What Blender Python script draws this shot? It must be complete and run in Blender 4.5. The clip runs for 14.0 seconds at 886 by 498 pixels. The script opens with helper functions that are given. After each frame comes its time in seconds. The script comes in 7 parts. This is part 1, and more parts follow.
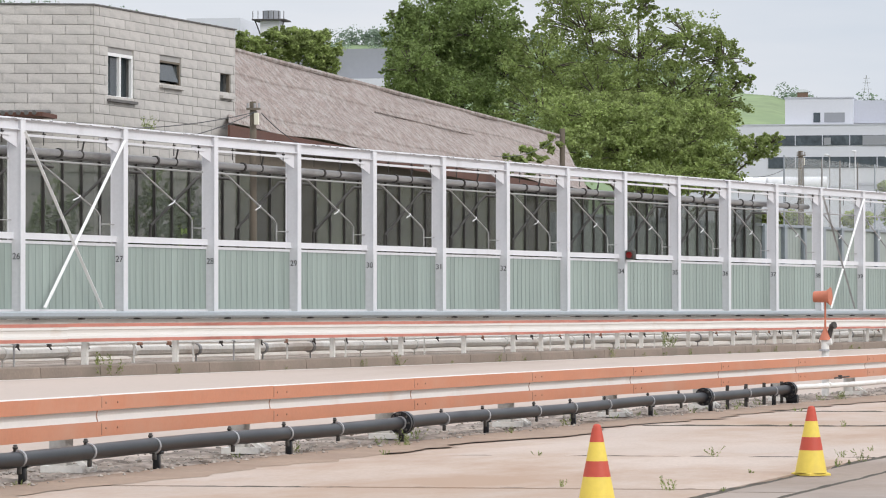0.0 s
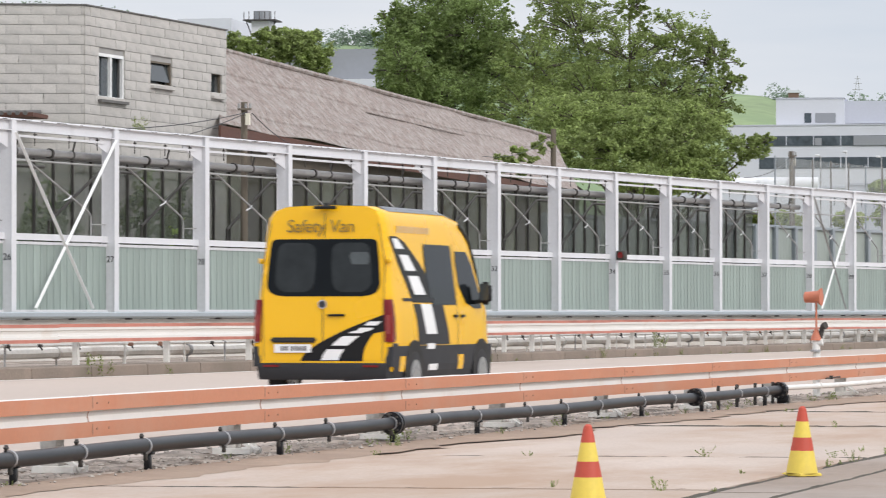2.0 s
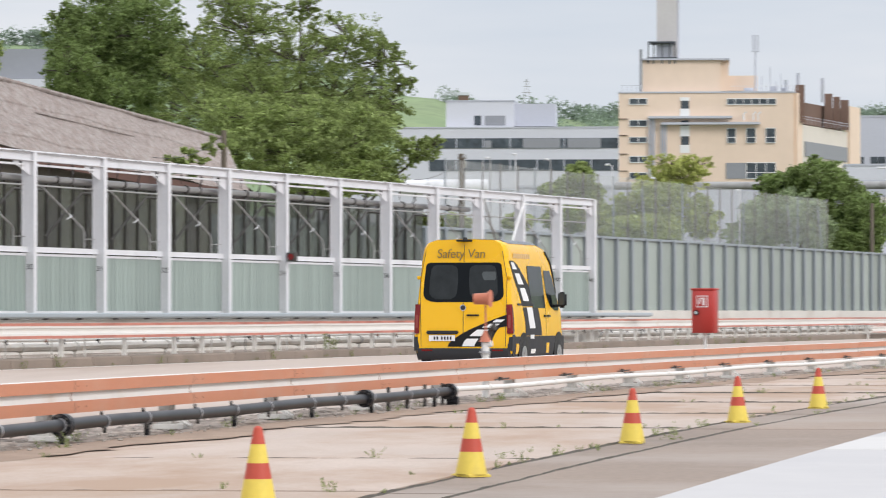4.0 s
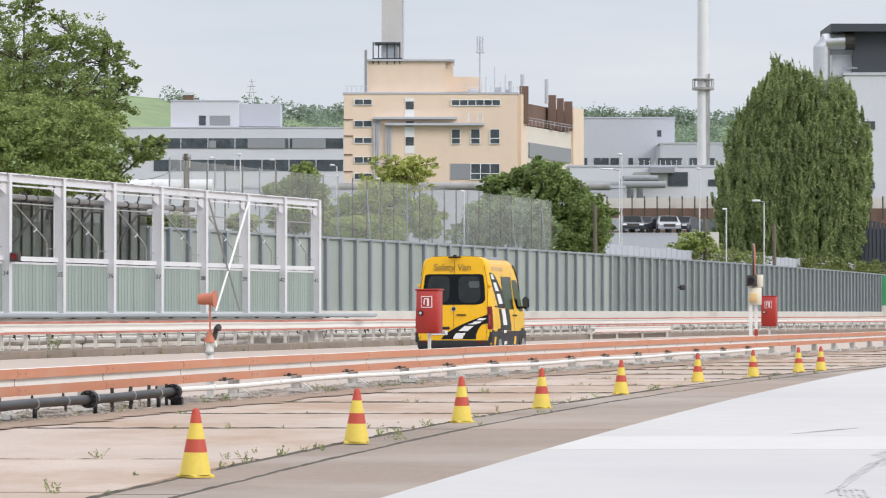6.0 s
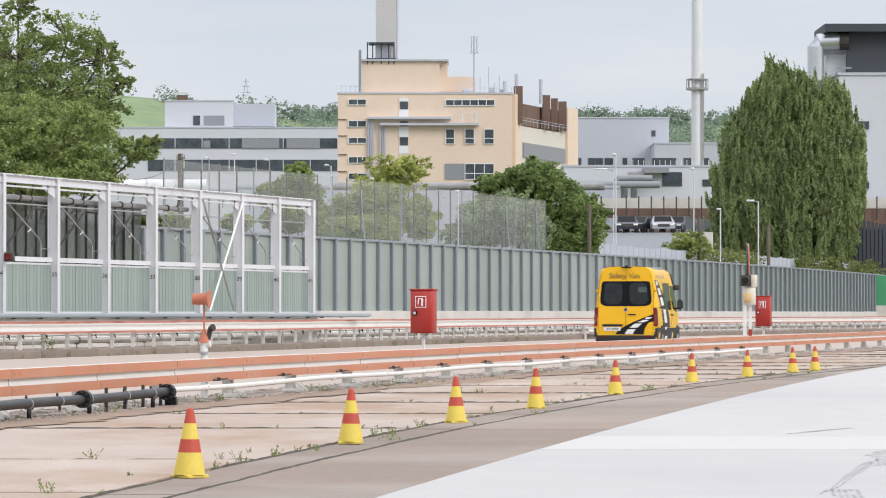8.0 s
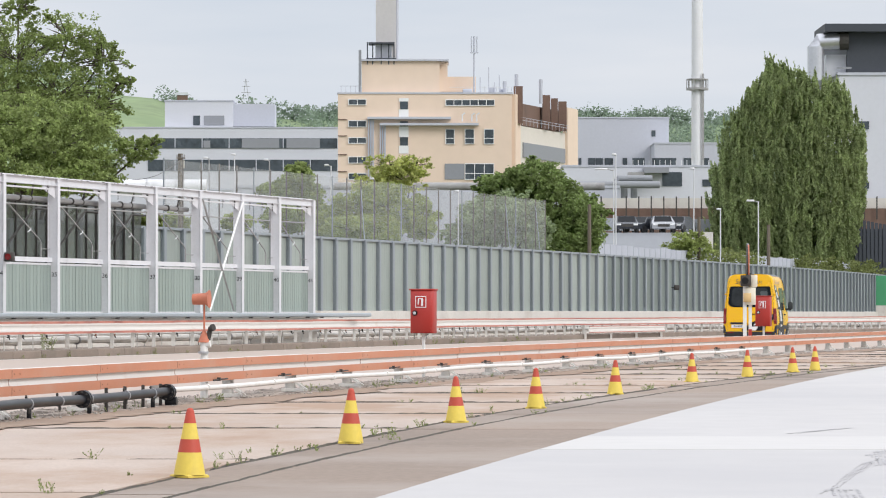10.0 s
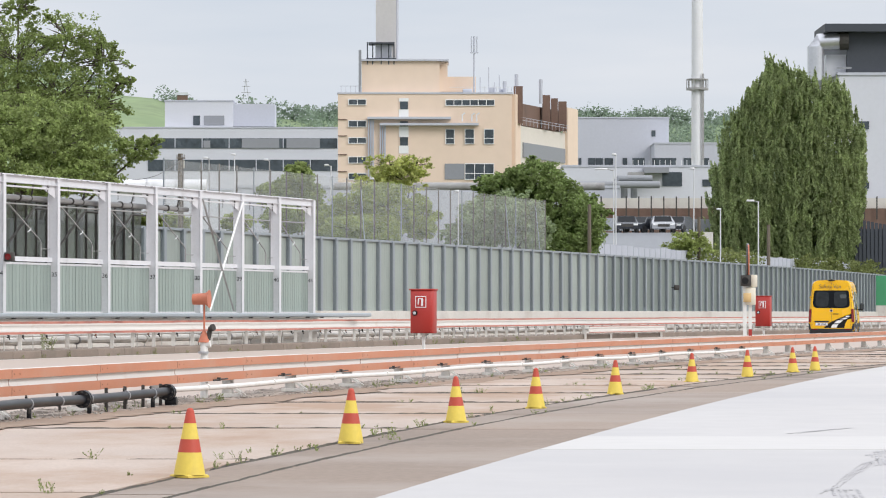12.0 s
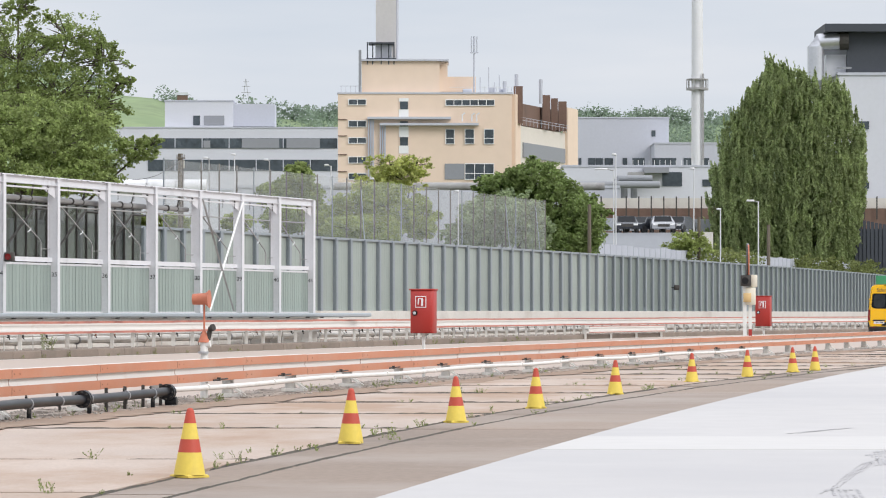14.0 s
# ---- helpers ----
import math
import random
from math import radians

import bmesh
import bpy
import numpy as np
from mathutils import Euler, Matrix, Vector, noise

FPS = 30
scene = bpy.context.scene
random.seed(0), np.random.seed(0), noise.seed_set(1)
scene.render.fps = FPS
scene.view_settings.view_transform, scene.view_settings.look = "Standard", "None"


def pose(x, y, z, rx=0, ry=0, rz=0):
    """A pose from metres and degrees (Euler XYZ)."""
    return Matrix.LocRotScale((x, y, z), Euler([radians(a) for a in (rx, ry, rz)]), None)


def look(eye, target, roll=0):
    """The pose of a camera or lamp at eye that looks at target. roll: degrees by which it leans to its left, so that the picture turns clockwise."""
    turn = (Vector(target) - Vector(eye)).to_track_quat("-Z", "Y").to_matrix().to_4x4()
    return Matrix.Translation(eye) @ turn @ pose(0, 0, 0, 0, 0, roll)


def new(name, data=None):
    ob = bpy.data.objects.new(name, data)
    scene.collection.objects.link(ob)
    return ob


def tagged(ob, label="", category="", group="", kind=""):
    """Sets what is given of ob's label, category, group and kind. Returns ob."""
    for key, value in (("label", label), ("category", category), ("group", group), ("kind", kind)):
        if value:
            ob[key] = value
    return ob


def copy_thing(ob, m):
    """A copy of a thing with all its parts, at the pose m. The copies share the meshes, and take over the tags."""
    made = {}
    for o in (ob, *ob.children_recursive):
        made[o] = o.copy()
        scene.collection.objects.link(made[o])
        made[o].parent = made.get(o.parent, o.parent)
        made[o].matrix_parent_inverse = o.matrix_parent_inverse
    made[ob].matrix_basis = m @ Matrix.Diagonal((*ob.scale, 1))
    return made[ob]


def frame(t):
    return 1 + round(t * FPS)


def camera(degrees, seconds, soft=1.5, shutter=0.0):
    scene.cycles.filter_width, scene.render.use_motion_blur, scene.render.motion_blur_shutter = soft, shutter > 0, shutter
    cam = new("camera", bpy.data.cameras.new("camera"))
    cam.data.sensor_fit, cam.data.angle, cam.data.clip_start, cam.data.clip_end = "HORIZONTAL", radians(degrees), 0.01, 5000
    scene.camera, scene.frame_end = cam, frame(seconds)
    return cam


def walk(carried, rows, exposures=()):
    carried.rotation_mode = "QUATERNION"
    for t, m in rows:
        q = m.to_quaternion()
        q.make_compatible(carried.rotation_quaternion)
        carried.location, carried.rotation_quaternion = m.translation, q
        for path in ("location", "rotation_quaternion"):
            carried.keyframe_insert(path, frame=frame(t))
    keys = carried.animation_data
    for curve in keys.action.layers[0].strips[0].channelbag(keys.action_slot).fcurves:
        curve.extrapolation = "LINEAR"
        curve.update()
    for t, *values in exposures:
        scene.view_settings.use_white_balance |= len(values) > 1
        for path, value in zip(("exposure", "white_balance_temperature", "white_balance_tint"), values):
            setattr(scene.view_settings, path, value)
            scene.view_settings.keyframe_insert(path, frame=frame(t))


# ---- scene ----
EYE = (0.0, 0.0, 1.25)
cam = camera(13.154, 14.0, soft=1.1, shutter=0.5)


def aim(bearing, rise, roll=0.0):
    """Bearing in degrees to the right of the y axis, rise above level."""
    return pose(*EYE, 90 + rise, 0, -bearing) @ pose(0, 0, 0, 0, 0, roll)


walk(cam, [
    (0.0, aim(-9.235, 0.910, -0.03)), (1.8, aim(-9.235, 0.910, -0.03)), (2.0, aim(-9.102, 0.916, -0.03)),
    (2.25, aim(-8.655, 0.919, -0.025)), (2.5, aim(-8.043, 0.922, -0.02)), (3.0, aim(-6.69, 0.926, -0.01)),
    (3.5, aim(-5.528, 0.930, -0.01)), (4.0, aim(-4.19, 0.938, 0.0)), (4.2, aim(-3.693, 0.941, 0.01)),
    (4.7, aim(-2.48, 0.943, 0.014)), (5.2, aim(-1.32, 0.944, 0.016)), (5.7, aim(-0.42, 0.944, 0.018)),
    (6.1, aim(-0.03, 0.944, 0.018)), (6.3, aim(0, 0.944, 0.018)), (14.0, aim(0, 0.944, 0.018))],
    exposures=[(0.0, 0.0), (14.0, 0.0)])

# ---------------------------------------------------------------- light
world = bpy.data.worlds.new("overcast")
scene.world = world
world.use_nodes = True
nt = world.node_tree
nt.nodes.clear()
w_out = nt.nodes.new("ShaderNodeOutputWorld")
w_bg = nt.nodes.new("ShaderNodeBackground")
w_sky = nt.nodes.new("ShaderNodeTexSky")
w_sky.sky_type = "NISHITA"
w_sky.sun_disc = False
w_sky.sun_elevation = radians(32)
w_sky.sun_rotation = radians(125)
w_co = nt.nodes.new("ShaderNodeTexCoord")
w_map = nt.nodes.new("ShaderNodeMapping")
w_map.inputs["Scale"].default_value = (5.0, 5.0, 30.0)
w_noise = nt.nodes.new("ShaderNodeTexNoise")
w_noise.inputs["Scale"].default_value = 1.1
w_noise.inputs["Detail"].default_value = 5.0
w_ramp = nt.nodes.new("ShaderNodeValToRGB")
w_ramp.color_ramp.elements[0].position = 0.36
w_ramp.color_ramp.elements[0].color = (6.6, 7.15, 8.05, 1)
w_ramp.color_ramp.elements[1].position = 0.66
w_ramp.color_ramp.elements[1].color = (7.9, 8.12, 8.7, 1)
w_mix = nt.nodes.new("ShaderNodeMixRGB")
w_mix.inputs[0].default_value = 0.93
nt.links.new(w_co.outputs["Generated"], w_map.inputs["Vector"])
nt.links.new(w_map.outputs[0], w_noise.inputs["Vector"])
nt.links.new(w_noise.outputs["Fac"], w_ramp.inputs[0])
nt.links.new(w_sky.outputs[0], w_mix.inputs[1])
nt.links.new(w_ramp.outputs[0], w_mix.inputs[2])
# an overcast dome is brighter overhead than at the horizon
w_sep = nt.nodes.new("ShaderNodeSeparateXYZ")
w_rise = nt.nodes.new("ShaderNodeMapRange")
w_rise.inputs["From Min"].default_value = 0.08
w_rise.inputs["From Max"].default_value = 0.75
w_tint = nt.nodes.new("ShaderNodeMixRGB")
w_tint.inputs[1].default_value = (1.0, 1.0, 1.0, 1)
w_tint.inputs[2].default_value = (2.12, 2.06, 2.0, 1)
w_gain = nt.nodes.new("ShaderNodeMixRGB")
w_gain.blend_type = "MULTIPLY"
w_gain.inputs[0].default_value = 1.0
nt.links.new(w_co.outputs["Generated"], w_sep.inputs[0])
nt.links.new(w_sep.outputs["Z"], w_rise.inputs["Value"])
nt.links.new(w_rise.outputs[0], w_tint.inputs[0])
nt.links.new(w_mix.outputs[0], w_gain.inputs[1])
nt.links.new(w_tint.outputs[0], w_gain.inputs[2])
nt.links.new(w_gain.outputs[0], w_bg.inputs[0])
w_bg.inputs[1].default_value = 0.1
nt.links.new(w_bg.outputs[0], w_out.inputs[0])

sun = new("sun", bpy.data.lights.new("sun", "SUN"))
sun.data.energy = 1.5
sun.data.angle = radians(20)
sun.data.color = (1.0, 0.965, 0.925)
sun.matrix_world = look((92, -5, 70), (0, 60, 0))


# ---------------------------------------------------------------- materials
def mat(name, colour, rough=0.7, metal=0.0, vary=0.12, scale=2.0, fine=40.0, bump=0.1, dirt=None, dirt_at=0.6, stretch=(1, 1, 1), per_piece=0.0, spec=0.5):
    m = bpy.data.materials.new(name)
    m.use_nodes = True
    t = m.node_tree
    b = t.nodes["Principled BSDF"]
    b.inputs["Metallic"].default_value = metal
    b.inputs["Specular IOR Level"].default_value = spec
    co = t.nodes.new("ShaderNodeTexCoord")
    mp = t.nodes.new("ShaderNodeMapping")
    mp.inputs["Scale"].default_value = stretch
    t.links.new(co.outputs["Object"], mp.inputs["Vector"])
    n1 = t.nodes.new("ShaderNodeTexNoise")
    n1.inputs["Scale"].default_value = scale
    n1.inputs["Detail"].default_value = 6
    n2 = t.nodes.new("ShaderNodeTexNoise")
    n2.inputs["Scale"].default_value = fine
    n2.inputs["Detail"].default_value = 4
    t.links.new(mp.outputs[0], n1.inputs["Vector"])
    t.links.new(mp.outputs[0], n2.inputs["Vector"])
    add = t.nodes.new("ShaderNodeMath")
    add.operation = "ADD"
    t.links.new(n1.outputs["Fac"], add.inputs[0])
    t.links.new(n2.outputs["Fac"], add.inputs[1])
    rng = t.nodes.new("ShaderNodeMapRange")
    rng.inputs["From Min"].default_value = 0.6
    rng.inputs["From Max"].default_value = 1.4
    rng.inputs["To Min"].default_value = 1 - vary
    rng.inputs["To Max"].default_value = 1 + vary
    t.links.new(add.outputs[0], rng.inputs["Value"])
    val = rng.outputs[0]
    if per_piece:
        oi = t.nodes.new("ShaderNodeObjectInfo")
        r2 = t.nodes.new("ShaderNodeMapRange")
        r2.inputs["To Min"].default_value = 1 - per_piece
        r2.inputs["To Max"].default_value = 1 + per_piece
        t.links.new(oi.outputs["Random"], r2.inputs["Value"])
        mu = t.nodes.new("ShaderNodeMath")
        mu.operation = "MULTIPLY"
        t.links.new(val, mu.inputs[0])
        t.links.new(r2.outputs[0], mu.inputs[1])
        val = mu.outputs[0]
    mul = t.nodes.new("ShaderNodeVectorMath")
    mul.operation = "SCALE"
    mul.inputs[0].default_value = colour
    t.links.new(val, mul.inputs["Scale"])
    out = mul.outputs[0]
    if dirt:
        n3 = t.nodes.new("ShaderNodeTexNoise")
        n3.inputs["Scale"].default_value = scale * 0.63
        n3.inputs["Detail"].default_value = 8
        n3.inputs["Roughness"].default_value = 0.65
        t.links.new(mp.outputs[0], n3.inputs["Vector"])
        r3 = t.nodes.new("ShaderNodeMapRange")
        r3.inputs["From Min"].default_value = dirt_at - 0.08
        r3.inputs["From Max"].default_value = dirt_at + 0.12
        t.links.new(n3.outputs["Fac"], r3.inputs["Value"])
        mx = t.nodes.new("ShaderNodeMixRGB")
        mx.inputs[2].default_value = (*dirt, 1)
        t.links.new(r3.outputs[0], mx.inputs[0])
        t.links.new(out, mx.inputs[1])
        out = mx.outputs[0]
    t.links.new(out, b.inputs["Base Color"])
    rr = t.nodes.new("ShaderNodeMapRange")
    rr.inputs["To Min"].default_value = max(rough - 0.12, 0.02)
    rr.inputs["To Max"].default_value = min(rough + 0.12, 1.0)
    t.links.new(n1.outputs["Fac"], rr.inputs["Value"])
    t.links.new(rr.outputs[0], b.inputs["Roughness"])
    if bump:
        bp = t.nodes.new("ShaderNodeBump")
        bp.inputs["Strength"].default_value = bump
        bp.inputs["Distance"].default_value = 0.01
        t.links.new(n2.outputs["Fac"], bp.inputs["Height"])
        t.links.new(bp.outputs[0], b.inputs["Normal"])
    return m


def see_through(name, colour, clear, rough=0.3, pieces=0.0, gloss=0.5):
    """A pane or net: part of the light goes straight through, the rest meets a tinted surface."""
    m = mat(name, colour, rough=rough, vary=0.18, scale=0.5, fine=7.0, bump=0.0, stretch=(1, 1, 0.35), spec=gloss, per_piece=pieces)
    t = m.node_tree
    b = t.nodes["Principled BSDF"]
    o = t.nodes["Material Output"]
    tr = t.nodes.new("ShaderNodeBsdfTransparent")
    mx = t.nodes.new("ShaderNodeMixShader")
    mx.inputs[0].default_value = clear
    t.links.new(b.outputs[0], mx.inputs[1])
    t.links.new(tr.outputs[0], mx.inputs[2])
    t.links.new(mx.outputs[0], o.inputs[0])
    return m


M_soil = mat("soil_and_scrub", (0.16, 0.16, 0.09), 0.95, vary=0.35, scale=0.05, fine=1.5, bump=0.3, dirt=(0.07, 0.10, 0.035), dirt_at=0.5)
M_slab = mat("worn_pinkish_concrete", (0.465, 0.382, 0.325), 0.85, vary=0.13, scale=0.6, fine=30, bump=0.12, dirt=(0.37, 0.255, 0.18), dirt_at=0.5, per_piece=0.07, stretch=(1, 0.35, 1))
M_road = mat("road_concrete", (0.455, 0.375, 0.322), 0.85, vary=0.08, scale=0.25, fine=18, bump=0.1, dirt=(0.35, 0.27, 0.22), dirt_at=0.6, stretch=(1, 0.12, 1))
M_asph = mat("worn_asphalt", (0.255, 0.198, 0.158), 0.85, vary=0.22, scale=0.45, fine=26, bump=0.25, dirt=(0.345, 0.29, 0.25), dirt_at=0.53, stretch=(0.5, 0.5, 1), per_piece=0.2)
M_white = mat("pale_proving_ground", (0.525, 0.51, 0.50), 0.9, vary=0.06, scale=0.22, fine=4, bump=0.04, dirt=(0.465, 0.455, 0.455), dirt_at=0.52, stretch=(0.5, 0.35, 1), spec=0.2)
M_whiter = mat("fresh_pale_coat", (0.565, 0.55, 0.535), 0.9, vary=0.05, scale=0.3, fine=4, bump=0.03, dirt=(0.53, 0.515, 0.50), dirt_at=0.55, stretch=(0.4, 0.6, 1), spec=0.2)
M_gravel = mat("broken_pale_stone", (0.40, 0.335, 0.285), 0.95, vary=0.4, scale=3.0, fine=16, bump=0.6, dirt=(0.12, 0.095, 0.075), dirt_at=0.5)
M_stone = mat("loose_stone", (0.38, 0.34, 0.30), 0.9, vary=0.35, scale=2.0, fine=9, bump=0.2)
M_joint = mat("joint_filler", (0.085, 0.075, 0.06), 0.95, vary=0.3, scale=3, fine=40)
M_kerb = mat("grey_brown_kerb_concrete", (0.225, 0.18, 0.145), 0.9, vary=0.2, scale=1.0, fine=25, bump=0.3, dirt=(0.17, 0.14, 0.11), dirt_at=0.58, per_piece=0.08)
M_railred = mat("faded_red_rail_paint", (0.54, 0.222, 0.125), 0.6, vary=0.08, scale=1.2, fine=30, bump=0.04, dirt=(0.53, 0.265, 0.17), dirt_at=0.56)
M_railred_old = mat("dull_red_rail_paint", (0.50, 0.195, 0.145), 0.65, vary=0.12, scale=1.0, fine=20, bump=0.05, dirt=(0.30, 0.11, 0.08), dirt_at=0.56)
M_railwhite = mat("off_white_rail_paint", (0.69, 0.665, 0.63), 0.6, vary=0.05, scale=1.5, fine=30, bump=0.04, dirt=(0.60, 0.52, 0.45), dirt_at=0.66)
M_lap = mat("rusty_lap_joint", (0.36, 0.20, 0.14), 0.8, vary=0.25, scale=3, fine=30)
M_post = mat("grey_painted_post", (0.50, 0.48, 0.45), 0.7, vary=0.14, scale=2.0, fine=30, bump=0.1, dirt=(0.26, 0.21, 0.17), dirt_at=0.62)
M_postwhite = mat("pale_painted_post", (0.68, 0.66, 0.62), 0.7, vary=0.1, scale=2.0, fine=30, bump=0.1, dirt=(0.35, 0.29, 0.24), dirt_at=0.64)
M_black = mat("black_plastic_pipe", (0.015, 0.016, 0.019), 0.36, vary=0.25, scale=1.5, fine=25, bump=0.03, spec=0.3)
M_band = mat("galvanised_band", (0.42, 0.42, 0.43), 0.5, 0.6, vary=0.15, scale=4, fine=40)
M_dark = mat("dark_weathered_steel", (0.06, 0.055, 0.05), 0.7, 0.2, vary=0.3, scale=3, fine=30)
M_pipewhite = mat("white_painted_pipe", (0.74, 0.73, 0.70), 0.5, vary=0.08, scale=2, fine=25, dirt=(0.45, 0.40, 0.36), dirt_at=0.66)
M_pipeold = mat("dirty_white_pipe", (0.68, 0.65, 0.60), 0.6, vary=0.15, scale=0.8, fine=12, dirt=(0.40, 0.33, 0.28), dirt_at=0.6)
M_pipegrey = mat("grey_lagged_pipe", (0.33, 0.325, 0.32), 0.6, vary=0.18, scale=0.8, fine=18, dirt=(0.20, 0.19, 0.18), dirt_at=0.6)
M_steel = mat("pale_grey_painted_steel", (0.66, 0.66, 0.68), 0.5, 0.0, vary=0.07, scale=0.7, fine=14, bump=0.03, dirt=(0.33, 0.32, 0.31), dirt_at=0.67)
M_rail_grey = mat("blue_grey_steel_rail", (0.40, 0.44, 0.47), 0.5, 0.2, vary=0.08, scale=0.6, fine=12, bump=0.03)
M_ribglass = mat("pale_green_profiled_glass", (0.275, 0.33, 0.30), 0.32, vary=0.16, scale=0.7, fine=6, bump=0.0, stretch=(1, 1, 0.15), per_piece=0.10)
M_ribline = mat("glass_rib_edge", (0.20, 0.25, 0.225), 0.4, vary=0.1, scale=1, fine=10)
M_greenpane = mat("green_grey_barrier_panel", (0.325, 0.365, 0.335), 0.45, vary=0.09, scale=0.4, fine=6, bump=0.0, stretch=(1, 1, 0.2), per_piece=0.1)
M_greypane = mat("grey_barrier_panel", (0.195, 0.23, 0.212), 0.5, vary=0.08, scale=0.4, fine=6, bump=0.0, stretch=(1, 1, 0.2), per_piece=0.08)
M_barrier = mat("barrier_post_grey", (0.30, 0.33, 0.355), 0.5, 0.2, vary=0.08, scale=0.8, fine=14)
M_backglass = see_through("dim_green_glass", (0.08, 0.092, 0.068), 0.46, 0.2, gloss=0.4, pieces=0.6)
M_netpost = mat("weathered_brown_grey_post", (0.19, 0.175, 0.16), 0.7, 0.1, vary=0.2, scale=2, fine=20)
M_net = see_through("wire_netting", (0.46, 0.48, 0.47), 0.72, 0.7)
M_concrete = mat("pale_wall_concrete", (0.62, 0.59, 0.545), 0.85, vary=0.1, scale=0.4, fine=12, bump=0.08, dirt=(0.47, 0.41, 0.36), dirt_at=0.62)
M_block = mat("weathered_grey_concrete_block", (0.51, 0.485, 0.455), 0.9, vary=0.12, scale=1.3, fine=24, bump=0.3, dirt=(0.30, 0.29, 0.275), dirt_at=0.55, per_piece=0.07)
M_mortar = mat("mortar", (0.36, 0.35, 0.335), 0.95, vary=0.15, scale=2, fine=30)
M_coping = mat("dark_coping", (0.13, 0.125, 0.12), 0.8, vary=0.25, scale=2, fine=20)
M_frame = mat("white_window_frame", (0.80, 0.80, 0.79), 0.4, vary=0.03)
M_glass = mat("dark_window_glass", (0.045, 0.055, 0.06), 0.08, vary=0.2, scale=0.3, fine=2, bump=0.0, spec=0.8)
M_roof = mat("lichened_corrugated_roof", (0.25, 0.20, 0.178), 0.95, vary=0.6, scale=5.0, fine=16, bump=0.8, dirt=(0.37, 0.335, 0.31), dirt_at=0.52, stretch=(1, 0.8, 1))
M_fascia = mat("brown_fascia", (0.12, 0.055, 0.04), 0.8, vary=0.2, scale=1, fine=12)
M_timber = mat("grey_weathered_timber", (0.15, 0.125, 0.095), 0.9, vary=0.25, scale=2, fine=25, stretch=(4, 4, 0.4), bump=0.3)
M_bark = mat("bark", (0.10, 0.085, 0.065), 0.95, vary=0.3, scale=1.5, fine=14, bump=0.5)
M_yellow = mat("yellow_van_paint", (0.82, 0.455, 0.003), 0.26, vary=0.012, scale=0.5, fine=4, bump=0.0, spec=0.5)
M_vanblack = mat("black_decal", (0.012, 0.012, 0.013), 0.45, vary=0.1, scale=1, fine=8, bump=0, spec=0.2)
M_vangrey = mat("dark_grey_cladding", (0.032, 0.033, 0.037), 0.6, vary=0.12, scale=2, fine=30, bump=0.05, spec=0.25)
M_vanwhite = mat("white_decal", (0.80, 0.80, 0.80), 0.4, vary=0.03)
M_vanglass = mat("tinted_van_glass", (0.006, 0.008, 0.010), 0.10, vary=0.25, scale=0.8, fine=3, bump=0, spec=0.15)
M_seatdim = mat("dim_glass_patch", (0.022, 0.026, 0.028), 0.12, vary=0.3, scale=2.0, fine=6, bump=0, spec=0.25)
M_red_lamp = mat("red_lamp_lens", (0.17, 0.005, 0.005), 0.15, vary=0.15, scale=6, fine=20, bump=0)
M_clear_lamp = mat("pale_lamp_lens", (0.26, 0.045, 0.04), 0.15, vary=0.1)
M_tyre = mat("tyre_rubber", (0.022, 0.022, 0.023), 0.8, vary=0.2)
M_rim = mat("silver_rim", (0.40, 0.41, 0.42), 0.3, 0.7, vary=0.06)
M_roofskin = mat("dark_blue_grey_roof", (0.085, 0.095, 0.115), 0.3, vary=0.08, scale=1, fine=8, bump=0)
M_chrome = mat("chrome", (0.72, 0.72, 0.73), 0.2, 0.9, vary=0.05)
M_conered = mat("cone_red", (0.48, 0.07, 0.04), 0.6, vary=0.08, scale=5, fine=30, dirt=(0.40, 0.10, 0.06), dirt_at=0.64)
M_coneyellow = mat("cone_yellow", (0.72, 0.55, 0.09), 0.6, vary=0.07, scale=5, fine=30, dirt=(0.62, 0.45, 0.10), dirt_at=0.64)
M_cabred = mat("red_cabinet_paint", (0.40, 0.03, 0.022), 0.4, vary=0.06, scale=2, fine=20, bump=0.02)
M_orange = mat("faded_orange_paint", (0.50, 0.165, 0.095), 0.6, vary=0.1, scale=4, fine=20)
M_cream = mat("cream_box_paint", (0.72, 0.68, 0.56), 0.6, vary=0.06)
M_amber = mat("amber_box_paint", (0.62, 0.43, 0.20), 0.6, vary=0.08)
M_beige = mat("beige_render", (0.77, 0.615, 0.485), 0.9, vary=0.04, scale=0.05, fine=0.5, bump=0.0, dirt=(0.72, 0.575, 0.45), dirt_at=0.62)
M_cream_wall = mat("cream_panel", (0.68, 0.63, 0.56), 0.8, vary=0.05, scale=0.2, fine=2)
M_brown = mat("brown_cladding", (0.17, 0.105, 0.08), 0.8, vary=0.15, scale=0.3, fine=3)
M_grey_wall = mat("light_grey_cladding", (0.60, 0.612, 0.655), 0.7, vary=0.04, scale=0.1, fine=2, bump=0.02)
M_mid_wall = mat("mid_grey_cladding", (0.49, 0.505, 0.56), 0.7, vary=0.05, scale=0.1, fine=2, bump=0.02)
M_dark_wall = mat("charcoal_cladding", (0.050, 0.057, 0.070), 0.6, vary=0.1, scale=0.2, fine=3)
M_farglass = mat("far_window_glass", (0.065, 0.08, 0.092), 0.25, vary=0.45, scale=0.25, fine=0.9, bump=0, spec=0.35)
M_blind = mat("grey_blind", (0.27, 0.28, 0.30), 0.6, vary=0.06)
M_stack = mat("pale_stack_concrete", (0.55, 0.53, 0.52), 0.8, vary=0.06, scale=0.2, fine=2)
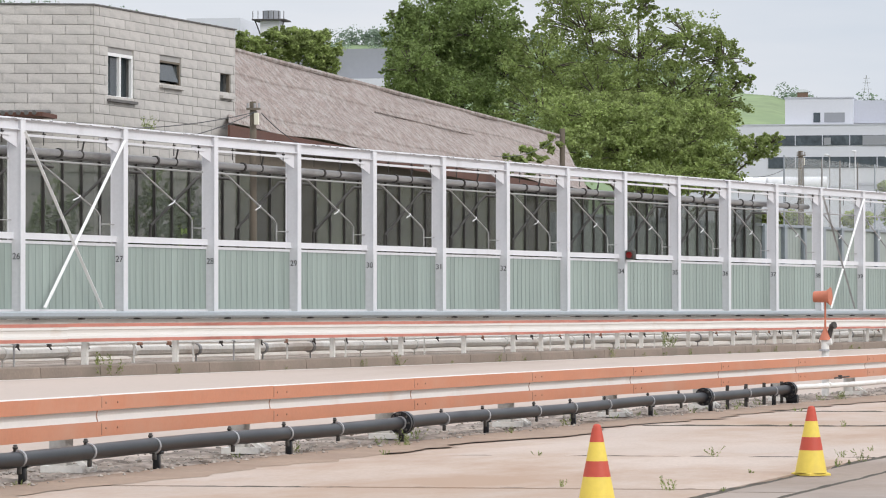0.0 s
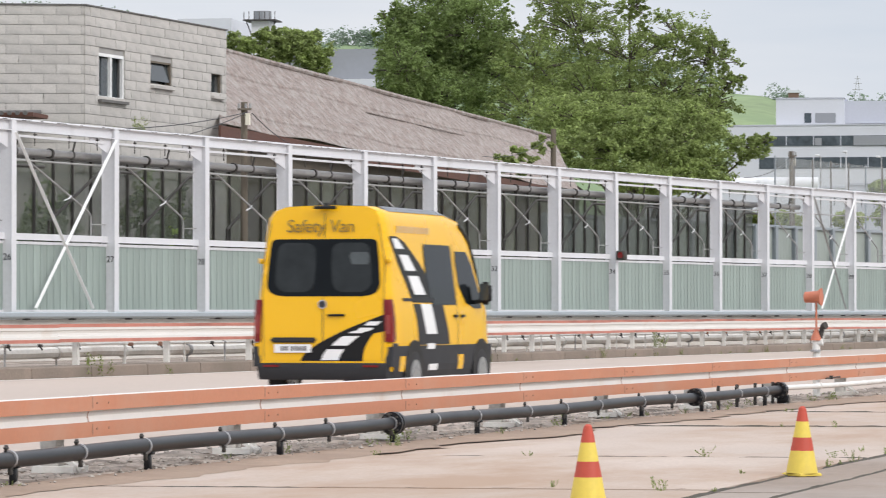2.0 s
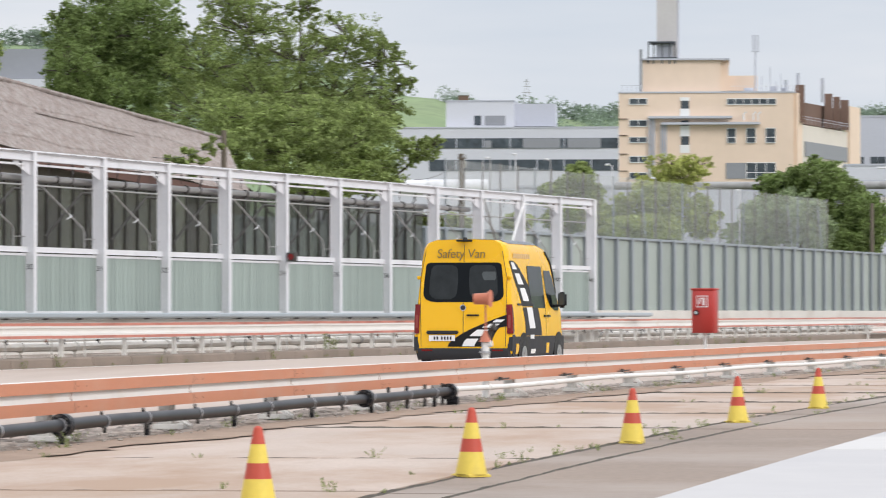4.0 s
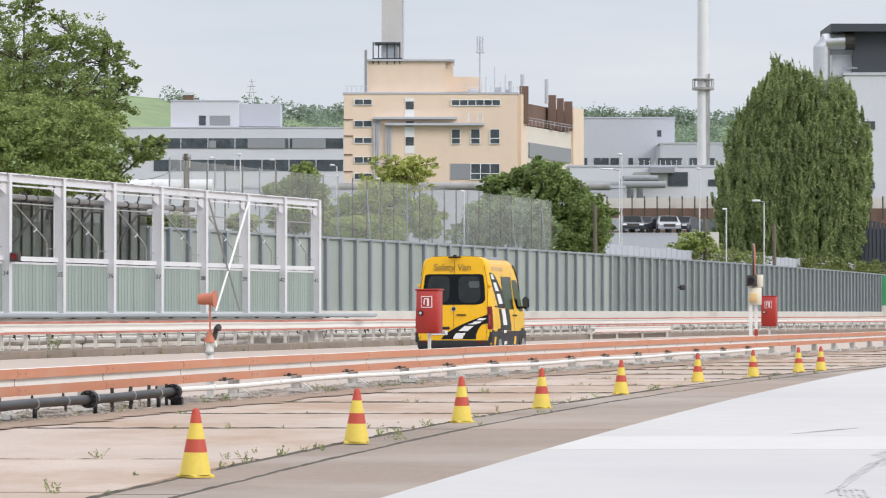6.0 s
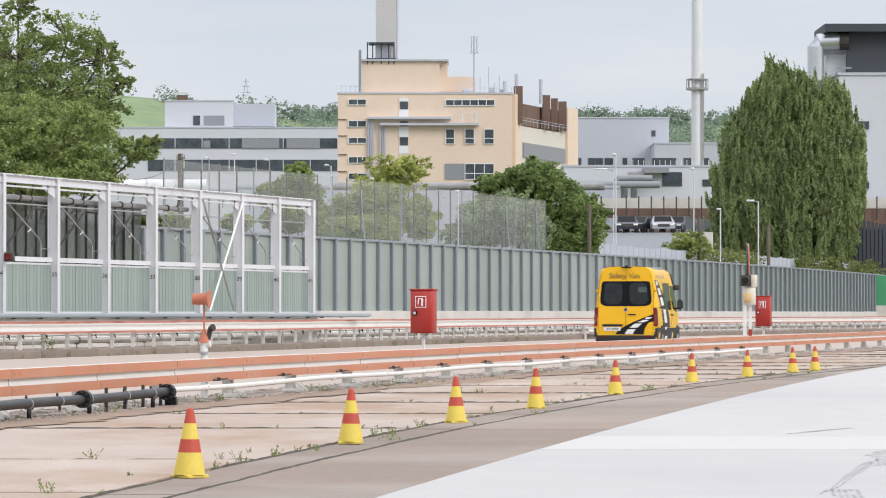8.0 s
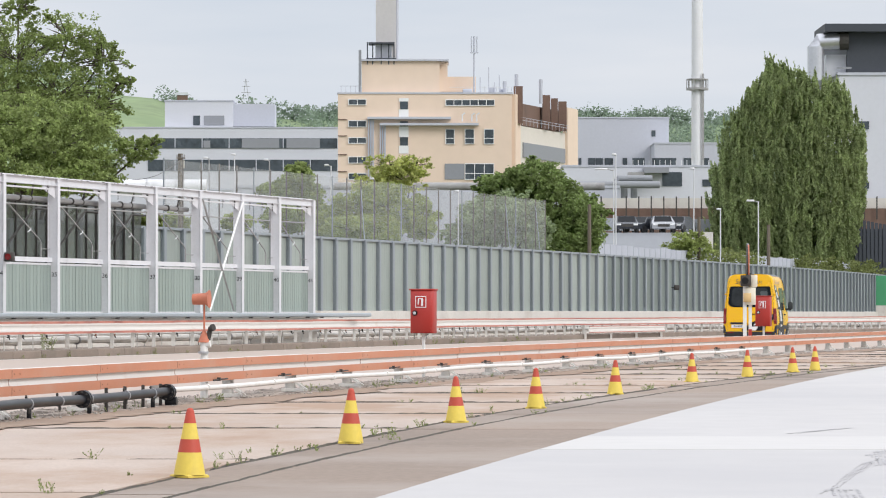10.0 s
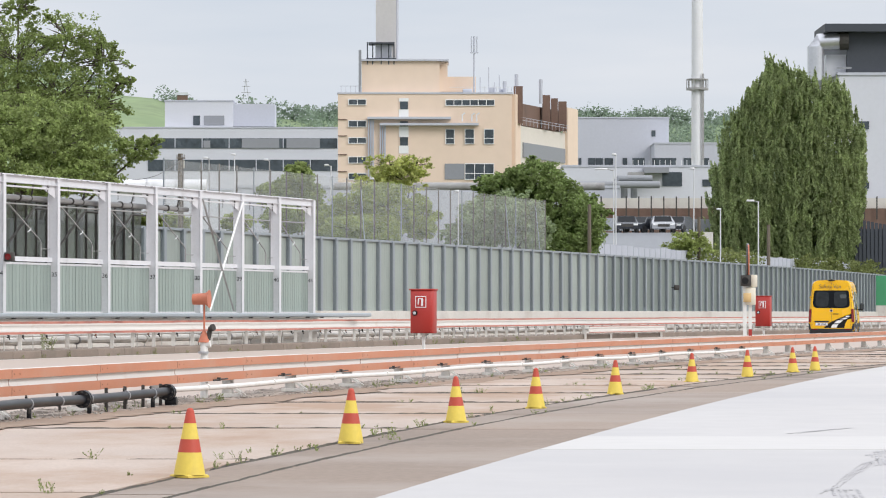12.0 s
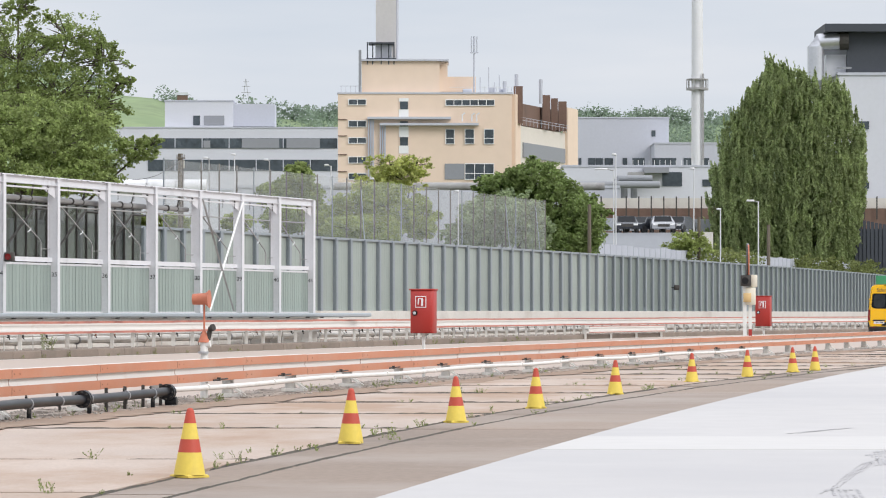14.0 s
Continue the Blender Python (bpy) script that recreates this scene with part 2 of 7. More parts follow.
M_stack_white = mat("white_stack_steel", (0.72, 0.72, 0.73), 0.4, vary=0.05, scale=0.3, fine=3, dirt=(0.5, 0.5, 0.52), dirt_at=0.66)
M_greenpanel = mat("green_panel", (0.06, 0.30, 0.14), 0.6, vary=0.06)
M_hill = mat("hill_meadow", (0.20, 0.265, 0.13), 0.95, vary=0.22, scale=0.012, fine=0.09, bump=0.0, dirt=(0.17, 0.24, 0.12), dirt_at=0.52)
M_mark = mat("tyre_mark", (0.455, 0.445, 0.45), 0.95, vary=0.2, scale=1.5, fine=20)
M_dirt = mat("brown_washed_dirt", (0.31, 0.222, 0.162), 0.95, vary=0.25, scale=1.2, fine=18, bump=0.2, dirt=(0.27, 0.19, 0.14), dirt_at=0.55)
M_duct = mat("galvanised_duct", (0.62, 0.63, 0.66), 0.3, 0.75, vary=0.1, scale=0.4, fine=3)
M_letter = mat("brown_grey_lettering", (0.16, 0.105, 0.03), 0.4, vary=0.05, bump=0)
M_wire = mat("wire", (0.05, 0.05, 0.05), 0.7)
M_carblack = mat("dark_car_paint", (0.03, 0.033, 0.04), 0.2, vary=0.1, bump=0)
M_carwhite = mat("pale_car_paint", (0.36, 0.37, 0.39), 0.25, vary=0.05, bump=0)


def leaf_mat(name, colour, vary=0.35):
    m = bpy.data.materials.new(name)
    m.use_nodes = True
    t = m.node_tree
    b = t.nodes["Principled BSDF"]
    o = t.nodes["Material Output"]
    g = t.nodes.new("ShaderNodeNewGeometry")
    r = t.nodes.new("ShaderNodeMapRange")
    r.inputs["To Min"].default_value = 1 - vary
    r.inputs["To Max"].default_value = 1 + vary
    t.links.new(g.outputs["Random Per Island"], r.inputs["Value"])
    co = t.nodes.new("ShaderNodeTexCoord")
    n = t.nodes.new("ShaderNodeTexNoise")
    n.inputs["Scale"].default_value = 0.8
    t.links.new(co.outputs["Object"], n.inputs["Vector"])
    r2 = t.nodes.new("ShaderNodeMapRange")
    r2.inputs["To Min"].default_value = 0.45
    r2.inputs["To Max"].default_value = 1.6
    t.links.new(n.outputs["Fac"], r2.inputs["Value"])
    mu = t.nodes.new("ShaderNodeMath")
    mu.operation = "MULTIPLY"
    t.links.new(r.outputs[0], mu.inputs[0])
    t.links.new(r2.outputs[0], mu.inputs[1])
    sc = t.nodes.new("ShaderNodeVectorMath")
    sc.operation = "SCALE"
    sc.inputs[0].default_value = colour
    t.links.new(mu.outputs[0], sc.inputs["Scale"])
    t.links.new(sc.outputs[0], b.inputs["Base Color"])
    b.inputs["Roughness"].default_value = 0.65
    b.inputs["Specular IOR Level"].default_value = 0.3
    tl = t.nodes.new("ShaderNodeBsdfTranslucent")
    t.links.new(sc.outputs[0], tl.inputs[0])
    mx = t.nodes.new("ShaderNodeMixShader")
    mx.inputs[0].default_value = 0.42
    t.links.new(b.outputs[0], mx.inputs[1])
    t.links.new(tl.outputs[0], mx.inputs[2])
    t.links.new(mx.outputs[0], o.inputs[0])
    return m


M_leaf_dark = leaf_mat("maple_leaves", (0.22, 0.29, 0.10))
M_leaf_mid = leaf_mat("locust_leaves", (0.29, 0.355, 0.125))
M_leaf_airy = leaf_mat("spreading_tree_leaves", (0.25, 0.31, 0.105))
M_leaf_light = leaf_mat("young_leaves", (0.33, 0.385, 0.13))
M_leaf_young = leaf_mat("yellow_green_leaves", (0.46, 0.49, 0.16))
M_leaf_silver = leaf_mat("silvery_leaves", (0.33, 0.40, 0.225))
M_leaf_poplar = leaf_mat("poplar_leaves", (0.31, 0.375, 0.165), 0.22)
# aerial haze is mixed into this base colour: paler and bluer green
M_leaf_hazy = leaf_mat("hazy_distant_leaves", (0.25, 0.315, 0.24), 0.15)
M_weed = leaf_mat("weed_leaves", (0.27, 0.32, 0.12))
M_ivy = leaf_mat("creeper_leaves", (0.20, 0.23, 0.08))


# ---------------------------------------------------------------- building blocks
class Shape:
    """Collects vertices and faces for one mesh."""

    def __init__(self):
        self.v, self.f = [], []

    def grid(self, rows, close=False):
        """Rows of equally many points, joined by quads."""
        o, n = len(self.v), len(rows[0])
        for row in rows:
            self.v += [tuple(p) for p in row]
        for j in range(len(rows) - 1):
            for i in range(n if close else n - 1):
                k = (i + 1) % n
                self.f.append((o + j * n + i, o + j * n + k, o + (j + 1) * n + k, o + (j + 1) * n + i))
        return self

    def poly(self, points):
        o = len(self.v)
        self.v += [tuple(p) for p in points]
        self.f.append(tuple(range(o, o + len(points))))
        return self

    def box(self, c, s, rz=0.0, m=None):
        """A box by its centre and full sizes, turned by rz degrees about z, or moved by m."""
        o = len(self.v)
        ca, sa = math.cos(radians(rz)), math.sin(radians(rz))
        for dz in (-0.5, 0.5):
            for dx, dy in ((-0.5, -0.5), (0.5, -0.5), (0.5, 0.5), (-0.5, 0.5)):
                x, y, z = dx * s[0], dy * s[1], dz * s[2]
                p = (c[0] + x * ca - y * sa, c[1] + x * sa + y * ca, c[2] + z)
                self.v.append(tuple(m @ Vector(p)) if m else p)
        self.f += [tuple(o + i for i in q) for q in ((3, 2, 1, 0), (4, 5, 6, 7), (0, 1, 5, 4), (1, 2, 6, 5), (2, 3, 7, 6), (3, 0, 4, 7))]
        return self

    def beam(self, a, b, w, h, up=(0, 0, 1)):
        """A bar of w by h from a to b."""
        a, b = Vector(a), Vector(b)
        d = (b - a).normalized()
        s = d.cross(Vector(up))
        s = s.normalized() if s.length > 1e-4 else Vector((1, 0, 0))
        u = s.cross(d)
        rows = [[p + s * (w / 2 * i) + u * (h / 2 * j) for i, j in ((-1, -1), (1, -1), (1, 1), (-1, 1))] for p in (a, b)]
        o = len(self.v)
        self.grid(rows, True)
        self.f += [(o + 3, o + 2, o + 1, o), (o + 4, o + 5, o + 6, o + 7)]
        return self

    def tube(self, pts, r, n=10, caps=True):
        """A round bar along points; r is one radius or one for each point."""
        pts = [Vector(p) for p in pts]
        rr = r if isinstance(r, (list, tuple)) else [r] * len(pts)
        rows, ref = [], None
        for i, p in enumerate(pts):
            d = (pts[min(i + 1, len(pts) - 1)] - pts[max(i - 1, 0)]).normalized()
            s = d.cross(Vector((0, 0, 1)) if abs(d.z) < 0.9 else Vector((0, 1, 0))).normalized()
            if ref is not None and s.dot(ref) < 0:
                s = -s
            ref = s
            u = s.cross(d)
            rows.append([p + (s * math.cos(a) + u * math.sin(a)) * rr[i] for a in (2 * math.pi * k / n for k in range(n))])
        o = len(self.v)
        self.grid(rows, True)
        if caps:
            self.f += [tuple(o + k for k in range(n)), tuple(o + (len(rows) - 1) * n + n - 1 - k for k in range(n))]
        return self

    def sweep(self, profile, path, close=True):
        """A profile of (out, up) points carried along plan points (x, y, z); out is to the path's right."""
        rows = []
        for i, p in enumerate(path):
            a, b = path[max(i - 1, 0)], path[min(i + 1, len(path) - 1)]
            d = Vector((b[0] - a[0], b[1] - a[1], 0)).normalized()
            s = Vector((d.y, -d.x, 0))
            rows.append([Vector(p) + s * o + Vector((0, 0, u)) for o, u in profile])
        o, n = len(self.v), len(profile)
        self.grid(rows, close)
        if close:
            self.f += [tuple(o + k for k in range(n)), tuple(o + (len(rows) - 1) * n + n - 1 - k for k in range(n))]
        return self

    def mesh(self, name, material, smooth=False):
        me = bpy.data.meshes.new(name)
        me.from_pydata([tuple(p) for p in self.v], [], self.f)
        bm = bmesh.new()
        bm.from_mesh(me)
        bmesh.ops.recalc_face_normals(bm, faces=bm.faces)
        bm.to_mesh(me)
        bm.free()
        me.materials.append(material)
        if smooth:
            me.polygons.foreach_set("use_smooth", [True] * len(me.polygons))
            me.set_sharp_from_angle(angle=radians(38))
        return me


def part(name, shape, material, parent=None, label="", smooth=False):
    ob = new(name, shape if isinstance(shape, bpy.types.Mesh) else shape.mesh(name, material, smooth))
    if parent is not None:
        ob.parent = parent
    if label:
        ob["label"] = label
    return ob


def thing(name, label, category, group="", kind="", at=None):
    """An Empty that parents the parts of one thing."""
    e = new(name)
    e.empty_display_size = 0.3
    if at is not None:
        e.matrix_world = at
    return tagged(e, label, category, group, kind)


def bevelled(shape, name, material, width=0.02, segments=2):
    me = shape.mesh(name, material)
    bm = bmesh.new()
    bm.from_mesh(me)
    bmesh.ops.remove_doubles(bm, verts=bm.verts, dist=0.0005)
    bmesh.ops.bevel(bm, geom=list(bm.edges), offset=width, segments=segments, affect="EDGES", clamp_overlap=True)
    bm.to_mesh(me)
    bm.free()
    me.polygons.foreach_set("use_smooth", [True] * len(me.polygons))
    me.set_sharp_from_angle(angle=radians(50))
    return me


# plan lines of the track, x for a given y
def near_rail_x(y):
    return -2.137 + 0.19704 * (y - 60) + 0.00085 * (y - 60) ** 2 - 4.2e-6 * (y - 60) ** 3


def kerb_x(y):
    return -18.9 + 0.212 * (y - 66) + (0.02 * (y - 105) if y > 105 else 0) + (0.0009 * (y - 165) ** 2 if y > 165 else 0)


def frame_x(y):
    return -15.353 + 0.27736 * (y - 100) + 0.00075 * (y - 100) ** 2


def barrier_x(y):
    return 8.742 + 0.27348 * (y - 200) - 0.00024 * (y - 200) ** 2


def slab_edge_x(y):
    return 2.904 + 0.19697 * (y - 60) + 0.00121 * (y - 60) ** 2


def pale_edge_x(y):
    return 4.86 + 0.17116 * (y - 60) + 0.00044 * (y - 60) ** 2


def along(fx, y0, y1, step):
    """Points on a plan line at equal steps of its length: (x, y, heading)."""
    pts, y = [], y0
    while y <= y1:
        k = (fx(y + 0.05) - fx(y - 0.05)) / 0.1
        pts.append((fx(y), y, math.degrees(math.atan(k))))
        y += step / math.sqrt(1 + k * k)
    return pts


# ---------------------------------------------------------------- ground and track
def strip(name, fa, fb, y0, y1, step, z, material, parent=None, thick=0.15):
    """A paved strip between two plan lines."""
    n = max(2, int((y1 - y0) / step) + 1)
    ys = [y0 + (y1 - y0) * i / (n - 1) for i in range(n)]
    s = Shape()
    rows = [[(fa(y), y, z - thick), (fa(y), y, z), (fb(y), y, z), (fb(y), y, z - thick)] for y in ys]
    s.grid(rows, True)
    s.f += [(0, 1, 2, 3), tuple(len(s.v) - 4 + k for k in (3, 2, 1, 0))]
    return part(name, s, material, parent)


ground = part("ground", Shape().poly([(-5000, -600, -0.2), (5000, -600, -0.2), (5000, 4900, -0.2), (-5000, 4900, -0.2)]), M_soil)
tagged(ground, "dry soil with patches of scrub grass", "ground", kind="structure")

road = strip("road", lambda y: kerb_x(y), lambda y: near_rail_x(y) - 0.9, 14, 330, 6, 0.0, M_road)
tagged(road, "pale pinkish concrete test track lane", "road", kind="structure")

pale = strip("pavement", lambda y: max(pale_edge_x(y), slab_edge_x(y) + 0.4), lambda y: 75 + 0.2 * y, -30, 330, 6, 0.0, M_white)
tagged(pale, "very pale smooth skid surface with faint tyre marks", "pavement", kind="structure")

bed = Shape()
rnd = random.Random(5)
rows = []
y = 14.0
while y < 170:
    k = near_rail_x(y)
    rows.append([(k - 0.95 + 1.55 * i / 8, y, -0.06 if i in (0, 8) else rnd.uniform(-0.02, 0.05)) for i in range(9)])
    y += 0.22
bed.grid(rows)
gravel = part("gravel", bed, M_gravel, smooth=False)
tagged(gravel, "broken pale stone and grit under the guard rail", "gravel", kind="stuff")

joints = [14.5, 20.5, 26.5, 32.45, 41.35, 47.25, 53.2, 59.4] + [59.4 + 6.0 * i for i in range(1, 14)]
concrete_strip = thing("pavement", "row of worn pinkish concrete slabs with weedy joints", "pavement", kind="structure")
filler = strip("joint_bed", lambda y: near_rail_x(y) + 0.5, lambda y: max(pale_edge_x(y), slab_edge_x(y) + 0.4) + 0.1, 14, 137, 5, -0.035, M_joint, concrete_strip, 0.08)
for a, b in zip(joints[:-1], joints[1:]):
    tilt = rnd.uniform(-0.006, 0.012)
    sl = strip("slab", lambda y: near_rail_x(y) + 0.55, lambda y: slab_edge_x(y) - 0.02, a + 0.035, b - 0.035, 1.5, tilt, M_slab, concrete_strip, 0.12)
asphalt_strip = thing("pavement", "brown-grey worn asphalt margin with cracks", "pavement", kind="structure")
for a, b in zip(joints[:-1], joints[1:]):
    strip("asphalt_panel", lambda y: slab_edge_x(y) + 0.012, lambda y: slab_edge_x(y) + 0.535, a + 0.01, b - 0.01, 1.5, rnd.uniform(-0.012, 0.0), M_asph, asphalt_strip, 0.1)
    strip("asphalt_panel", lambda y: slab_edge_x(y) + 0.555, lambda y: max(pale_edge_x(y) - 0.01, slab_edge_x(y) + 0.57), a + 0.005, b - 0.005, 1.5, -0.004 + rnd.uniform(-0.008, 0.0), M_asph, asphalt_strip, 0.1)


rngs = np.random.default_rng(3)
ns = 4200
sy = 15 + 95 * rngs.random(ns) ** 1.4
sx = np.array([near_rail_x(v) for v in sy]) - 0.9 + 1.45 * rngs.random(ns)
sr = 0.009 + 0.022 * rngs.random(ns) ** 3
oct_v = np.array([(1, 0, 0), (0, 1, 0), (-1, 0, 0), (0, -1, 0), (0, 0, 0.7), (0, 0, -0.7)])
sh = Shape()
for i in range(ns):
    o = len(sh.v)
    jit = oct_v * sr[i] * (0.7 + 0.6 * rngs.random((6, 1)))
    sh.v += [(sx[i] + a, sy[i] + b, 0.03 + c) for a, b, c in jit]
    sh.f += [(o + a, o + b, o + c) for a, b, c in ((0, 1, 4), (1, 2, 4), (2, 3, 4), (3, 0, 4), (1, 0, 5), (2, 1, 5), (3, 2, 5), (0, 3, 5))]
grit = part("stones", sh, M_stone)
tagged(grit, "loose pale stones under the guard rail", "stones", kind="stuff")
coat = strip("pavement", lambda y: pale_edge_x(y) + 0.02, lambda y: pale_edge_x(y) + 24, 35.0, 38.7, 1.0, 0.003, M_whiter, None, 0.004)
tagged(coat, "brighter fresh band across the pale skid surface", "pavement", kind="structure")
rt = random.Random(4)


def skid(x, y, dx, dy, w):
    """One tyre's rubber mark, broken into short scuffs."""
    s = Shape()
    n = 7
    for k in range(n):
        if rt.random() < 0.2:
            continue
        a, b = k / n, (k + rt.uniform(0.6, 1.0)) / n
        s.beam((x + dx * a, y + dy * a, 0.0035), (x + dx * b, y + dy * b, 0.0035), w * rt.uniform(0.6, 1.0), 0.0008)
    tagged(part("tyre_mark", s, M_mark), "faint grey tyre mark on the pale surface", "tyre mark", "tyre marks", kind="structure")


for i in range(5):
    skid(2.62 + 0.044 * i, 25.5, 0.13, 1.7, 0.026)
for i in range(6):
    skid(3.48 + 0.05 * i, 31.2 + 0.12 * i, 0.30, 3.2, 0.03)
for i in range(5):
    skid(2.6 + 0.07 * i, 26.5 + 0.3 * i, 0.9, 5.5, 0.018)
for i in range(2):
    skid(3.55 + 0.12 * i, 39.6 + 0.2 * i, 0.75, 1.8, 0.07)


dirt_rows = []
for i in range(520):
    yy = 15 + 0.24 * i
    w = 0.35 + 0.45 * noise.noise(Vector((yy * 0.33, 2.0, 0))) + 0.25 * noise.noise(Vector((yy * 1.7, 5.0, 0)))
    k = near_rail_x(yy)
    dirt_rows.append([(k + 0.42, yy, 0.03), (k + 0.62, yy, 0.02), (k + 0.66 + max(w, 0.03), yy, 0.0125)])
tagged(part("dirt", Shape().grid(dirt_rows), M_dirt), "brown washed dirt along the slab edge", "dirt", kind="stuff")


# ---------------------------------------------------------------- guard rails
def rail_path(fx, y0, y1, z=0.0, sway=0.0):
    n = 6
    return [(fx(y0 + (y1 - y0) * i / n), y0 + (y1 - y0) * i / n, z + sway) for i in range(n + 1)]


def w_profile(lo, hi, deep, t=0.008):
    h = hi - lo
    front = [(0.0, 0.0), (0.8 * deep, 0.015), (deep, 0.05), (deep, 0.31), (0.6 * deep, 0.36), (0.45 * deep, 0.50), (0.6 * deep, 0.64), (deep, 0.69), (deep, 0.95), (0.8 * deep, 0.985), (0.0, 1.0)]
    f = [(o, lo + u * h) for o, u in front]
    return f + [(o - t, u) for o, u in reversed(f)]


def band_profile(lo, hi, u0, u1, deep, t=0.005):
    """A painted band over one wave of the beam, set just proud of it."""
    f = [(deep + t, lo + (u0 + (u1 - u0) * k) * (hi - lo)) for k in (0, 0.5, 1)]
    return f + [(o - 2 * t, u) for o, u in reversed(f)]


near = thing("guard_rail", "red and white striped steel guard rail beside the lane", "guard rail", "guard rails")
rnd = random.Random(11)
LO, HI = 0.285, 0.60
bolt_me = Shape().tube([(0, 0, 0), (0.008, 0, 0)], 0.009, 6).mesh("bolt", M_lap)
cuts = [20.75 + 4.0 * i * 0.975 for i in range(34)]
for a, b in zip(cuts[:-1], cuts[1:]):
    dz = rnd.uniform(-0.003, 0.003)
    p = rail_path(near_rail_x, a, b + 0.12, 0, dz)
    beam = part("beam", Shape().sweep(w_profile(LO, HI, 0.075), p), M_railwhite, near)
    part("band", Shape().sweep(band_profile(LO, HI, 0.0, 0.365, 0.075), rail_path(near_rail_x, a, b, 0, dz)), M_railred, beam, "faded orange-red painted band")
    part("band", Shape().sweep(band_profile(LO, HI, 0.635, 0.985, 0.075), rail_path(near_rail_x, a, b, 0, dz)), M_railred, beam, "faded orange-red painted band")
    for u, o in ((LO + 0.06, 0.08), (HI - 0.06, 0.08)):
        for yy in (a + 0.08, a + 0.32):
            bo = part("bolt", bolt_me, None, beam)
            bo.matrix_basis = pose(near_rail_x(yy) + o, yy, u + dz)
    part("lap_edge", Shape().sweep(w_profile(LO - 0.002, HI + 0.002, 0.083, 0.004), [(near_rail_x(a + 0.0), a, dz), (near_rail_x(a + 0.014), a + 0.014, dz)]), M_lap, beam, "dark lap joint")
    yy = a - 0.35
    xx = near_rail_x(yy)
    h = math.degrees(math.atan(near_rail_x(yy + 0.5) - near_rail_x(yy - 0.5)))
    post = Shape()
    post.box((xx - 0.10, yy, 0.25), (0.14, 0.16, 0.62), -h)
    post.box((xx - 0.03, yy, 0.44), (0.06, 0.12, 0.24), -h)
    po = part("post", bevelled(post, "post", M_post, 0.012, 1), None, near)
    part("base_plate", Shape().box((xx - 0.04, yy, 0.055), (0.34, 0.3, 0.05), -h).beam((xx + 0.14, yy + 0.12, 0.05), (xx - 0.02, yy + 0.05, 0.2), 0.05, 0.03).beam((xx + 0.16, yy - 0.1, 0.05), (xx - 0.02, yy - 0.05, 0.16), 0.05, 0.03), M_postwhite, po, "crumbling pale foot")

far_rail = thing("guard_rail", "white steel guard rail with thin red edges on a kerb", "guard rail", "guard rails")
FLO, FHI = 0.655, 0.985
y = 58.0
while y < 300:
    dz = rnd.uniform(-0.006, 0.006)
    path = [(kerb_x(y + 3.95 * i / 4) - 0.45, y + 3.95 * i / 4, dz) for i in range(5)]
    beam = part("beam", Shape().sweep(w_profile(FLO, FHI, 0.08), path), M_railwhite, far_rail)
    part("band", Shape().sweep(band_profile(FLO, FHI, -0.02, 0.17, 0.08), path), M_railred_old, beam, "dull red lower edge")
    part("band", Shape().sweep(band_profile(FLO, FHI, 0.84, 1.03, 0.08), path), M_railred_old, beam, "dull red upper edge")
    for k in (0.6, 2.6) if y > 90 else (1.2,):
        yy = y + k
        part("post", Shape().box((kerb_x(yy) - 0.62, yy, 0.5), (0.1, 0.16, 0.62)).box((kerb_x(yy) - 0.52, yy, 0.8), (0.12, 0.1, 0.2)), M_postwhite, far_rail)
    y += 3.95

# short loose beam standing before the far rail
stub = thing("guard_rail", "short spare length of white guard rail with red edges", "guard rail", "guard rails")
sp = [(kerb_x(178 + 5.5 * i) - 0.05 + 0.3, 178 + 5.5 * i, 0.0) for i in range(4)]
sb = part("beam", Shape().sweep(w_profile(0.30, 0.62, 0.08), sp), M_railwhite, stub)
part("band", Shape().sweep(band_profile(0.30, 0.62, 0.88, 1.0, 0.08), sp), M_railred_old, sb, "dull red upper edge")
part("band", Shape().sweep(band_profile(0.30, 0.62, 0.0, 0.12, 0.08), sp), M_railred_old, sb, "dull red lower edge")
for q in sp:
    part("post", Shape().box((q[0] - 0.1, q[1] + 0.2, 0.2), (0.1, 0.12, 0.5)), M_postwhite, stub)

# kerb of cast blocks, raised verge behind it
verge = strip("pavement", lambda y: kerb_x(y) - 12.0, lambda y: kerb_x(y) - 0.28, 40, 330, 6, 0.20, M_gravel, None, 0.3)
tagged(verge, "stony raised verge behind the kerb", "verge", kind="structure")
kerb = thing("kerb", "grey-brown concrete kerb with weeds in its joints", "kerb", kind="structure")
y = 56.0
while y < 300:
    ln = 2.4 if y < 160 else 4.0
    pth = [(kerb_x(y + 0.012), y + 0.012, 0), (kerb_x(y + ln - 0.012), y + ln - 0.012, 0)]
    part("kerb_stone", Shape().sweep([(0.0, -0.1), (-0.02, 0.19 + rnd.uniform(-0.008, 0.012)), (-0.05, 0.22), (-0.3, 0.225), (-0.3, -0.1)], pth), M_kerb, kerb)
    y += ln
edge_line = strip("road_marking", lambda y: kerb_x(y) + 0.12, lambda y: kerb_x(y) + 0.26, 50, 300, 5, 0.006, M_railwhite, None, 0.004)
tagged(edge_line, "worn white edge line along the kerb", "road marking", kind="structure")

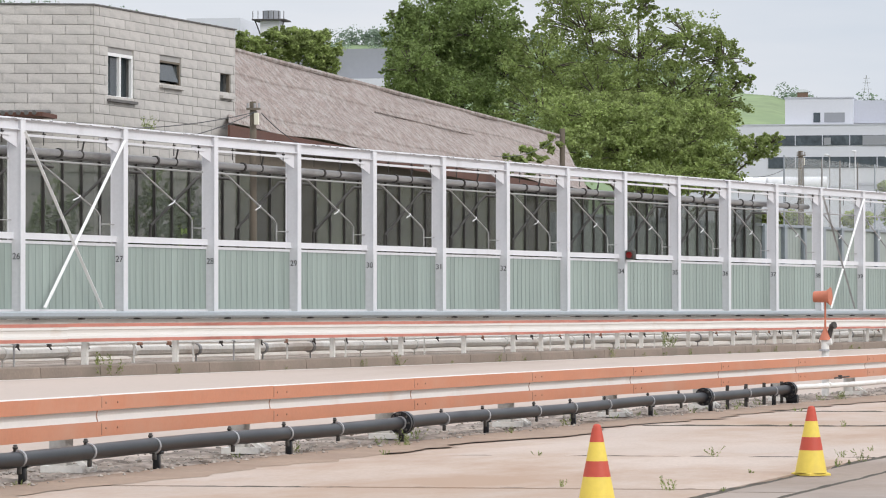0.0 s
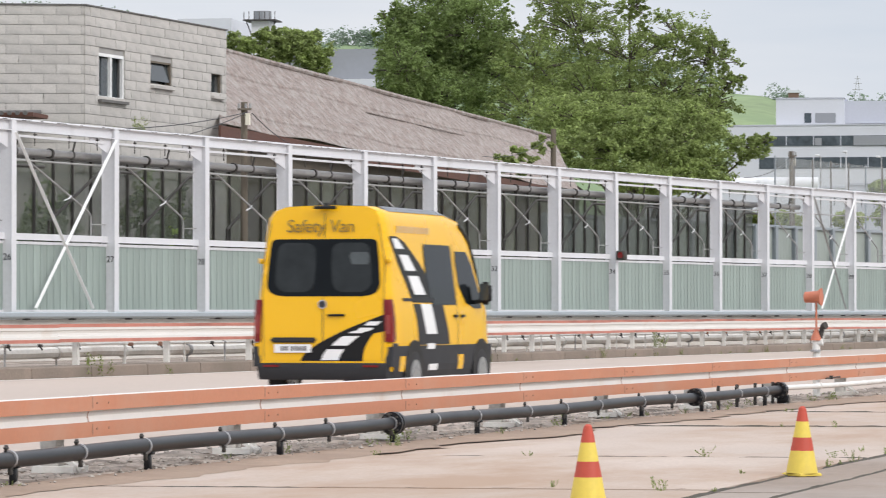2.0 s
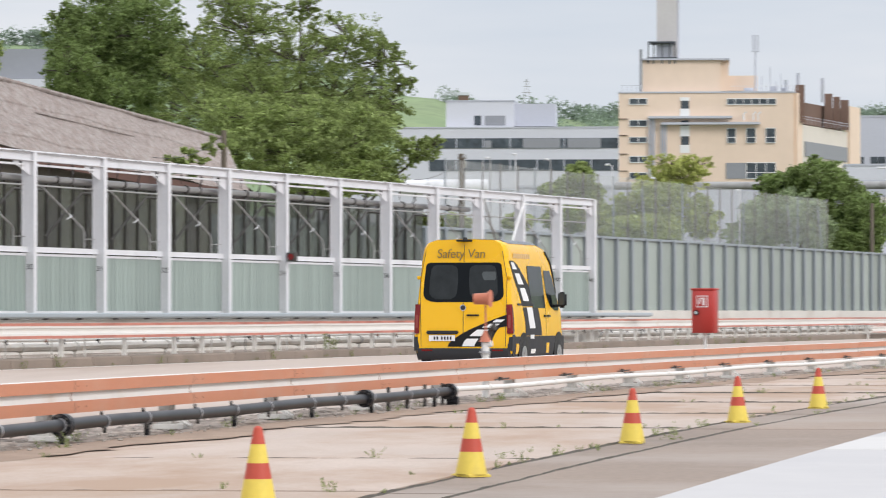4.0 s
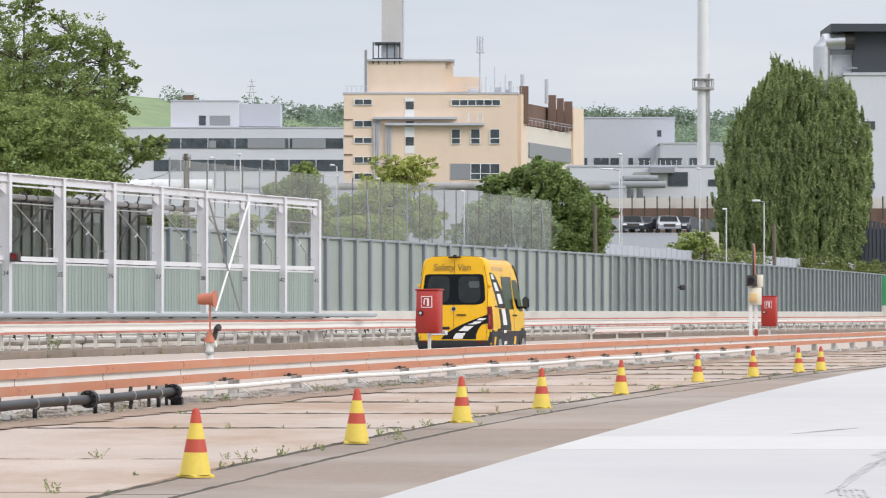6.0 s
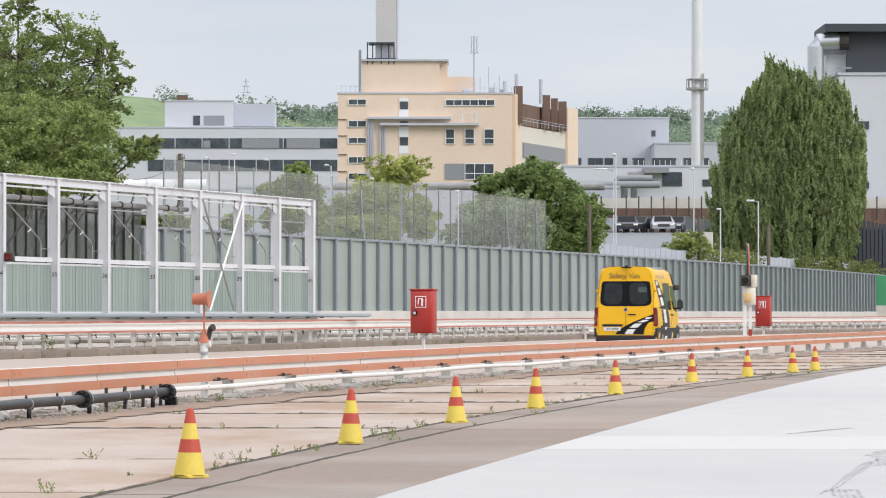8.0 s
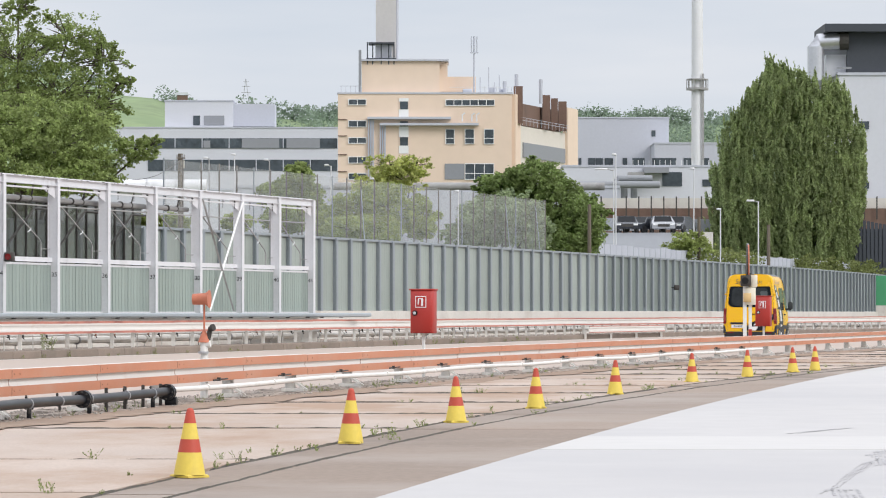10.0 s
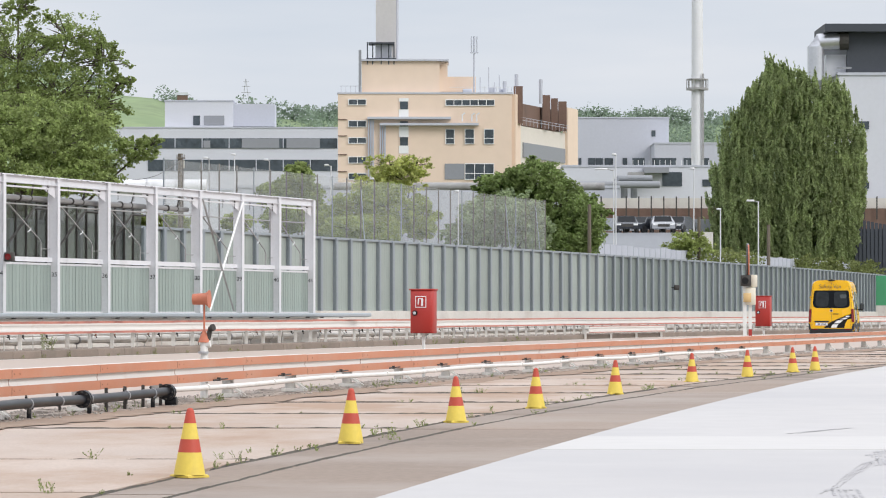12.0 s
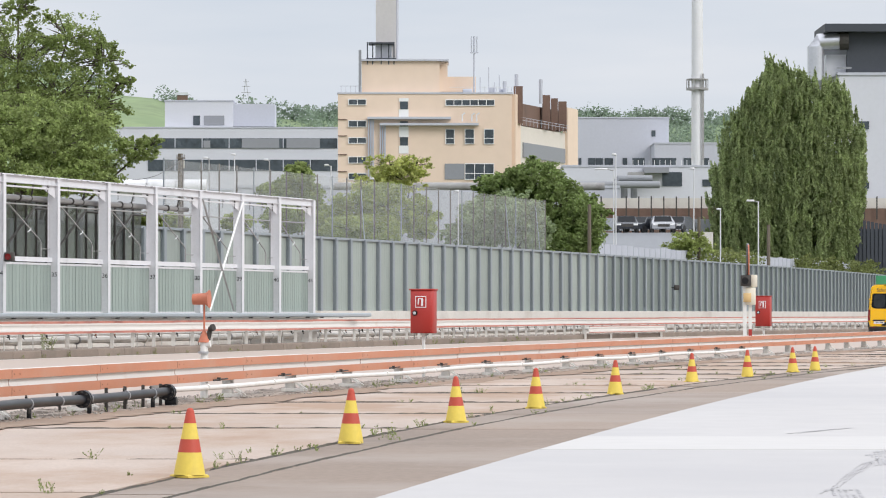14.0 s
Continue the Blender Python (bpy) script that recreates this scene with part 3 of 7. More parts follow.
# pipes on stands behind the far rail
for name, off, z, r, m, lab in (("pipe", 1.15, 0.45, 0.105, M_pipeold, "white painted pipe on low stands behind the rail"), ("pipe", 0.85, 0.60, 0.024, M_pipewhite, "thin white pipe under the rail")):
    pp = thing(name, lab, "pipe", "verge pipes")
    pts = [(kerb_x(v) - off, v, z + 0.012 * math.sin(v * 0.7)) for v in [58 + 3 * i for i in range(78)]]
    part("tube", Shape().tube(pts, r, 8), m, pp, smooth=True)
    v = 59.5
    while v < 285:
        part("clamp", Shape().tube([(kerb_x(v) - off, v, z), (kerb_x(v + 0.09) - off, v + 0.09, z)], r * 1.28, 10).box((kerb_x(v) - off + 0.02, v + 0.04, (z + 0.2) / 2), (0.03, 0.04, z - 0.2)), M_postwhite if rnd.random() < 0.7 else M_pipegrey, pp)
        v += 2.6 + rnd.uniform(-0.7, 0.9)

rv = random.Random(14)
for i in range(70):
    v = 60 + 1.75 * i + rv.uniform(-0.7, 0.7)
    z = 0.60
    f = thing("pipe_valve", "small dark rusty valve on the verge pipework", "valve", "verge valves")
    part("body", bevelled(Shape().box((kerb_x(v) - 0.84, v, z - 0.01), (0.07, rv.uniform(0.08, 0.26), rv.uniform(0.05, 0.09))), "body", rv.choice((M_dark, M_dark, M_lap)), 0.012, 1), None, f)
    part("spout", Shape().tube([(kerb_x(v) - 0.84, v, z - 0.02), (kerb_x(v) - 0.80, v + 0.05, z - 0.09)], 0.016, 6), M_dark, f)

# black pipe with clips beside the near rail
bp = thing("pipe", "black plastic water pipe with metal clips on short legs", "pipe", "track pipes")
OFFP = 0.36
pts = [(near_rail_x(v) + OFFP, v, 0.205 + 0.008 * math.sin(v * 0.9)) for v in [18 + 0.9 * i for i in range(37)]]
part("tube", Shape().tube(pts, 0.058, 16), M_black, bp, smooth=True)
PEND = pts[-1]
v = 20.1
i = 0
while v < 50:
    q = Vector((near_rail_x(v) + OFFP, v, 0.205))
    d = Vector((near_rail_x(v + 0.5) - near_rail_x(v), 0.5, 0)).normalized()
    part("clip", Shape().tube([q - d * 0.014, q + d * 0.014], 0.066, 14), M_band, bp, smooth=True)
    part("clip_bolt", bevelled(Shape().box((q.x - 0.02, q.y, 0.278), (0.024, 0.03, 0.05)).box((q.x - 0.02, q.y, 0.282), (0.03, 0.055, 0.014)), "clip_bolt", M_dark, 0.004, 1), None, bp)
    part("clip_foot", bevelled(Shape().box((q.x + 0.01, q.y, 0.125), (0.03, 0.035, 0.06)), "clip_foot", M_dark, 0.004, 1), None, bp)
    if i % 2 == 0:
        part("leg", bevelled(Shape().box((q.x - 0.0, q.y + 0.12, 0.085), (0.05, 0.07, 0.20)).box((q.x, q.y + 0.12, 0.15), (0.1, 0.1, 0.025)), "leg", M_black, 0.006, 1), None, bp)
    v += 1.32 if i % 3 else 1.75
    i += 1
for v in (35.1, 46.2, 50.3):
    q = Vector((near_rail_x(v) + OFFP, v, 0.205))
    d = Vector((near_rail_x(v + 0.5) - near_rail_x(v), 0.5, 0)).normalized()
    fl = part("flange", Shape().tube([q - d * 0.06, q - d * 0.012], 0.108, 18).tube([q + d * 0.012, q + d * 0.06], 0.108, 18), M_black, bp, smooth=True)
    for k in range(8):
        a = k * math.pi / 4
        s = Vector((d.y, -d.x, 0))
        o = s * (0.085 * math.cos(a)) + Vector((0, 0, 0.085 * math.sin(a)))
        part("bolt", Shape().tube([q + o - d * 0.09, q + o + d * 0.09], 0.011, 6), M_dark, fl)
q = Vector(PEND)
part("valve", Shape().tube([q + Vector((0.02, 0.05, -0.16)), q + Vector((0.02, 0.05, 0.05))], 0.045, 12).tube([q + Vector((-0.05, 0.0, -0.13)), q + Vector((0.1, -0.02, -0.13))], 0.06, 14), M_black, bp, "black end valve", smooth=True)
for v in (47.8, 48.7, 49.6, 50.5):
    part("stand", Shape().box((near_rail_x(v) + 0.22, v, 0.15), (0.04, 0.05, 0.32)), M_dark, bp)

wp = thing("pipe", "thin white water pipe along the foot of the rail", "pipe", "track pipes")
pts = [(near_rail_x(v) + 0.34, v, 0.225 + 0.012 * math.sin(v * 0.55)) for v in [50.5 + 1.2 * i for i in range(48)]]
part("tube", Shape().tube(pts, 0.036, 10), M_pipewhite, wp, smooth=True)
v = 52.5
while v < 106:
    part("bracket", Shape().box((near_rail_x(v) + 0.28, v, 0.235), (0.2, 0.05, 0.03)).tube([(near_rail_x(v) + 0.34, v - 0.03, 0.225), (near_rail_x(v + 0.06) + 0.34, v + 0.03, 0.225)], 0.046, 10), M_pipewhite, wp)
    part("hook", Shape().tube([(near_rail_x(v + 1.2) + 0.14, v + 1.2, 0.30), (near_rail_x(v + 2.0) + 0.14, v + 2.0, 0.31)], 0.012, 6).box((near_rail_x(v + 1.5) + 0.14, v + 1.5, 0.31), (0.05, 0.12, 0.05)), M_dark, wp)
    v += 3.9


# ---------------------------------------------------------------- numbered steel frame along the track
def text_mesh(body, size, material, name="lettering", shear=0.0, space=1.0):
    cu = bpy.data.curves.new(name, "FONT")
    cu.body, cu.size, cu.align_x, cu.align_y, cu.extrude, cu.shear, cu.space_character = body, size, "CENTER", "CENTER", 0.002, shear, space
    ob = bpy.data.objects.new(name, cu)
    scene.collection.objects.link(ob)
    bpy.context.view_layer.update()
    me = bpy.data.meshes.new_from_object(ob.evaluated_get(bpy.context.evaluated_depsgraph_get()))
    bpy.data.objects.remove(ob)
    me.materials.append(material)
    return me


TOP = 5.2
stations = [(frame_x(y), y, math.degrees(math.atan(0.27736 + 0.0015 * (y - 100)))) for y in (72.6, 77.02, 81.43, 85.66, 89.86, 93.97, 98.0, 101.95, 105.91, 109.87, 113.79, 117.64, 121.46, 125.21, 128.9, 132.3, 135.55)]
gantry = thing("trackside_gantry", "pale grey steel gantry with numbered posts and glazed bays", "gantry")
NUM = {k: 25 + k for k in range(17)}
col_me = Shape()
col_me.box((-0.15, -0.075, (TOP + 1.0) / 2), (0.28, 0.018, TOP - 1.0))
col_me.box((0.0, 0, (TOP + 1.0) / 2), (0.024, 0.2, TOP - 1.0))
col_me.box((-0.30, 0, (TOP + 1.0) / 2), (0.024, 0.2, TOP - 1.0))
for z in (2.78, 4.72, 5.1):
    col_me.box((-0.15, 0.0, z), (0.29, 0.17, 0.016))
col_me = col_me.mesh("post", M_steel)
for i, (x, y, h) in enumerate(stations):
    m = pose(x, y, 0, 0, 0, -h)
    post = part("post", col_me, None, gantry)
    post.matrix_basis = m
    if i > 0 and i != 8:
        num = part("number", text_mesh(str(NUM[i]), 0.19, M_vangrey, "number"), None, post, "black stencilled number %d" % NUM[i])
        num.matrix_basis = pose(-0.10, -0.089, 2.36, 90, 0, 0)
for i in range(len(stations) - 1):
    (x0, y0, h0), (x1, y1, h1) = stations[i], stations[i + 1]
    L = math.hypot(x1 - x0, y1 - y0)
    h = math.degrees(math.atan2(x1 - x0, y1 - y0))
    m = pose(x0, y0, 0, 0, 0, -h)
    bay = lambda s, nm, mt, lab="", par=gantry: part(nm, s, mt, par, lab)
    top = Shape().box((-0.08, L / 2, 4.99), (0.16, L - 0.03, 0.018), m=m).box((-0.08, L / 2, 5.12), (0.012, L - 0.03, 0.24), m=m).box((-0.08, L / 2, 5.235 - 0.03), (0.20, L - 0.03, 0.018), m=m)
    bay(top, "top_beam", M_steel)
    # grime and lichen spots along the flange edge
    grime = Shape()
    for k in range(9):
        yy, ln = rnd.uniform(0.1, L - 0.3), rnd.uniform(0.03, 0.22)
        grime.box((0.021, yy + ln / 2, 5.205 + rnd.uniform(-0.004, 0.004)), (0.003, ln, rnd.uniform(0.008, 0.022)), m=m)
    bay(grime, "grime", M_coping, "dark lichen spots on the flange")
    for k in (0.22, 0.55, 0.83):
        bay(Shape().beam(m @ Vector((-0.06, L * k, 4.70)), m @ Vector((-0.06, L * k, 4.99)), 0.018, 0.018).box((-0.05, L * k, 4.93), (0.06, 0.05, 0.03), m=m), "hanger_rod", M_dark)
    thin = Shape().tube([m @ Vector((-0.30, 0.05, 4.40)), m @ Vector((-0.30, L - 0.05, 4.40))], 0.022, 6)
    bay(thin, "thin_pipe", M_pipegrey)
    gus = Shape()
    g0 = [(-0.1, L - 0.1, 4.99), (-0.1, L - 1.05, 4.97), (-0.1, L - 1.05, 4.90), (-0.1, L - 0.1, 4.62)]
    gus.grid([[m @ Vector(q) for q in g0], [m @ (Vector(q) + Vector((0.02, 0, 0))) for q in g0]], True)
    gus.f += [(0, 1, 2, 3), (7, 6, 5, 4)]
    gus.box((-0.1, L / 2 - 0.2, 4.885), (0.10, L - 0.5, 0.05), m=m)
    bay(gus, "haunch", M_steel)
    mid = Shape().box((-0.22, L / 2, 2.80), (0.10, L - 0.03, 0.13), m=m).box((-0.18, L / 2, 2.735), (0.06, L - 0.03, 0.012), m=m).box((-0.23, L / 2, 2.67), (0.07, L - 0.03, 0.06), m=m)
    bay(mid, "mid_rail", M_steel)
    foot = Shape().box((-0.22, L / 2, 1.24), (0.1, L - 0.03, 0.06), m=m)
    bay(foot, "sill", M_steel)
    n = 15
    cw = (L - 0.16) / n
    ch = Shape().box((0, 0, 0), (0.04, cw - 0.006, 1.38))
    ch.box((0.022, 0.5 * cw - 0.02, 0), (0.008, 0.016, 1.38))
    ch = ch.mesh("glass_channel", M_ribglass)
    panel = part("panel", Shape().box((-0.265, L / 2, 1.96), (0.01, L - 0.1, 1.38), m=m), M_ribline, gantry, "pale green profiled glass infill")
    for k in range(n):
        c = part("glass_channel", ch, None, panel)
        c.matrix_basis = m @ pose(-0.235 + rnd.uniform(-0.004, 0.004), 0.08 + (k + 0.5) * cw, 1.955)
    # bent spray pipe with its lever
    o = -0.42
    pipe = [(o, 0.0, 4.42), (o, 0.27 * L, 4.42), (o, 0.32 * L, 4.375), (o, 0.885 * L, 3.40), (o, 0.915 * L, 3.30), (o, 0.915 * L, 2.86)]
    pb = part("spray_pipe", Shape().tube([m @ Vector(q) for q in pipe], 0.021, 8), M_pipegrey, gantry, "thin bent grey pipe", smooth=True)
    part("lever", Shape().tube([m @ Vector(q) for q in ((o + 0.05, 0.70 * L, 3.72), (o + 0.1, 0.66 * L, 3.66), (o + 0.12, 0.60 * L, 3.60))], 0.014, 6), M_steel, pb)
    part("stay", Shape().tube([m @ Vector(q) for q in ((-0.2, L * 0.995, 3.12), (o, 0.905 * L, 3.12))], 0.013, 6), M_pipegrey, pb)
    if i < 13:
        part("main_pipe", Shape().tube([m @ Vector((-0.5, 0, 4.60)), m @ Vector((-0.5, L + 0.02, 4.60))], 0.08, 14), M_pipegrey, gantry, "thick grey distribution pipe", smooth=True)
        part("flange", Shape().tube([m @ Vector((-0.5, L * 0.53, 4.60)), m @ Vector((-0.5, L * 0.545, 4.60))], 0.11, 16), M_dark, gantry)
        for k in (0.2, 0.75):
            part("hanger", Shape().beam(m @ Vector((-0.5, L * k, 4.5)), m @ Vector((-0.4, L * k, 4.9)), 0.03, 0.03).tube([m @ Vector((-0.5, L * k - 0.02, 4.60)), m @ Vector((-0.5, L * k + 0.02, 4.60))], 0.098, 12), M_dark, gantry)
    if i in (1, 13):
        part("brace", Shape().beam(m @ Vector((0.02, 0.2 * L, 1.3)), m @ Vector((0.02, L - 0.05, 4.95)), 0.02, 0.06, up=(1, 0.3, 0)), M_frame, gantry, "flat white diagonal brace")
        # in bay 13 this brace is coloured grey to show it in shade
        part("brace", Shape().beam(m @ Vector((0.035, 0.03, 4.95)), m @ Vector((0.035, 0.75 * L, 1.3)), 0.03, 0.06, up=(1, 0.3, 0)), M_frame if i == 1 else M_pipegrey, gantry)
    if i < 13:
        # glazed rear wall of the bay
        bo = -2.1
        for k in range(5):
            part("mullion", Shape().box((bo, (k + 0.1) * L / 5, 2.85), (0.07, 0.042, 3.7), m=m), M_dark, gantry)
            pn = part("pane", Shape().box((bo - 0.02, (k + 0.6) * L / 5, 2.85), (0.012, L / 5 - 0.06, 3.66), m=m), M_backglass, gantry, "dim greenish glass pane")
        part("transom", Shape().box((bo, L / 2, 4.66), (0.1, L, 0.1), m=m), M_dark, gantry)
        part("transom", Shape().box((bo, L / 2, 1.05), (0.12, L, 0.16), m=m), M_dark, gantry)
        part("rear_brace", Shape().tube([m @ Vector(q) for q in ((bo + 0.3, L * 0.05, 2.9), (bo + 0.3, L * 0.05, 3.2), (bo + 0.3, L * 0.6, 4.4), (bo + 0.3, L, 4.4))], 0.035, 8), M_dark, gantry)

base = Shape().sweep([(0.12, 0.0), (0.12, 1.06), (-0.5, 1.06), (-0.5, 0.0)], [(x, y, 0) for x, y, h in stations])
wall_1 = tagged(part("wall_1", base, M_concrete), "pale concrete plinth under the steel frame", "wall", kind="structure")
grail = thing("steel_rail", "blue-grey steel box rail along the plinth top", "rail")
part("rail", Shape().sweep([(0.30, 1.10), (0.32, 1.13), (0.32, 1.20), (0.30, 1.225), (0.13, 1.225), (0.13, 1.07)], [(x, y, 0) for x, y, h in stations] + [(frame_x(137.2) + 0.25, 137.2, 0), (frame_x(138.8) + 0.6, 138.8, 0)]), M_rail_grey, grail)
for i, (x, y, h) in enumerate(stations):
    for k in (0.1, 2.1):
        part("bracket", Shape().box((0.25, k, 1.07), (0.14, 0.07, 0.035), m=pose(x, y, 0, 0, 0, -h)), M_dark, grail)
red_lamp = thing("signal_lamp", "small dark red signal lamp box fixed to a post", "signal lamp")
x, y, h = stations[9]
m = pose(x, y, 0, 0, 0, -h)
part("housing", bevelled(Shape().box((0.18, -0.05, 2.83), (0.25, 0.22, 0.26), m=m), "housing", M_dark, 0.015, 1), None, red_lamp)
part("lens", Shape().tube([m @ Vector((0.18, -0.165, 2.83)), m @ Vector((0.18, -0.19, 2.83))], 0.09, 16), M_red_lamp, red_lamp, "dark red round lens")
part("bracket", Shape().box((0.05, -0.02, 2.70), (0.3, 0.05, 0.05), m=m), M_steel, red_lamp)

# ---------------------------------------------------------------- sound barrier behind
WT = 4.2
barrier = thing("wall_2", "tall sound barrier of green and grey ribbed panels between posts", "sound barrier", kind="structure")
bst = along(barrier_x, 117, 330, 1.93)
bpost = Shape().box((0, 0, 2.75), (0.2, 0.16, 2.95)).box((0.12, 0, 2.75), (0.06, 0.24, 2.95)).mesh("post", M_barrier)
for i, (x, y, h) in enumerate(bst):
    p = part("post", bpost, None, barrier)
    p.matrix_basis = pose(x, y, 0, 0, 0, -h)
    if i + 1 < len(bst):
        x1, y1, h1 = bst[i + 1]
        L = math.hypot(x1 - x, y1 - y)
        m = pose(x, y, 0, 0, 0, -math.degrees(math.atan2(x1 - x, y1 - y)))
        s = Shape().box((-0.04, L / 2, 2.75), (0.05, L - 0.1, 2.85), m=m)
        for k in range(6):
            s.box((-0.014, L * (k + 0.7) / 6.6, 2.75), (0.006, 0.10, 2.85), m=m)
        part("panel", s, M_greenpane if y < 196 + 3 * math.sin(i * 2.1) else M_greypane, barrier)
        part("cap", Shape().box((0.0, L / 2, 4.21), (0.18, L - 0.02, 0.09), m=m), M_barrier, barrier)
bb = Shape().sweep([(0.25, 0.0), (0.25, 1.30), (-0.3, 1.34), (-0.3, 0.0)], [(x, y, 0) for x, y, h in bst[::3]])
wall_3 = tagged(part("wall_3", bb, M_concrete), "pale concrete base wall under the sound barrier", "wall", kind="structure")
speaker = thing("loudspeaker", "small black loudspeaker on the barrier", "loudspeaker")
q = Vector((12.55, 211.6, 2.62))
part("horn", bevelled(Shape().box(q + Vector((0.3, -0.2, 0)), (0.3, 0.3, 0.28)), "horn", M_dark, 0.03, 1), None, speaker)
part("bracket", Shape().beam(q + Vector((0.25, -0.1, 0)), q + Vector((0.05, 0.0, 0)), 0.06, 0.06), M_dark, speaker)

# netting fence on tall posts behind the barrier
net = thing("net_fence", "tall wire netting fence on steel posts behind the barrier", "fence")
nst = along(lambda y: barrier_x(y) - 0.9, 138, 191.5, 1.93)
for i, (x, y, h) in enumerate(nst):
    part("post", Shape().box((x, y, 3.45), (0.045, 0.045, 6.7), -h), M_netpost if i % 5 else M_barrier, net)
    if i + 1 < len(nst):
        x1, y1, _ = nst[i + 1]
        part("netting", Shape().poly([(x, y, 4.0), (x1, y1, 4.0), (x1, y1, 6.76), (x, y, 6.76)]), M_net, net)
for k in (12, 24, 27):
    if k < len(nst):
        x, y, h = nst[k]
        part("stay", Shape().tube([(x, y, 6.4), (x + 0.2, y - 1.6, 4.0)], 0.018, 6), M_barrier, net)


# ---------------------------------------------------------------- the van
HV, LV = 2.70, 5.30


def half_width(z):
    """Half of the body's width at height z."""
    pts = [(0.25, 0.93), (0.45, 0.985), (0.95, 1.0), (1.25, 0.985), (1.6, 0.955), (2.1, 0.905), (2.35, 0.88), (2.52, 0.85), (2.62, 0.79), (2.68, 0.64), (2.70, 0.0)]
    for (a, wa), (b, wb) in zip(pts[:-1], pts[1:]):
        if z <= b:
            t = max((z - a) / (b - a), 0)
            return wa + (wb - wa) * t
    return 0.0


def rear_y(z):
    return 0.0 if z < 1.2 else 0.11 * (z - 1.2) / 1.5 + (0.10 * ((z - 2.5) / 0.2) ** 2 if z > 2.5 else 0)


def van_roof(y):
    """Height of the body's upper outline along its length."""
    pts = [(0.0, 2.70), (3.0, 2.70), (3.7, 2.62), (4.05, 2.40), (4.75, 1.42), (5.05, 1.22), (5.25, 0.95), (5.3, 0.6)]
    for (a, za), (b, zb) in zip(pts[:-1], pts[1:]):
        if y <= b:
            return za + (zb - za) * (y - a) / (b - a)
    return 0.6


def side_patch(rows, out=0.004, side=1, thick=0.006):
    """A thin sheet on the van's flank: rows of (z, y0, y1)."""
    s = Shape()
    fine = []
    for (za, a0, a1), (zb, b0, b1) in zip(rows[:-1], rows[1:]):
        n = max(1, int(abs(zb - za) / 0.08))
        for i in range(n):
            t = i / n
            fine.append((za + (zb - za) * t, a0 + (b0 - a0) * t, a1 + (b1 - a1) * t))
    fine.append(rows[-1])
    o = [[(side * (half_width(z) + out), y0, z), (side * (half_width(z) + out), y1, z), (side * (half_width(z) + out - thick), y1, z), (side * (half_width(z) + out - thick), y0, z)] for z, y0, y1 in fine]
    s.grid(o, True)
    s.f += [(0, 1, 2, 3), tuple(len(s.v) - 4 + k for k in (3, 2, 1, 0))]
    return s


def rear_patch(rows, out=0.006, thick=0.008):
    """A thin sheet on the van's back: rows of (z, x0, x1)."""
    fine = []
    for (za, a0, a1), (zb, b0, b1) in zip(rows[:-1], rows[1:]):
        n = max(1, int(abs(zb - za) / 0.08))
        for i in range(n):
            t = i / n
            fine.append((za + (zb - za) * t, a0 + (b0 - a0) * t, a1 + (b1 - a1) * t))
    fine.append(rows[-1])
    s = Shape()
    s.grid([[(x0, rear_y(z) - out, z), (x1, rear_y(z) - out, z), (x1, rear_y(z) - out + thick, z), (x0, rear_y(z) - out + thick, z)] for z, x0, x1 in fine], True)
    s.f += [(0, 1, 2, 3), tuple(len(s.v) - 4 + k for k in (3, 2, 1, 0))]
    return s


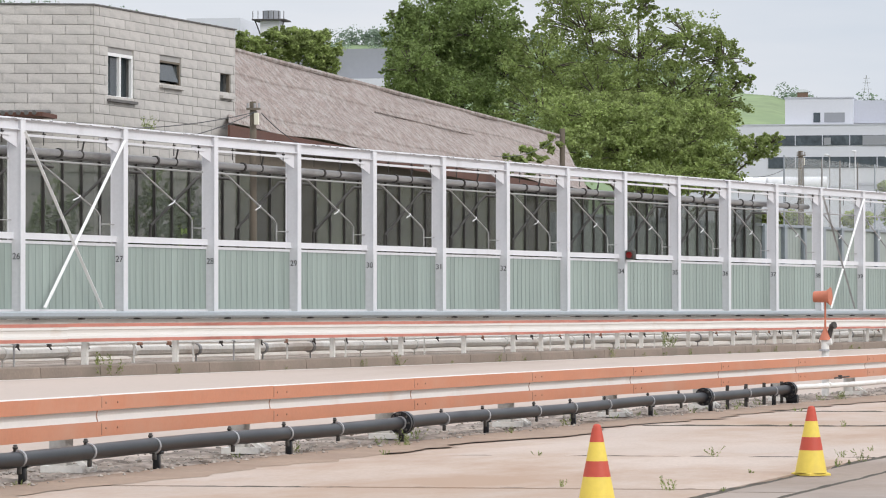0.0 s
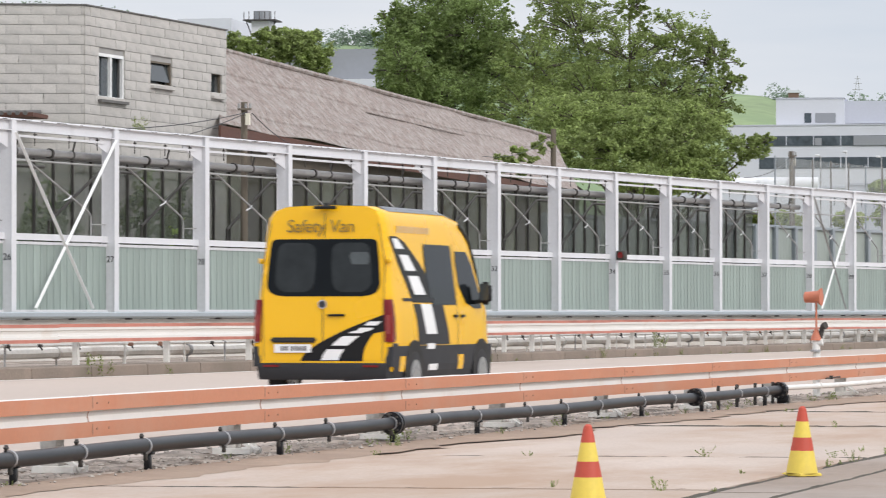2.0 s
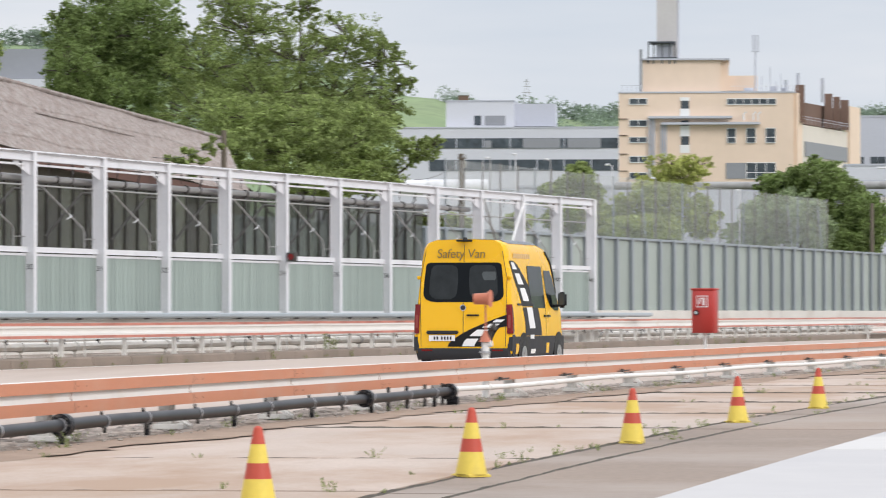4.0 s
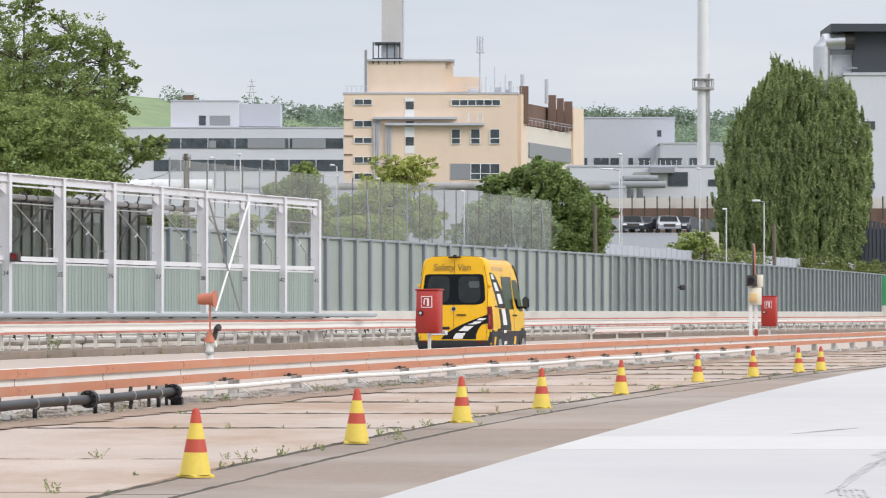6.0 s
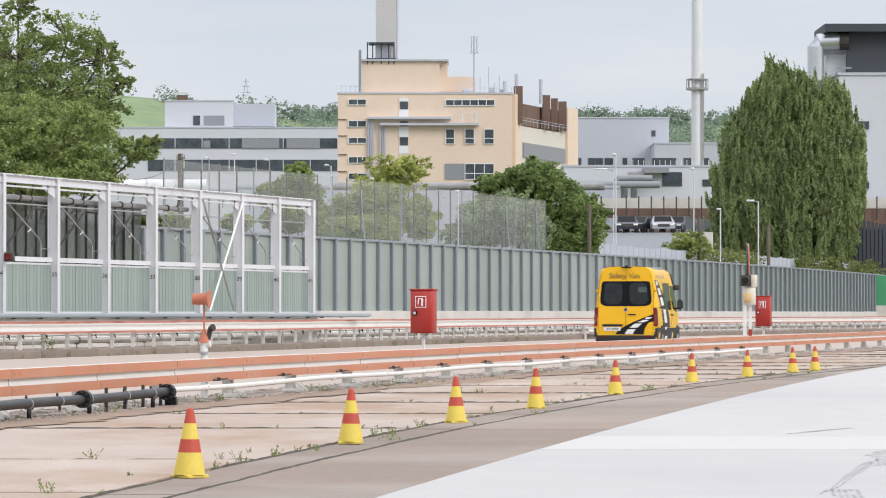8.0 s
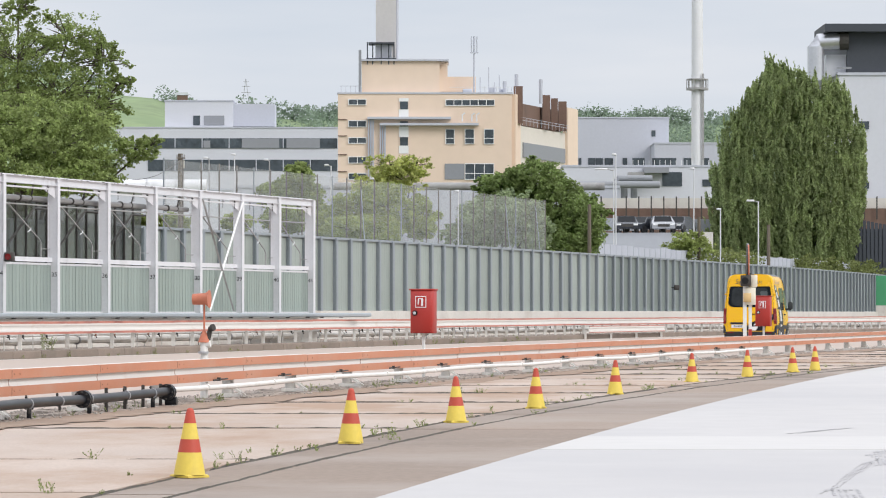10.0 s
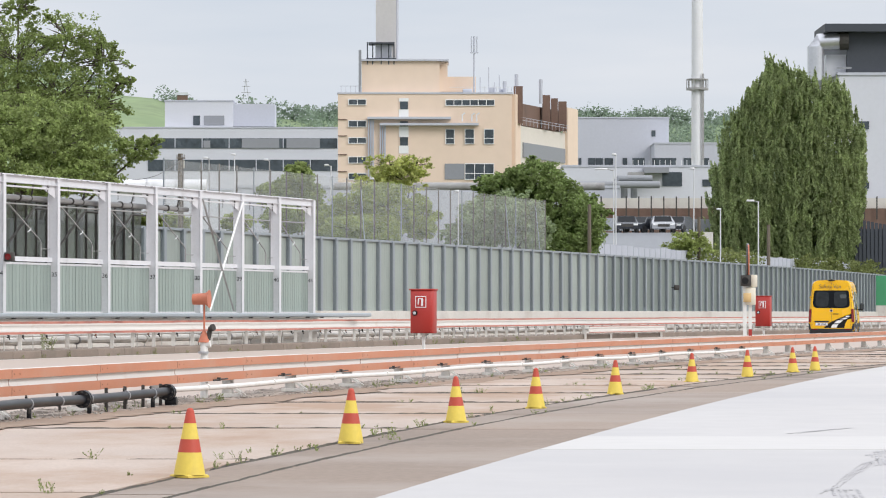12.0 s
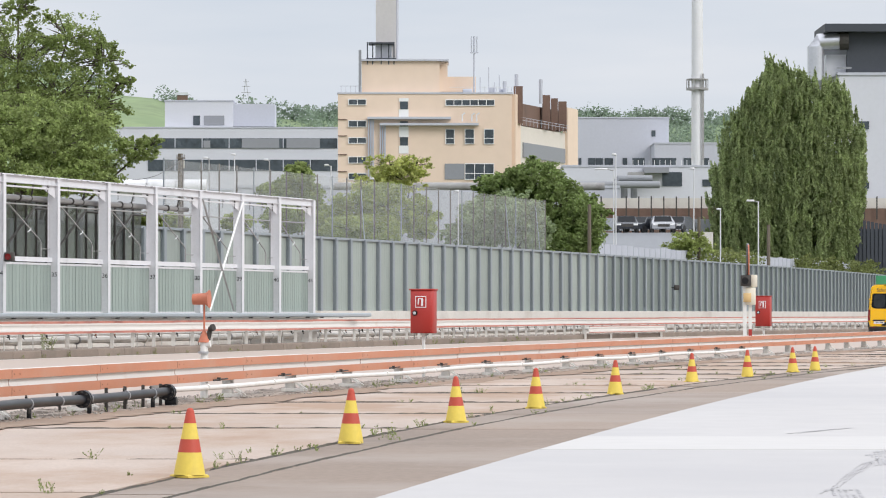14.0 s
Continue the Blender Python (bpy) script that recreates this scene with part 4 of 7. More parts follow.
def build_van():
    van = thing("van", "yellow high-roof safety van with black road stripes", "van")
    # body shell: rings along the length
    zs = [0.34, 0.45, 0.62, 0.95, 1.25, 1.6, 1.9, 2.1, 2.25, 2.35, 2.45, 2.52, 2.58, 2.62, 2.66, 2.68, 2.70]
    s = Shape()
    rows = []
    ys = [0.0, 0.03, 0.08, 0.16, 0.5, 1.5, 2.5, 3.0, 3.4, 3.7, 3.9, 4.05, 4.3, 4.55, 4.75, 4.9, 5.05, 5.15, 5.25, 5.3]
    for y in ys:
        top = van_roof(y)
        k = (top - 0.34) / (HV - 0.34)
        inset = 0.07 * (1 - min(y / 0.16, 1.0)) ** 2
        nose = 0.28 * max(0.0, (y - 4.5) / 0.8) ** 2
        ring = []
        for z in zs:
            zz = 0.34 + (z - 0.34) * k if z > 1.25 or top < 1.7 else z
            if top >= 1.7 and z > 1.25:
                zz = 1.25 + (z - 1.25) * (top - 1.25) / (HV - 1.25)
            w = half_width(z) - inset - nose
            yy = y + (rear_y(zz) if y < 0.4 else rear_y(zz) * max(0, 1 - (y - 0.4)))
            ring.append((max(w, 0.0), yy, zz))
        full = [(x, yy, zz) for x, yy, zz in ring] + [(-x, yy, zz) for x, yy, zz in reversed(ring[:-1])]
        rows.append(full)
    s.grid(rows, True)
    n = len(rows[0])
    s.f += [tuple(range(n)), tuple(len(s.v) - n + n - 1 - k for k in range(n))]
    body = part("body", s, M_yellow, van, "glossy yellow body shell", smooth=True)
    # lower cladding and bumpers
    clad = [(0.325, 0.12, 4.72), (0.50, 0.12, 4.78), (0.62, 0.12, 4.78), (0.76, 0.16, 4.75)]
    part("cladding", side_patch(clad, 0.012, 1, 0.03), M_vangrey, van, "dark grey side cladding")
    part("cladding", side_patch(clad, 0.012, -1, 0.03), M_vangrey, van, "dark grey side cladding")
    bu = Shape()
    prof = [(-0.985, 0.20), (-0.93, -0.035), (-0.75, -0.075), (0.75, -0.075), (0.93, -0.035), (0.985, 0.20)]
    bu.grid([[(x, y + (0.05 if z < 0.36 else 0), z) for x, y in prof] for z in (0.30, 0.37, 0.47, 0.52)])
    bu.grid([[(x, y, 0.52) for x, y in prof], [(x * 0.97, 0.05, 0.54) for x, y in prof]])
    part("bumper", bu, M_vangrey, van, "dark grey rear bumper", smooth=True)
    for sx in (-1, 1):
        part("bumper_corner", side_patch([(0.48, -0.01, 0.30), (0.62, 0.0, 0.30), (0.80, 0.02, 0.24)], 0.016, sx, 0.1), M_vangrey, van)
        part("reflector", Shape().box((sx * 0.72, -0.082, 0.49), (0.22, 0.012, 0.03)), M_red_lamp, van, "red reflector strip")
        # tail lamps wrap round the corners
        lamp = part("tail_lamp", Shape().grid([[(sx * (half_width(z) + o), yy, z) for o, yy in ((-0.10, -0.012 + rear_y(z)), (-0.03, -0.014 + rear_y(z)), (0.012, 0.03), (0.014, 0.05 + 0.11 * k), (-0.10, 0.16))] for z, k in ((0.82, 0.6), (0.86, 0.9), (1.10, 0.85), (1.30, 0.55), (1.40, 0.15))], True), M_red_lamp, van, "tall red tail lamp", smooth=True)
        part("lamp_insert", Shape().box((sx * 0.945, -0.016, 1.06), (0.05, 0.012, 0.26)), M_clear_lamp, lamp)
        part("hinge", bevelled(Shape().box((sx * 0.965, 0.05, 0.77), (0.08, 0.07, 0.07)), "hinge", M_yellow, 0.01, 1), None, van, "yellow door hinge")
        part("hinge", bevelled(Shape().box((sx * 0.925, 0.10, 1.93), (0.07, 0.06, 0.07)), "hinge", M_yellow, 0.01, 1), None, van, "yellow door hinge")
    # rear window band with two lighter panes
    rw = [(1.445, -0.56, 0.56), (1.46, -0.68, 0.68), (1.50, -0.77, 0.77), (1.56, -0.81, 0.81), (1.62, -0.82, 0.82), (1.9, -0.80, 0.80), (2.12, -0.775, 0.775), (2.18, -0.765, 0.765), (2.215, -0.74, 0.74), (2.23, -0.68, 0.68)]
    band = part("rear_window", rear_patch(rw, 0.006), M_vanglass, van, "wide tinted rear window")
    for sx in (-1, 1):
        a = [(1.50, 0.26, 0.56), (1.54, 0.18, 0.64), (1.62, 0.13, 0.70), (1.9, 0.11, 0.69), (2.10, 0.12, 0.66), (2.15, 0.16, 0.63), (2.18, 0.24, 0.56)]
        rr = [(z, min(sx * p, sx * q), max(sx * p, sx * q)) for z, p, q in a]
        part("pane", rear_patch(rr, 0.012, 0.006), M_seatdim, band)
    # paler sheet on the right pane, a painted reflection
    rr = [(1.88, 0.42, 0.64), (1.92, 0.40, 0.66), (2.0, 0.37, 0.66), (2.05, 0.40, 0.64)]
    part("reflection_patch", rear_patch(rr, 0.016, 0.004), M_glass_reflection, band, "pale reflection painted on the rear glass")
    part("gap", rear_patch([(0.56, -0.005, 0.005), (1.5, -0.005, 0.005)], 0.004), M_vangrey, van)
    part("gap", rear_patch([(2.24, -0.005, 0.005), (2.58, -0.005, 0.005)], 0.004), M_vangrey, van)
    for sx in (-1, 1):
        part("gap", rear_patch([(0.56, sx * 0.86 - 0.004, sx * 0.86 + 0.004), (1.9, sx * 0.885 - 0.004, sx * 0.885 + 0.004), (2.45, sx * 0.78 - 0.004, sx * 0.78 + 0.004)], 0.003), M_vangrey, van)
    part("brake_lamp", bevelled(Shape().box((0.0, 0.10, 2.665), (0.32, 0.06, 0.045)), "brake_lamp", M_vanblack, 0.01, 1), None, van, "dark red high brake lamp")
    part("camera_pod", Shape().tube([(0, 0.16, 2.66), (0, 0.16, 2.73)], [0.06, 0.04], 10), M_vanblack, van)
    part("handle", bevelled(Shape().box((0.20, -0.02, 1.185), (0.25, 0.03, 0.032)), "handle", M_vanblack, 0.008, 1), None, van, "black door handle")
    part("plate_lamp_bar", bevelled(Shape().box((-0.42, -0.02, 0.845), (0.66, 0.045, 0.07)), "plate_lamp_bar", M_vangrey, 0.02, 2), None, van, "dark grey bar above the plate")
    pl = part("number_plate", Shape().box((-0.43, -0.014, 0.73), (0.53, 0.018, 0.115)), M_vanwhite, van, "white plate with dark bars")
    for k in range(6):
        part("bar", Shape().box((-0.58 + 0.06 * k + (0.03 if k > 1 else 0), -0.0255, 0.73), (0.035, 0.004, 0.06)), M_vangrey, pl)
    part("badge", Shape().tube([(0, -0.02, 1.335), (0, 0.0, 1.335)], 0.062, 20), M_chrome, van, "round chrome badge")
    part("badge_core", Shape().tube([(0, -0.026, 1.335), (0, -0.01, 1.335)], 0.048, 16), M_vangrey, van)
    tx = part("lettering", text_mesh("Safety Van", 0.25, M_letter, "lettering", 0.10, 0.95), None, van, "dark grey lettering across the rear top")
    tx.matrix_basis = pose(-0.06, 0.078, 2.40, 86, 0, 0)
    for k in range(9):
        part("lettering_bar", Shape().box((half_width(2.34) + 0.006, 0.62 + 0.17 * k, 2.37), (0.012, 0.12, 0.09)), M_amber, van, "tone-on-tone unreadable lettering")
    # road graphic on the back: black sweep with white dashes
    def left_edge(z):
        t = (z - 0.56) / 0.64
        return -0.32 + 1.22 * max(t, 0) ** 1.55
    def right_edge(z):
        t = (z - 0.56) / 0.52
        return 0.58 + 0.32 * max(min(t, 1), 0) ** 2.2 if z < 0.96 else 0.90
    zz = [0.56 + 0.63 * i / 20 for i in range(21)]
    part("decal", rear_patch([(z, min(left_edge(z), 0.895), max(right_edge(z), left_edge(z) + 0.004)) for z in zz], 0.005, 0.005), M_vanblack, van, "black road sweep decal")
    for za, zb, wd in ((0.57, 0.72, 0.25), (0.77, 0.90, 0.24), (0.94, 1.015, 0.20), (1.045, 1.10, 0.18)):
        rows = []
        for i in range(5):
            z = za + (zb - za) * i / 4
            c = left_edge(z) * 0.55 + 0.45 * min(right_edge(z), 0.9) + 0.02
            rows.append((z, c - wd / 2, min(c + wd / 2, 0.9)))
        part("decal_dash", rear_patch(rows, 0.009, 0.004), M_vanwhite, van, "white centre-line dash")
    # flank: road stripe climbing to the front and down again
    for sx in (1, -1):
        part("decal", side_patch([(2.27, 0.20, 0.52), (2.20, 0.22, 0.86), (1.90, 0.46, 1.48), (1.60, 0.78, 2.0), (1.40, 0.96, 2.3), (1.36, 1.0, 2.36)], 0.005, sx), M_vanblack, van, "black road stripe on the flank")
        part("decal", side_patch([(1.34, 1.02, 2.40), (1.10, 1.15, 2.55), (0.77, 1.22, 2.7)], 0.005, sx), M_vangrey, van, "dark grey road stripe on the flank")
        for rows in ([(2.24, 0.32, 0.54), (2.10, 0.42, 0.80)], [(2.02, 0.56, 0.95), (1.80, 0.78, 1.26)], [(1.73, 0.88, 1.34), (1.47, 1.10, 1.62)], [(1.34, 1.36, 1.84), (0.92, 1.56, 2.06)], [(0.79, 1.60, 1.95), (0.71, 1.60, 1.95)]):
            part("decal_dash", side_patch(rows, 0.016 if rows[0][0] < 0.8 else 0.009, sx), M_vanwhite, van, "white centre-line dash")
        part("decal_dash", side_patch([(0.50, 1.70, 2.10), (0.41, 1.70, 2.10)], 0.017, sx), M_vanwhite, van)
        part("decal", side_patch([(0.62, 0.36, 0.60), (0.41, 0.34, 0.56)], 0.017, sx), M_yellow, van)
        part("decal", side_patch([(0.62, 3.1, 3.35), (0.41, 3.1, 3.35)], 0.017, sx), M_yellow, van)
        part("slide_rail", side_patch([(1.38, 0.55, 2.0), (1.42, 0.55, 2.0)], 0.012, sx), M_vangrey, van, "grey sliding door rail")
        w1 = part("side_window", side_patch([(1.33, 1.95, 3.05), (1.40, 1.85, 3.05), (1.75, 1.72, 3.02), (2.13, 1.70, 3.0), (2.18, 1.75, 2.96)], 0.008, sx), M_vanglass, van, "tinted sliding door window")
        w2 = part("side_window", side_patch([(1.28, 3.95, 4.30), (1.36, 3.55, 4.32), (1.60, 3.25, 4.18), (1.95, 3.18, 3.95), (2.10, 3.20, 3.75)], 0.008, sx), M_vanglass, van, "tinted cab door window")
        for yy in (2.98, 3.32):
            part("handle", Shape().box((sx * (half_width(1.18) + 0.015), yy, 1.17), (0.04, 0.16, 0.04)), M_vanblack, van, "black door handle")
        for yy in (1.68, 3.10):
            part("gap", side_patch([(0.5, yy - 0.006, yy + 0.006), (2.2, yy - 0.006, yy + 0.006)], 0.003, sx), M_vangrey, van)
        part("roof_trim", Shape().tube([(sx * 0.70, 0.35, 2.63), (sx * 0.70, 3.0, 2.63), (sx * 0.69, 3.65, 2.55)], 0.035, 8), M_vangrey, van, "dark roof edge trim")
        mir = part("mirror", bevelled(Shape().box((sx * 1.13, 4.05, 1.50), (0.18, 0.15, 0.33)), "mirror", M_vanblack, 0.05, 3), None, van, "black door mirror")
        part("mirror_arm", Shape().beam((sx * 0.93, 4.02, 1.36), (sx * 1.12, 4.05, 1.40), 0.08, 0.06), M_vanblack, mir)
        part("mirror_glass", Shape().box((sx * 1.13, 3.965, 1.52), (0.13, 0.008, 0.24)), M_glass, mir)
        for yy in (1.02, 4.27):
            part("wheel_arch", Shape().tube([(sx * 0.80, yy, 0.40), (sx * 1.008, yy, 0.40)], 0.44, 24), M_vanblack, van, "black wheel arch")
    part("windscreen", Shape().grid([[(-0.72, 3.98, 2.40), (0.72, 3.98, 2.40)], [(-0.80, 4.74, 1.50), (0.80, 4.74, 1.50)]]), M_vanglass, van)
    # dark roof skin and header over the windscreen
    skin = [[(sx * w, y, van_roof(y) - d) for sx, w, d in ((-1, 0.80, 0.085), (-1, 0.66, 0.012), (0, 0.0, -0.006), (1, 0.66, 0.012), (1, 0.80, 0.085))] for y in (0.42, 1.2, 2.2, 3.0, 3.35, 3.7, 3.9)]
    part("roof_skin", Shape().grid(skin), M_roofskin, van, "dark grey roof skin", smooth=True)
    for sx in (-1, 1):
        part("screen_pillar", Shape().tube([(sx * 0.852, 3.58, 2.47), (sx * 0.855, 4.05, 2.257), (sx * 0.86, 4.3, 1.95), (sx * 0.855, 4.55, 1.644)], [0.03, 0.035, 0.035, 0.03], 8), M_vanblack, van, "black windscreen pillar trim", smooth=True)
    wheels = []
    tyre = Shape().tube([(-0.11, 0, 0), (-0.10, 0, 0), (0.10, 0, 0), (0.11, 0, 0)], [0.31, 0.345, 0.345, 0.31], 28).mesh("tyre", M_tyre, True)
    rim = Shape().tube([(0.08, 0, 0), (0.118, 0, 0)], 0.225, 24).tube([(-0.08, 0, 0), (-0.118, 0, 0)], 0.225, 24)
    for k in range(6):
        a = k * math.pi / 3
        rim.box((0.12, 0.14 * math.cos(a), 0.14 * math.sin(a)), (0.015, 0.05, 0.05))
        rim.box((-0.12, 0.14 * math.cos(a), 0.14 * math.sin(a)), (0.015, 0.05, 0.05))
    rim = rim.mesh("rim", M_rim)
    for x in (-0.905, 0.905):
        for yy in (1.02, 4.27):
            w = new("wheel")
            w.parent = van
            part("tyre", tyre, None, w)
            part("rim", rim, None, w)
            wheels.append((w, x, yy))
    return van, wheels


# lighter colour that imitates a reflection in the rear window
M_glass_reflection = mat("painted_glass_reflection", (0.07, 0.082, 0.085), 0.15, vary=0.2, scale=3, fine=10, bump=0)
van, wheels = build_van()

# ---------------------------------------------------------------- cones, cabinets, lamps by the track
def cone_ring(z):
    return 0.125 - 0.095 * z / 0.5


def build_cone():
    c = thing("traffic_cone", "red and yellow banded traffic cone on the pavement edge", "traffic cone", "traffic cones")
    part("base", Shape().tube([(0, 0, 0.0), (0, 0, 0.015), (0, 0, 0.024)], [0.15, 0.15, 0.13], 4), M_coneyellow, c)
    for nm, a, b, m in (("lower_band", 0.02, 0.19, M_coneyellow), ("middle_band", 0.19, 0.29, M_conered), ("upper_band", 0.29, 0.41, M_coneyellow), ("tip", 0.41, 0.5, M_conered)):
        part(nm, Shape().tube([(0, 0, a), (0, 0, b)], [cone_ring(a), cone_ring(b)], 22, caps=(nm == "tip")), m, c, smooth=True)
    part("knob", Shape().tube([(0, 0, 0.495), (0, 0, 0.515), (0, 0, 0.525)], [0.03, 0.025, 0.012], 14), M_conered, c, smooth=True)
    return c


spots = [(-2.96, 24.3), (-1.92, 29.13), (-0.88, 36.67), (0.15, 43.63), (1.21, 50.06), (2.63, 58.71), (4.45, 68.69), (5.92, 74.74), (7.32, 80.41), (8.01, 82.77)]
cone = build_cone()
cone.matrix_basis = pose(*spots[0], 0, 0, 0, 20)
for i, (x, y) in enumerate(spots[1:]):
    copy_thing(cone, pose(x, y, 0, 0.6 * math.sin(i * 2.0), 0.5 * math.cos(i), 37 * i))


def cabinet(x, y, h, w, deep, z0, turn):
    c = thing("extinguisher_cabinet", "red metal fire extinguisher cabinet on a thin post", "cabinet", "extinguisher cabinets", at=pose(x, y, 0, 0, 0, turn))
    part("body", bevelled(Shape().box((0, 0, z0 + h / 2), (w, deep, h)), "body", M_cabred, 0.008, 1), None, c)
    part("lid", bevelled(Shape().box((0, 0, z0 + h + 0.012), (w + 0.04, deep + 0.04, 0.03)), "lid", M_cabred, 0.006, 1), None, c)
    d = part("door", bevelled(Shape().box((0, -deep / 2 - 0.008, z0 + h / 2), (w - 0.03, 0.018, h - 0.04)), "door", M_cabred, 0.005, 1), None, c)
    sy = -deep / 2 - 0.02
    sg = part("sign", Shape().box((0.0, sy, z0 + h * 0.73), (0.215, 0.006, 0.215)), M_vanwhite, d, "white-bordered red extinguisher sign")
    part("sign_field", Shape().box((0.0, sy - 0.004, z0 + h * 0.73), (0.185, 0.006, 0.185)), M_cabred, sg)
    pic = Shape().box((0.03, sy - 0.009, z0 + h * 0.73 - 0.01), (0.04, 0.006, 0.13)).box((0.0, sy - 0.009, z0 + h * 0.73 + 0.06), (0.09, 0.006, 0.018)).beam((-0.04, sy - 0.009, z0 + h * 0.73 + 0.05), (-0.05, sy - 0.009, z0 + h * 0.73 - 0.05), 0.006, 0.02)
    part("pictogram", pic, M_vanwhite, sg)
    lk = part("lock", Shape().tube([(-w * 0.27, sy - 0.02, z0 + h * 0.47), (-w * 0.27, sy, z0 + h * 0.47)], 0.05, 18), M_vanblack, d, "round lock with metal centre")
    part("lock_face", Shape().tube([(-w * 0.27, sy - 0.03, z0 + h * 0.47), (-w * 0.27, sy, z0 + h * 0.47)], 0.03, 14), M_chrome, lk)
    part("stand", Shape().box((0.0, 0.0, z0 / 2), (0.05, 0.05, z0)), M_pipewhite, c)


cabinet(-0.36, 71.5, 0.80, 0.42, 0.30, 0.86, -18)
cabinet(9.72, 116.5, 0.90, 0.44, 0.30, 0.83, -18)

horn = thing("warning_lamp", "orange horn-shaped warning lamp on a thin post", "warning lamp")
hx, hy = (-3.41, 54.89, 0.87)[:2]
part("stand", Shape().tube([(hx, hy, 0.0), (hx, hy, 0.82)], 0.055, 14).tube([(hx - 0.03, hy, 0.78), (hx + 0.09, hy - 0.02, 0.80)], 0.05, 12), M_pipewhite, horn, "white pipe stand with elbow", smooth=True)
part("clamp", Shape().tube([(hx - 0.01, hy - 0.03, 0.66), (hx - 0.01, hy - 0.03, 0.69)], 0.075, 14), M_band, horn)
part("boot", Shape().tube([(hx, hy, 0.82), (hx, hy, 0.90), (hx, hy, 0.98)], [0.09, 0.06, 0.025], 14), M_orange, horn, "orange cone-shaped foot", smooth=True)
part("elbow", Shape().tube([(hx + 0.05, hy, 0.84), (hx + 0.08, hy, 0.98), (hx + 0.09, hy - 0.03, 1.02), (hx + 0.12, hy - 0.06, 1.03)], 0.035, 12).tube([(hx + 0.11, hy - 0.05, 1.028), (hx + 0.14, hy - 0.07, 1.035)], 0.05, 14), M_dark, horn, "dark hose elbow", smooth=True)
part("post", Shape().tube([(hx, hy, 0.95), (hx, hy, 1.40)], 0.014, 8), M_orange, horn)
part("horn", Shape().tube([(hx - 0.165, hy + 0.02, 1.435), (hx - 0.16, hy + 0.02, 1.435), (hx + 0.02, hy - 0.02, 1.44), (hx + 0.075, hy - 0.03, 1.44)], [0.055, 0.078, 0.085, 0.13], 20), M_orange, horn, "faded orange flared shade", smooth=True)

sig = thing("traffic_signal", "white signal post with dark lamp box and round sign", "traffic signal")
sx0, sy0 = (8.83, 111.65, 0.48)[:2]
part("post", Shape().box((sx0 - 0.06, sy0, 1.05), (0.10, 0.10, 2.1)).box((sx0 + 0.10, sy0 + 0.05, 1.0), (0.09, 0.09, 2.0)), M_pipewhite, sig, "twin white posts")
part("red_band", Shape().box((sx0 + 0.10, sy0 + 0.048, 0.62), (0.096, 0.096, 0.28)), M_cabred, sig)
part("lamp_box", bevelled(Shape().box((sx0 - 0.04, sy0 - 0.12, 2.17), (0.30, 0.22, 0.32)), "lamp_box", M_dark, 0.02, 1), None, sig, "dark lamp box with hood")
part("lens", Shape().tube([(sx0 - 0.07, sy0 - 0.24, 2.17), (sx0 - 0.07, sy0 - 0.26, 2.17)], 0.10, 18), M_vanblack, sig)
part("control_box", bevelled(Shape().box((sx0 + 0.20, sy0 + 0.02, 2.16), (0.20, 0.2, 0.36)), "control_box", M_cream, 0.01, 1), None, sig, "cream control box")
part("control_box", bevelled(Shape().box((sx0 + 0.10, sy0 + 0.0, 1.72), (0.30, 0.2, 0.5)), "control_box", M_cream, 0.01, 1), None, sig, "cream control box")
part("control_box", bevelled(Shape().box((sx0 + 0.0, sy0 - 0.12, 1.68), (0.22, 0.14, 0.26)), "control_box", M_amber, 0.01, 1), None, sig, "amber control box")
disc = Shape()
for a, m in ((0.0, None),):
    disc.tube([(sx0 + 0.03, sy0, 2.76), (sx0 + 0.07, sy0 - 0.004, 2.76)], 0.46, 28)
disc_ob = part("round_sign", disc, M_orange, sig, "edge-on round sign with orange back")
part("sign_edge", Shape().tube([(sx0 - 0.01, sy0 + 0.002, 2.76), (sx0 + 0.028, sy0 + 0.0, 2.76)], 0.47, 28), M_dark, sig)
part("sign_post", Shape().box((sx0 + 0.03, sy0 + 0.06, 2.6), (0.05, 0.05, 1.3)), M_steel, sig)


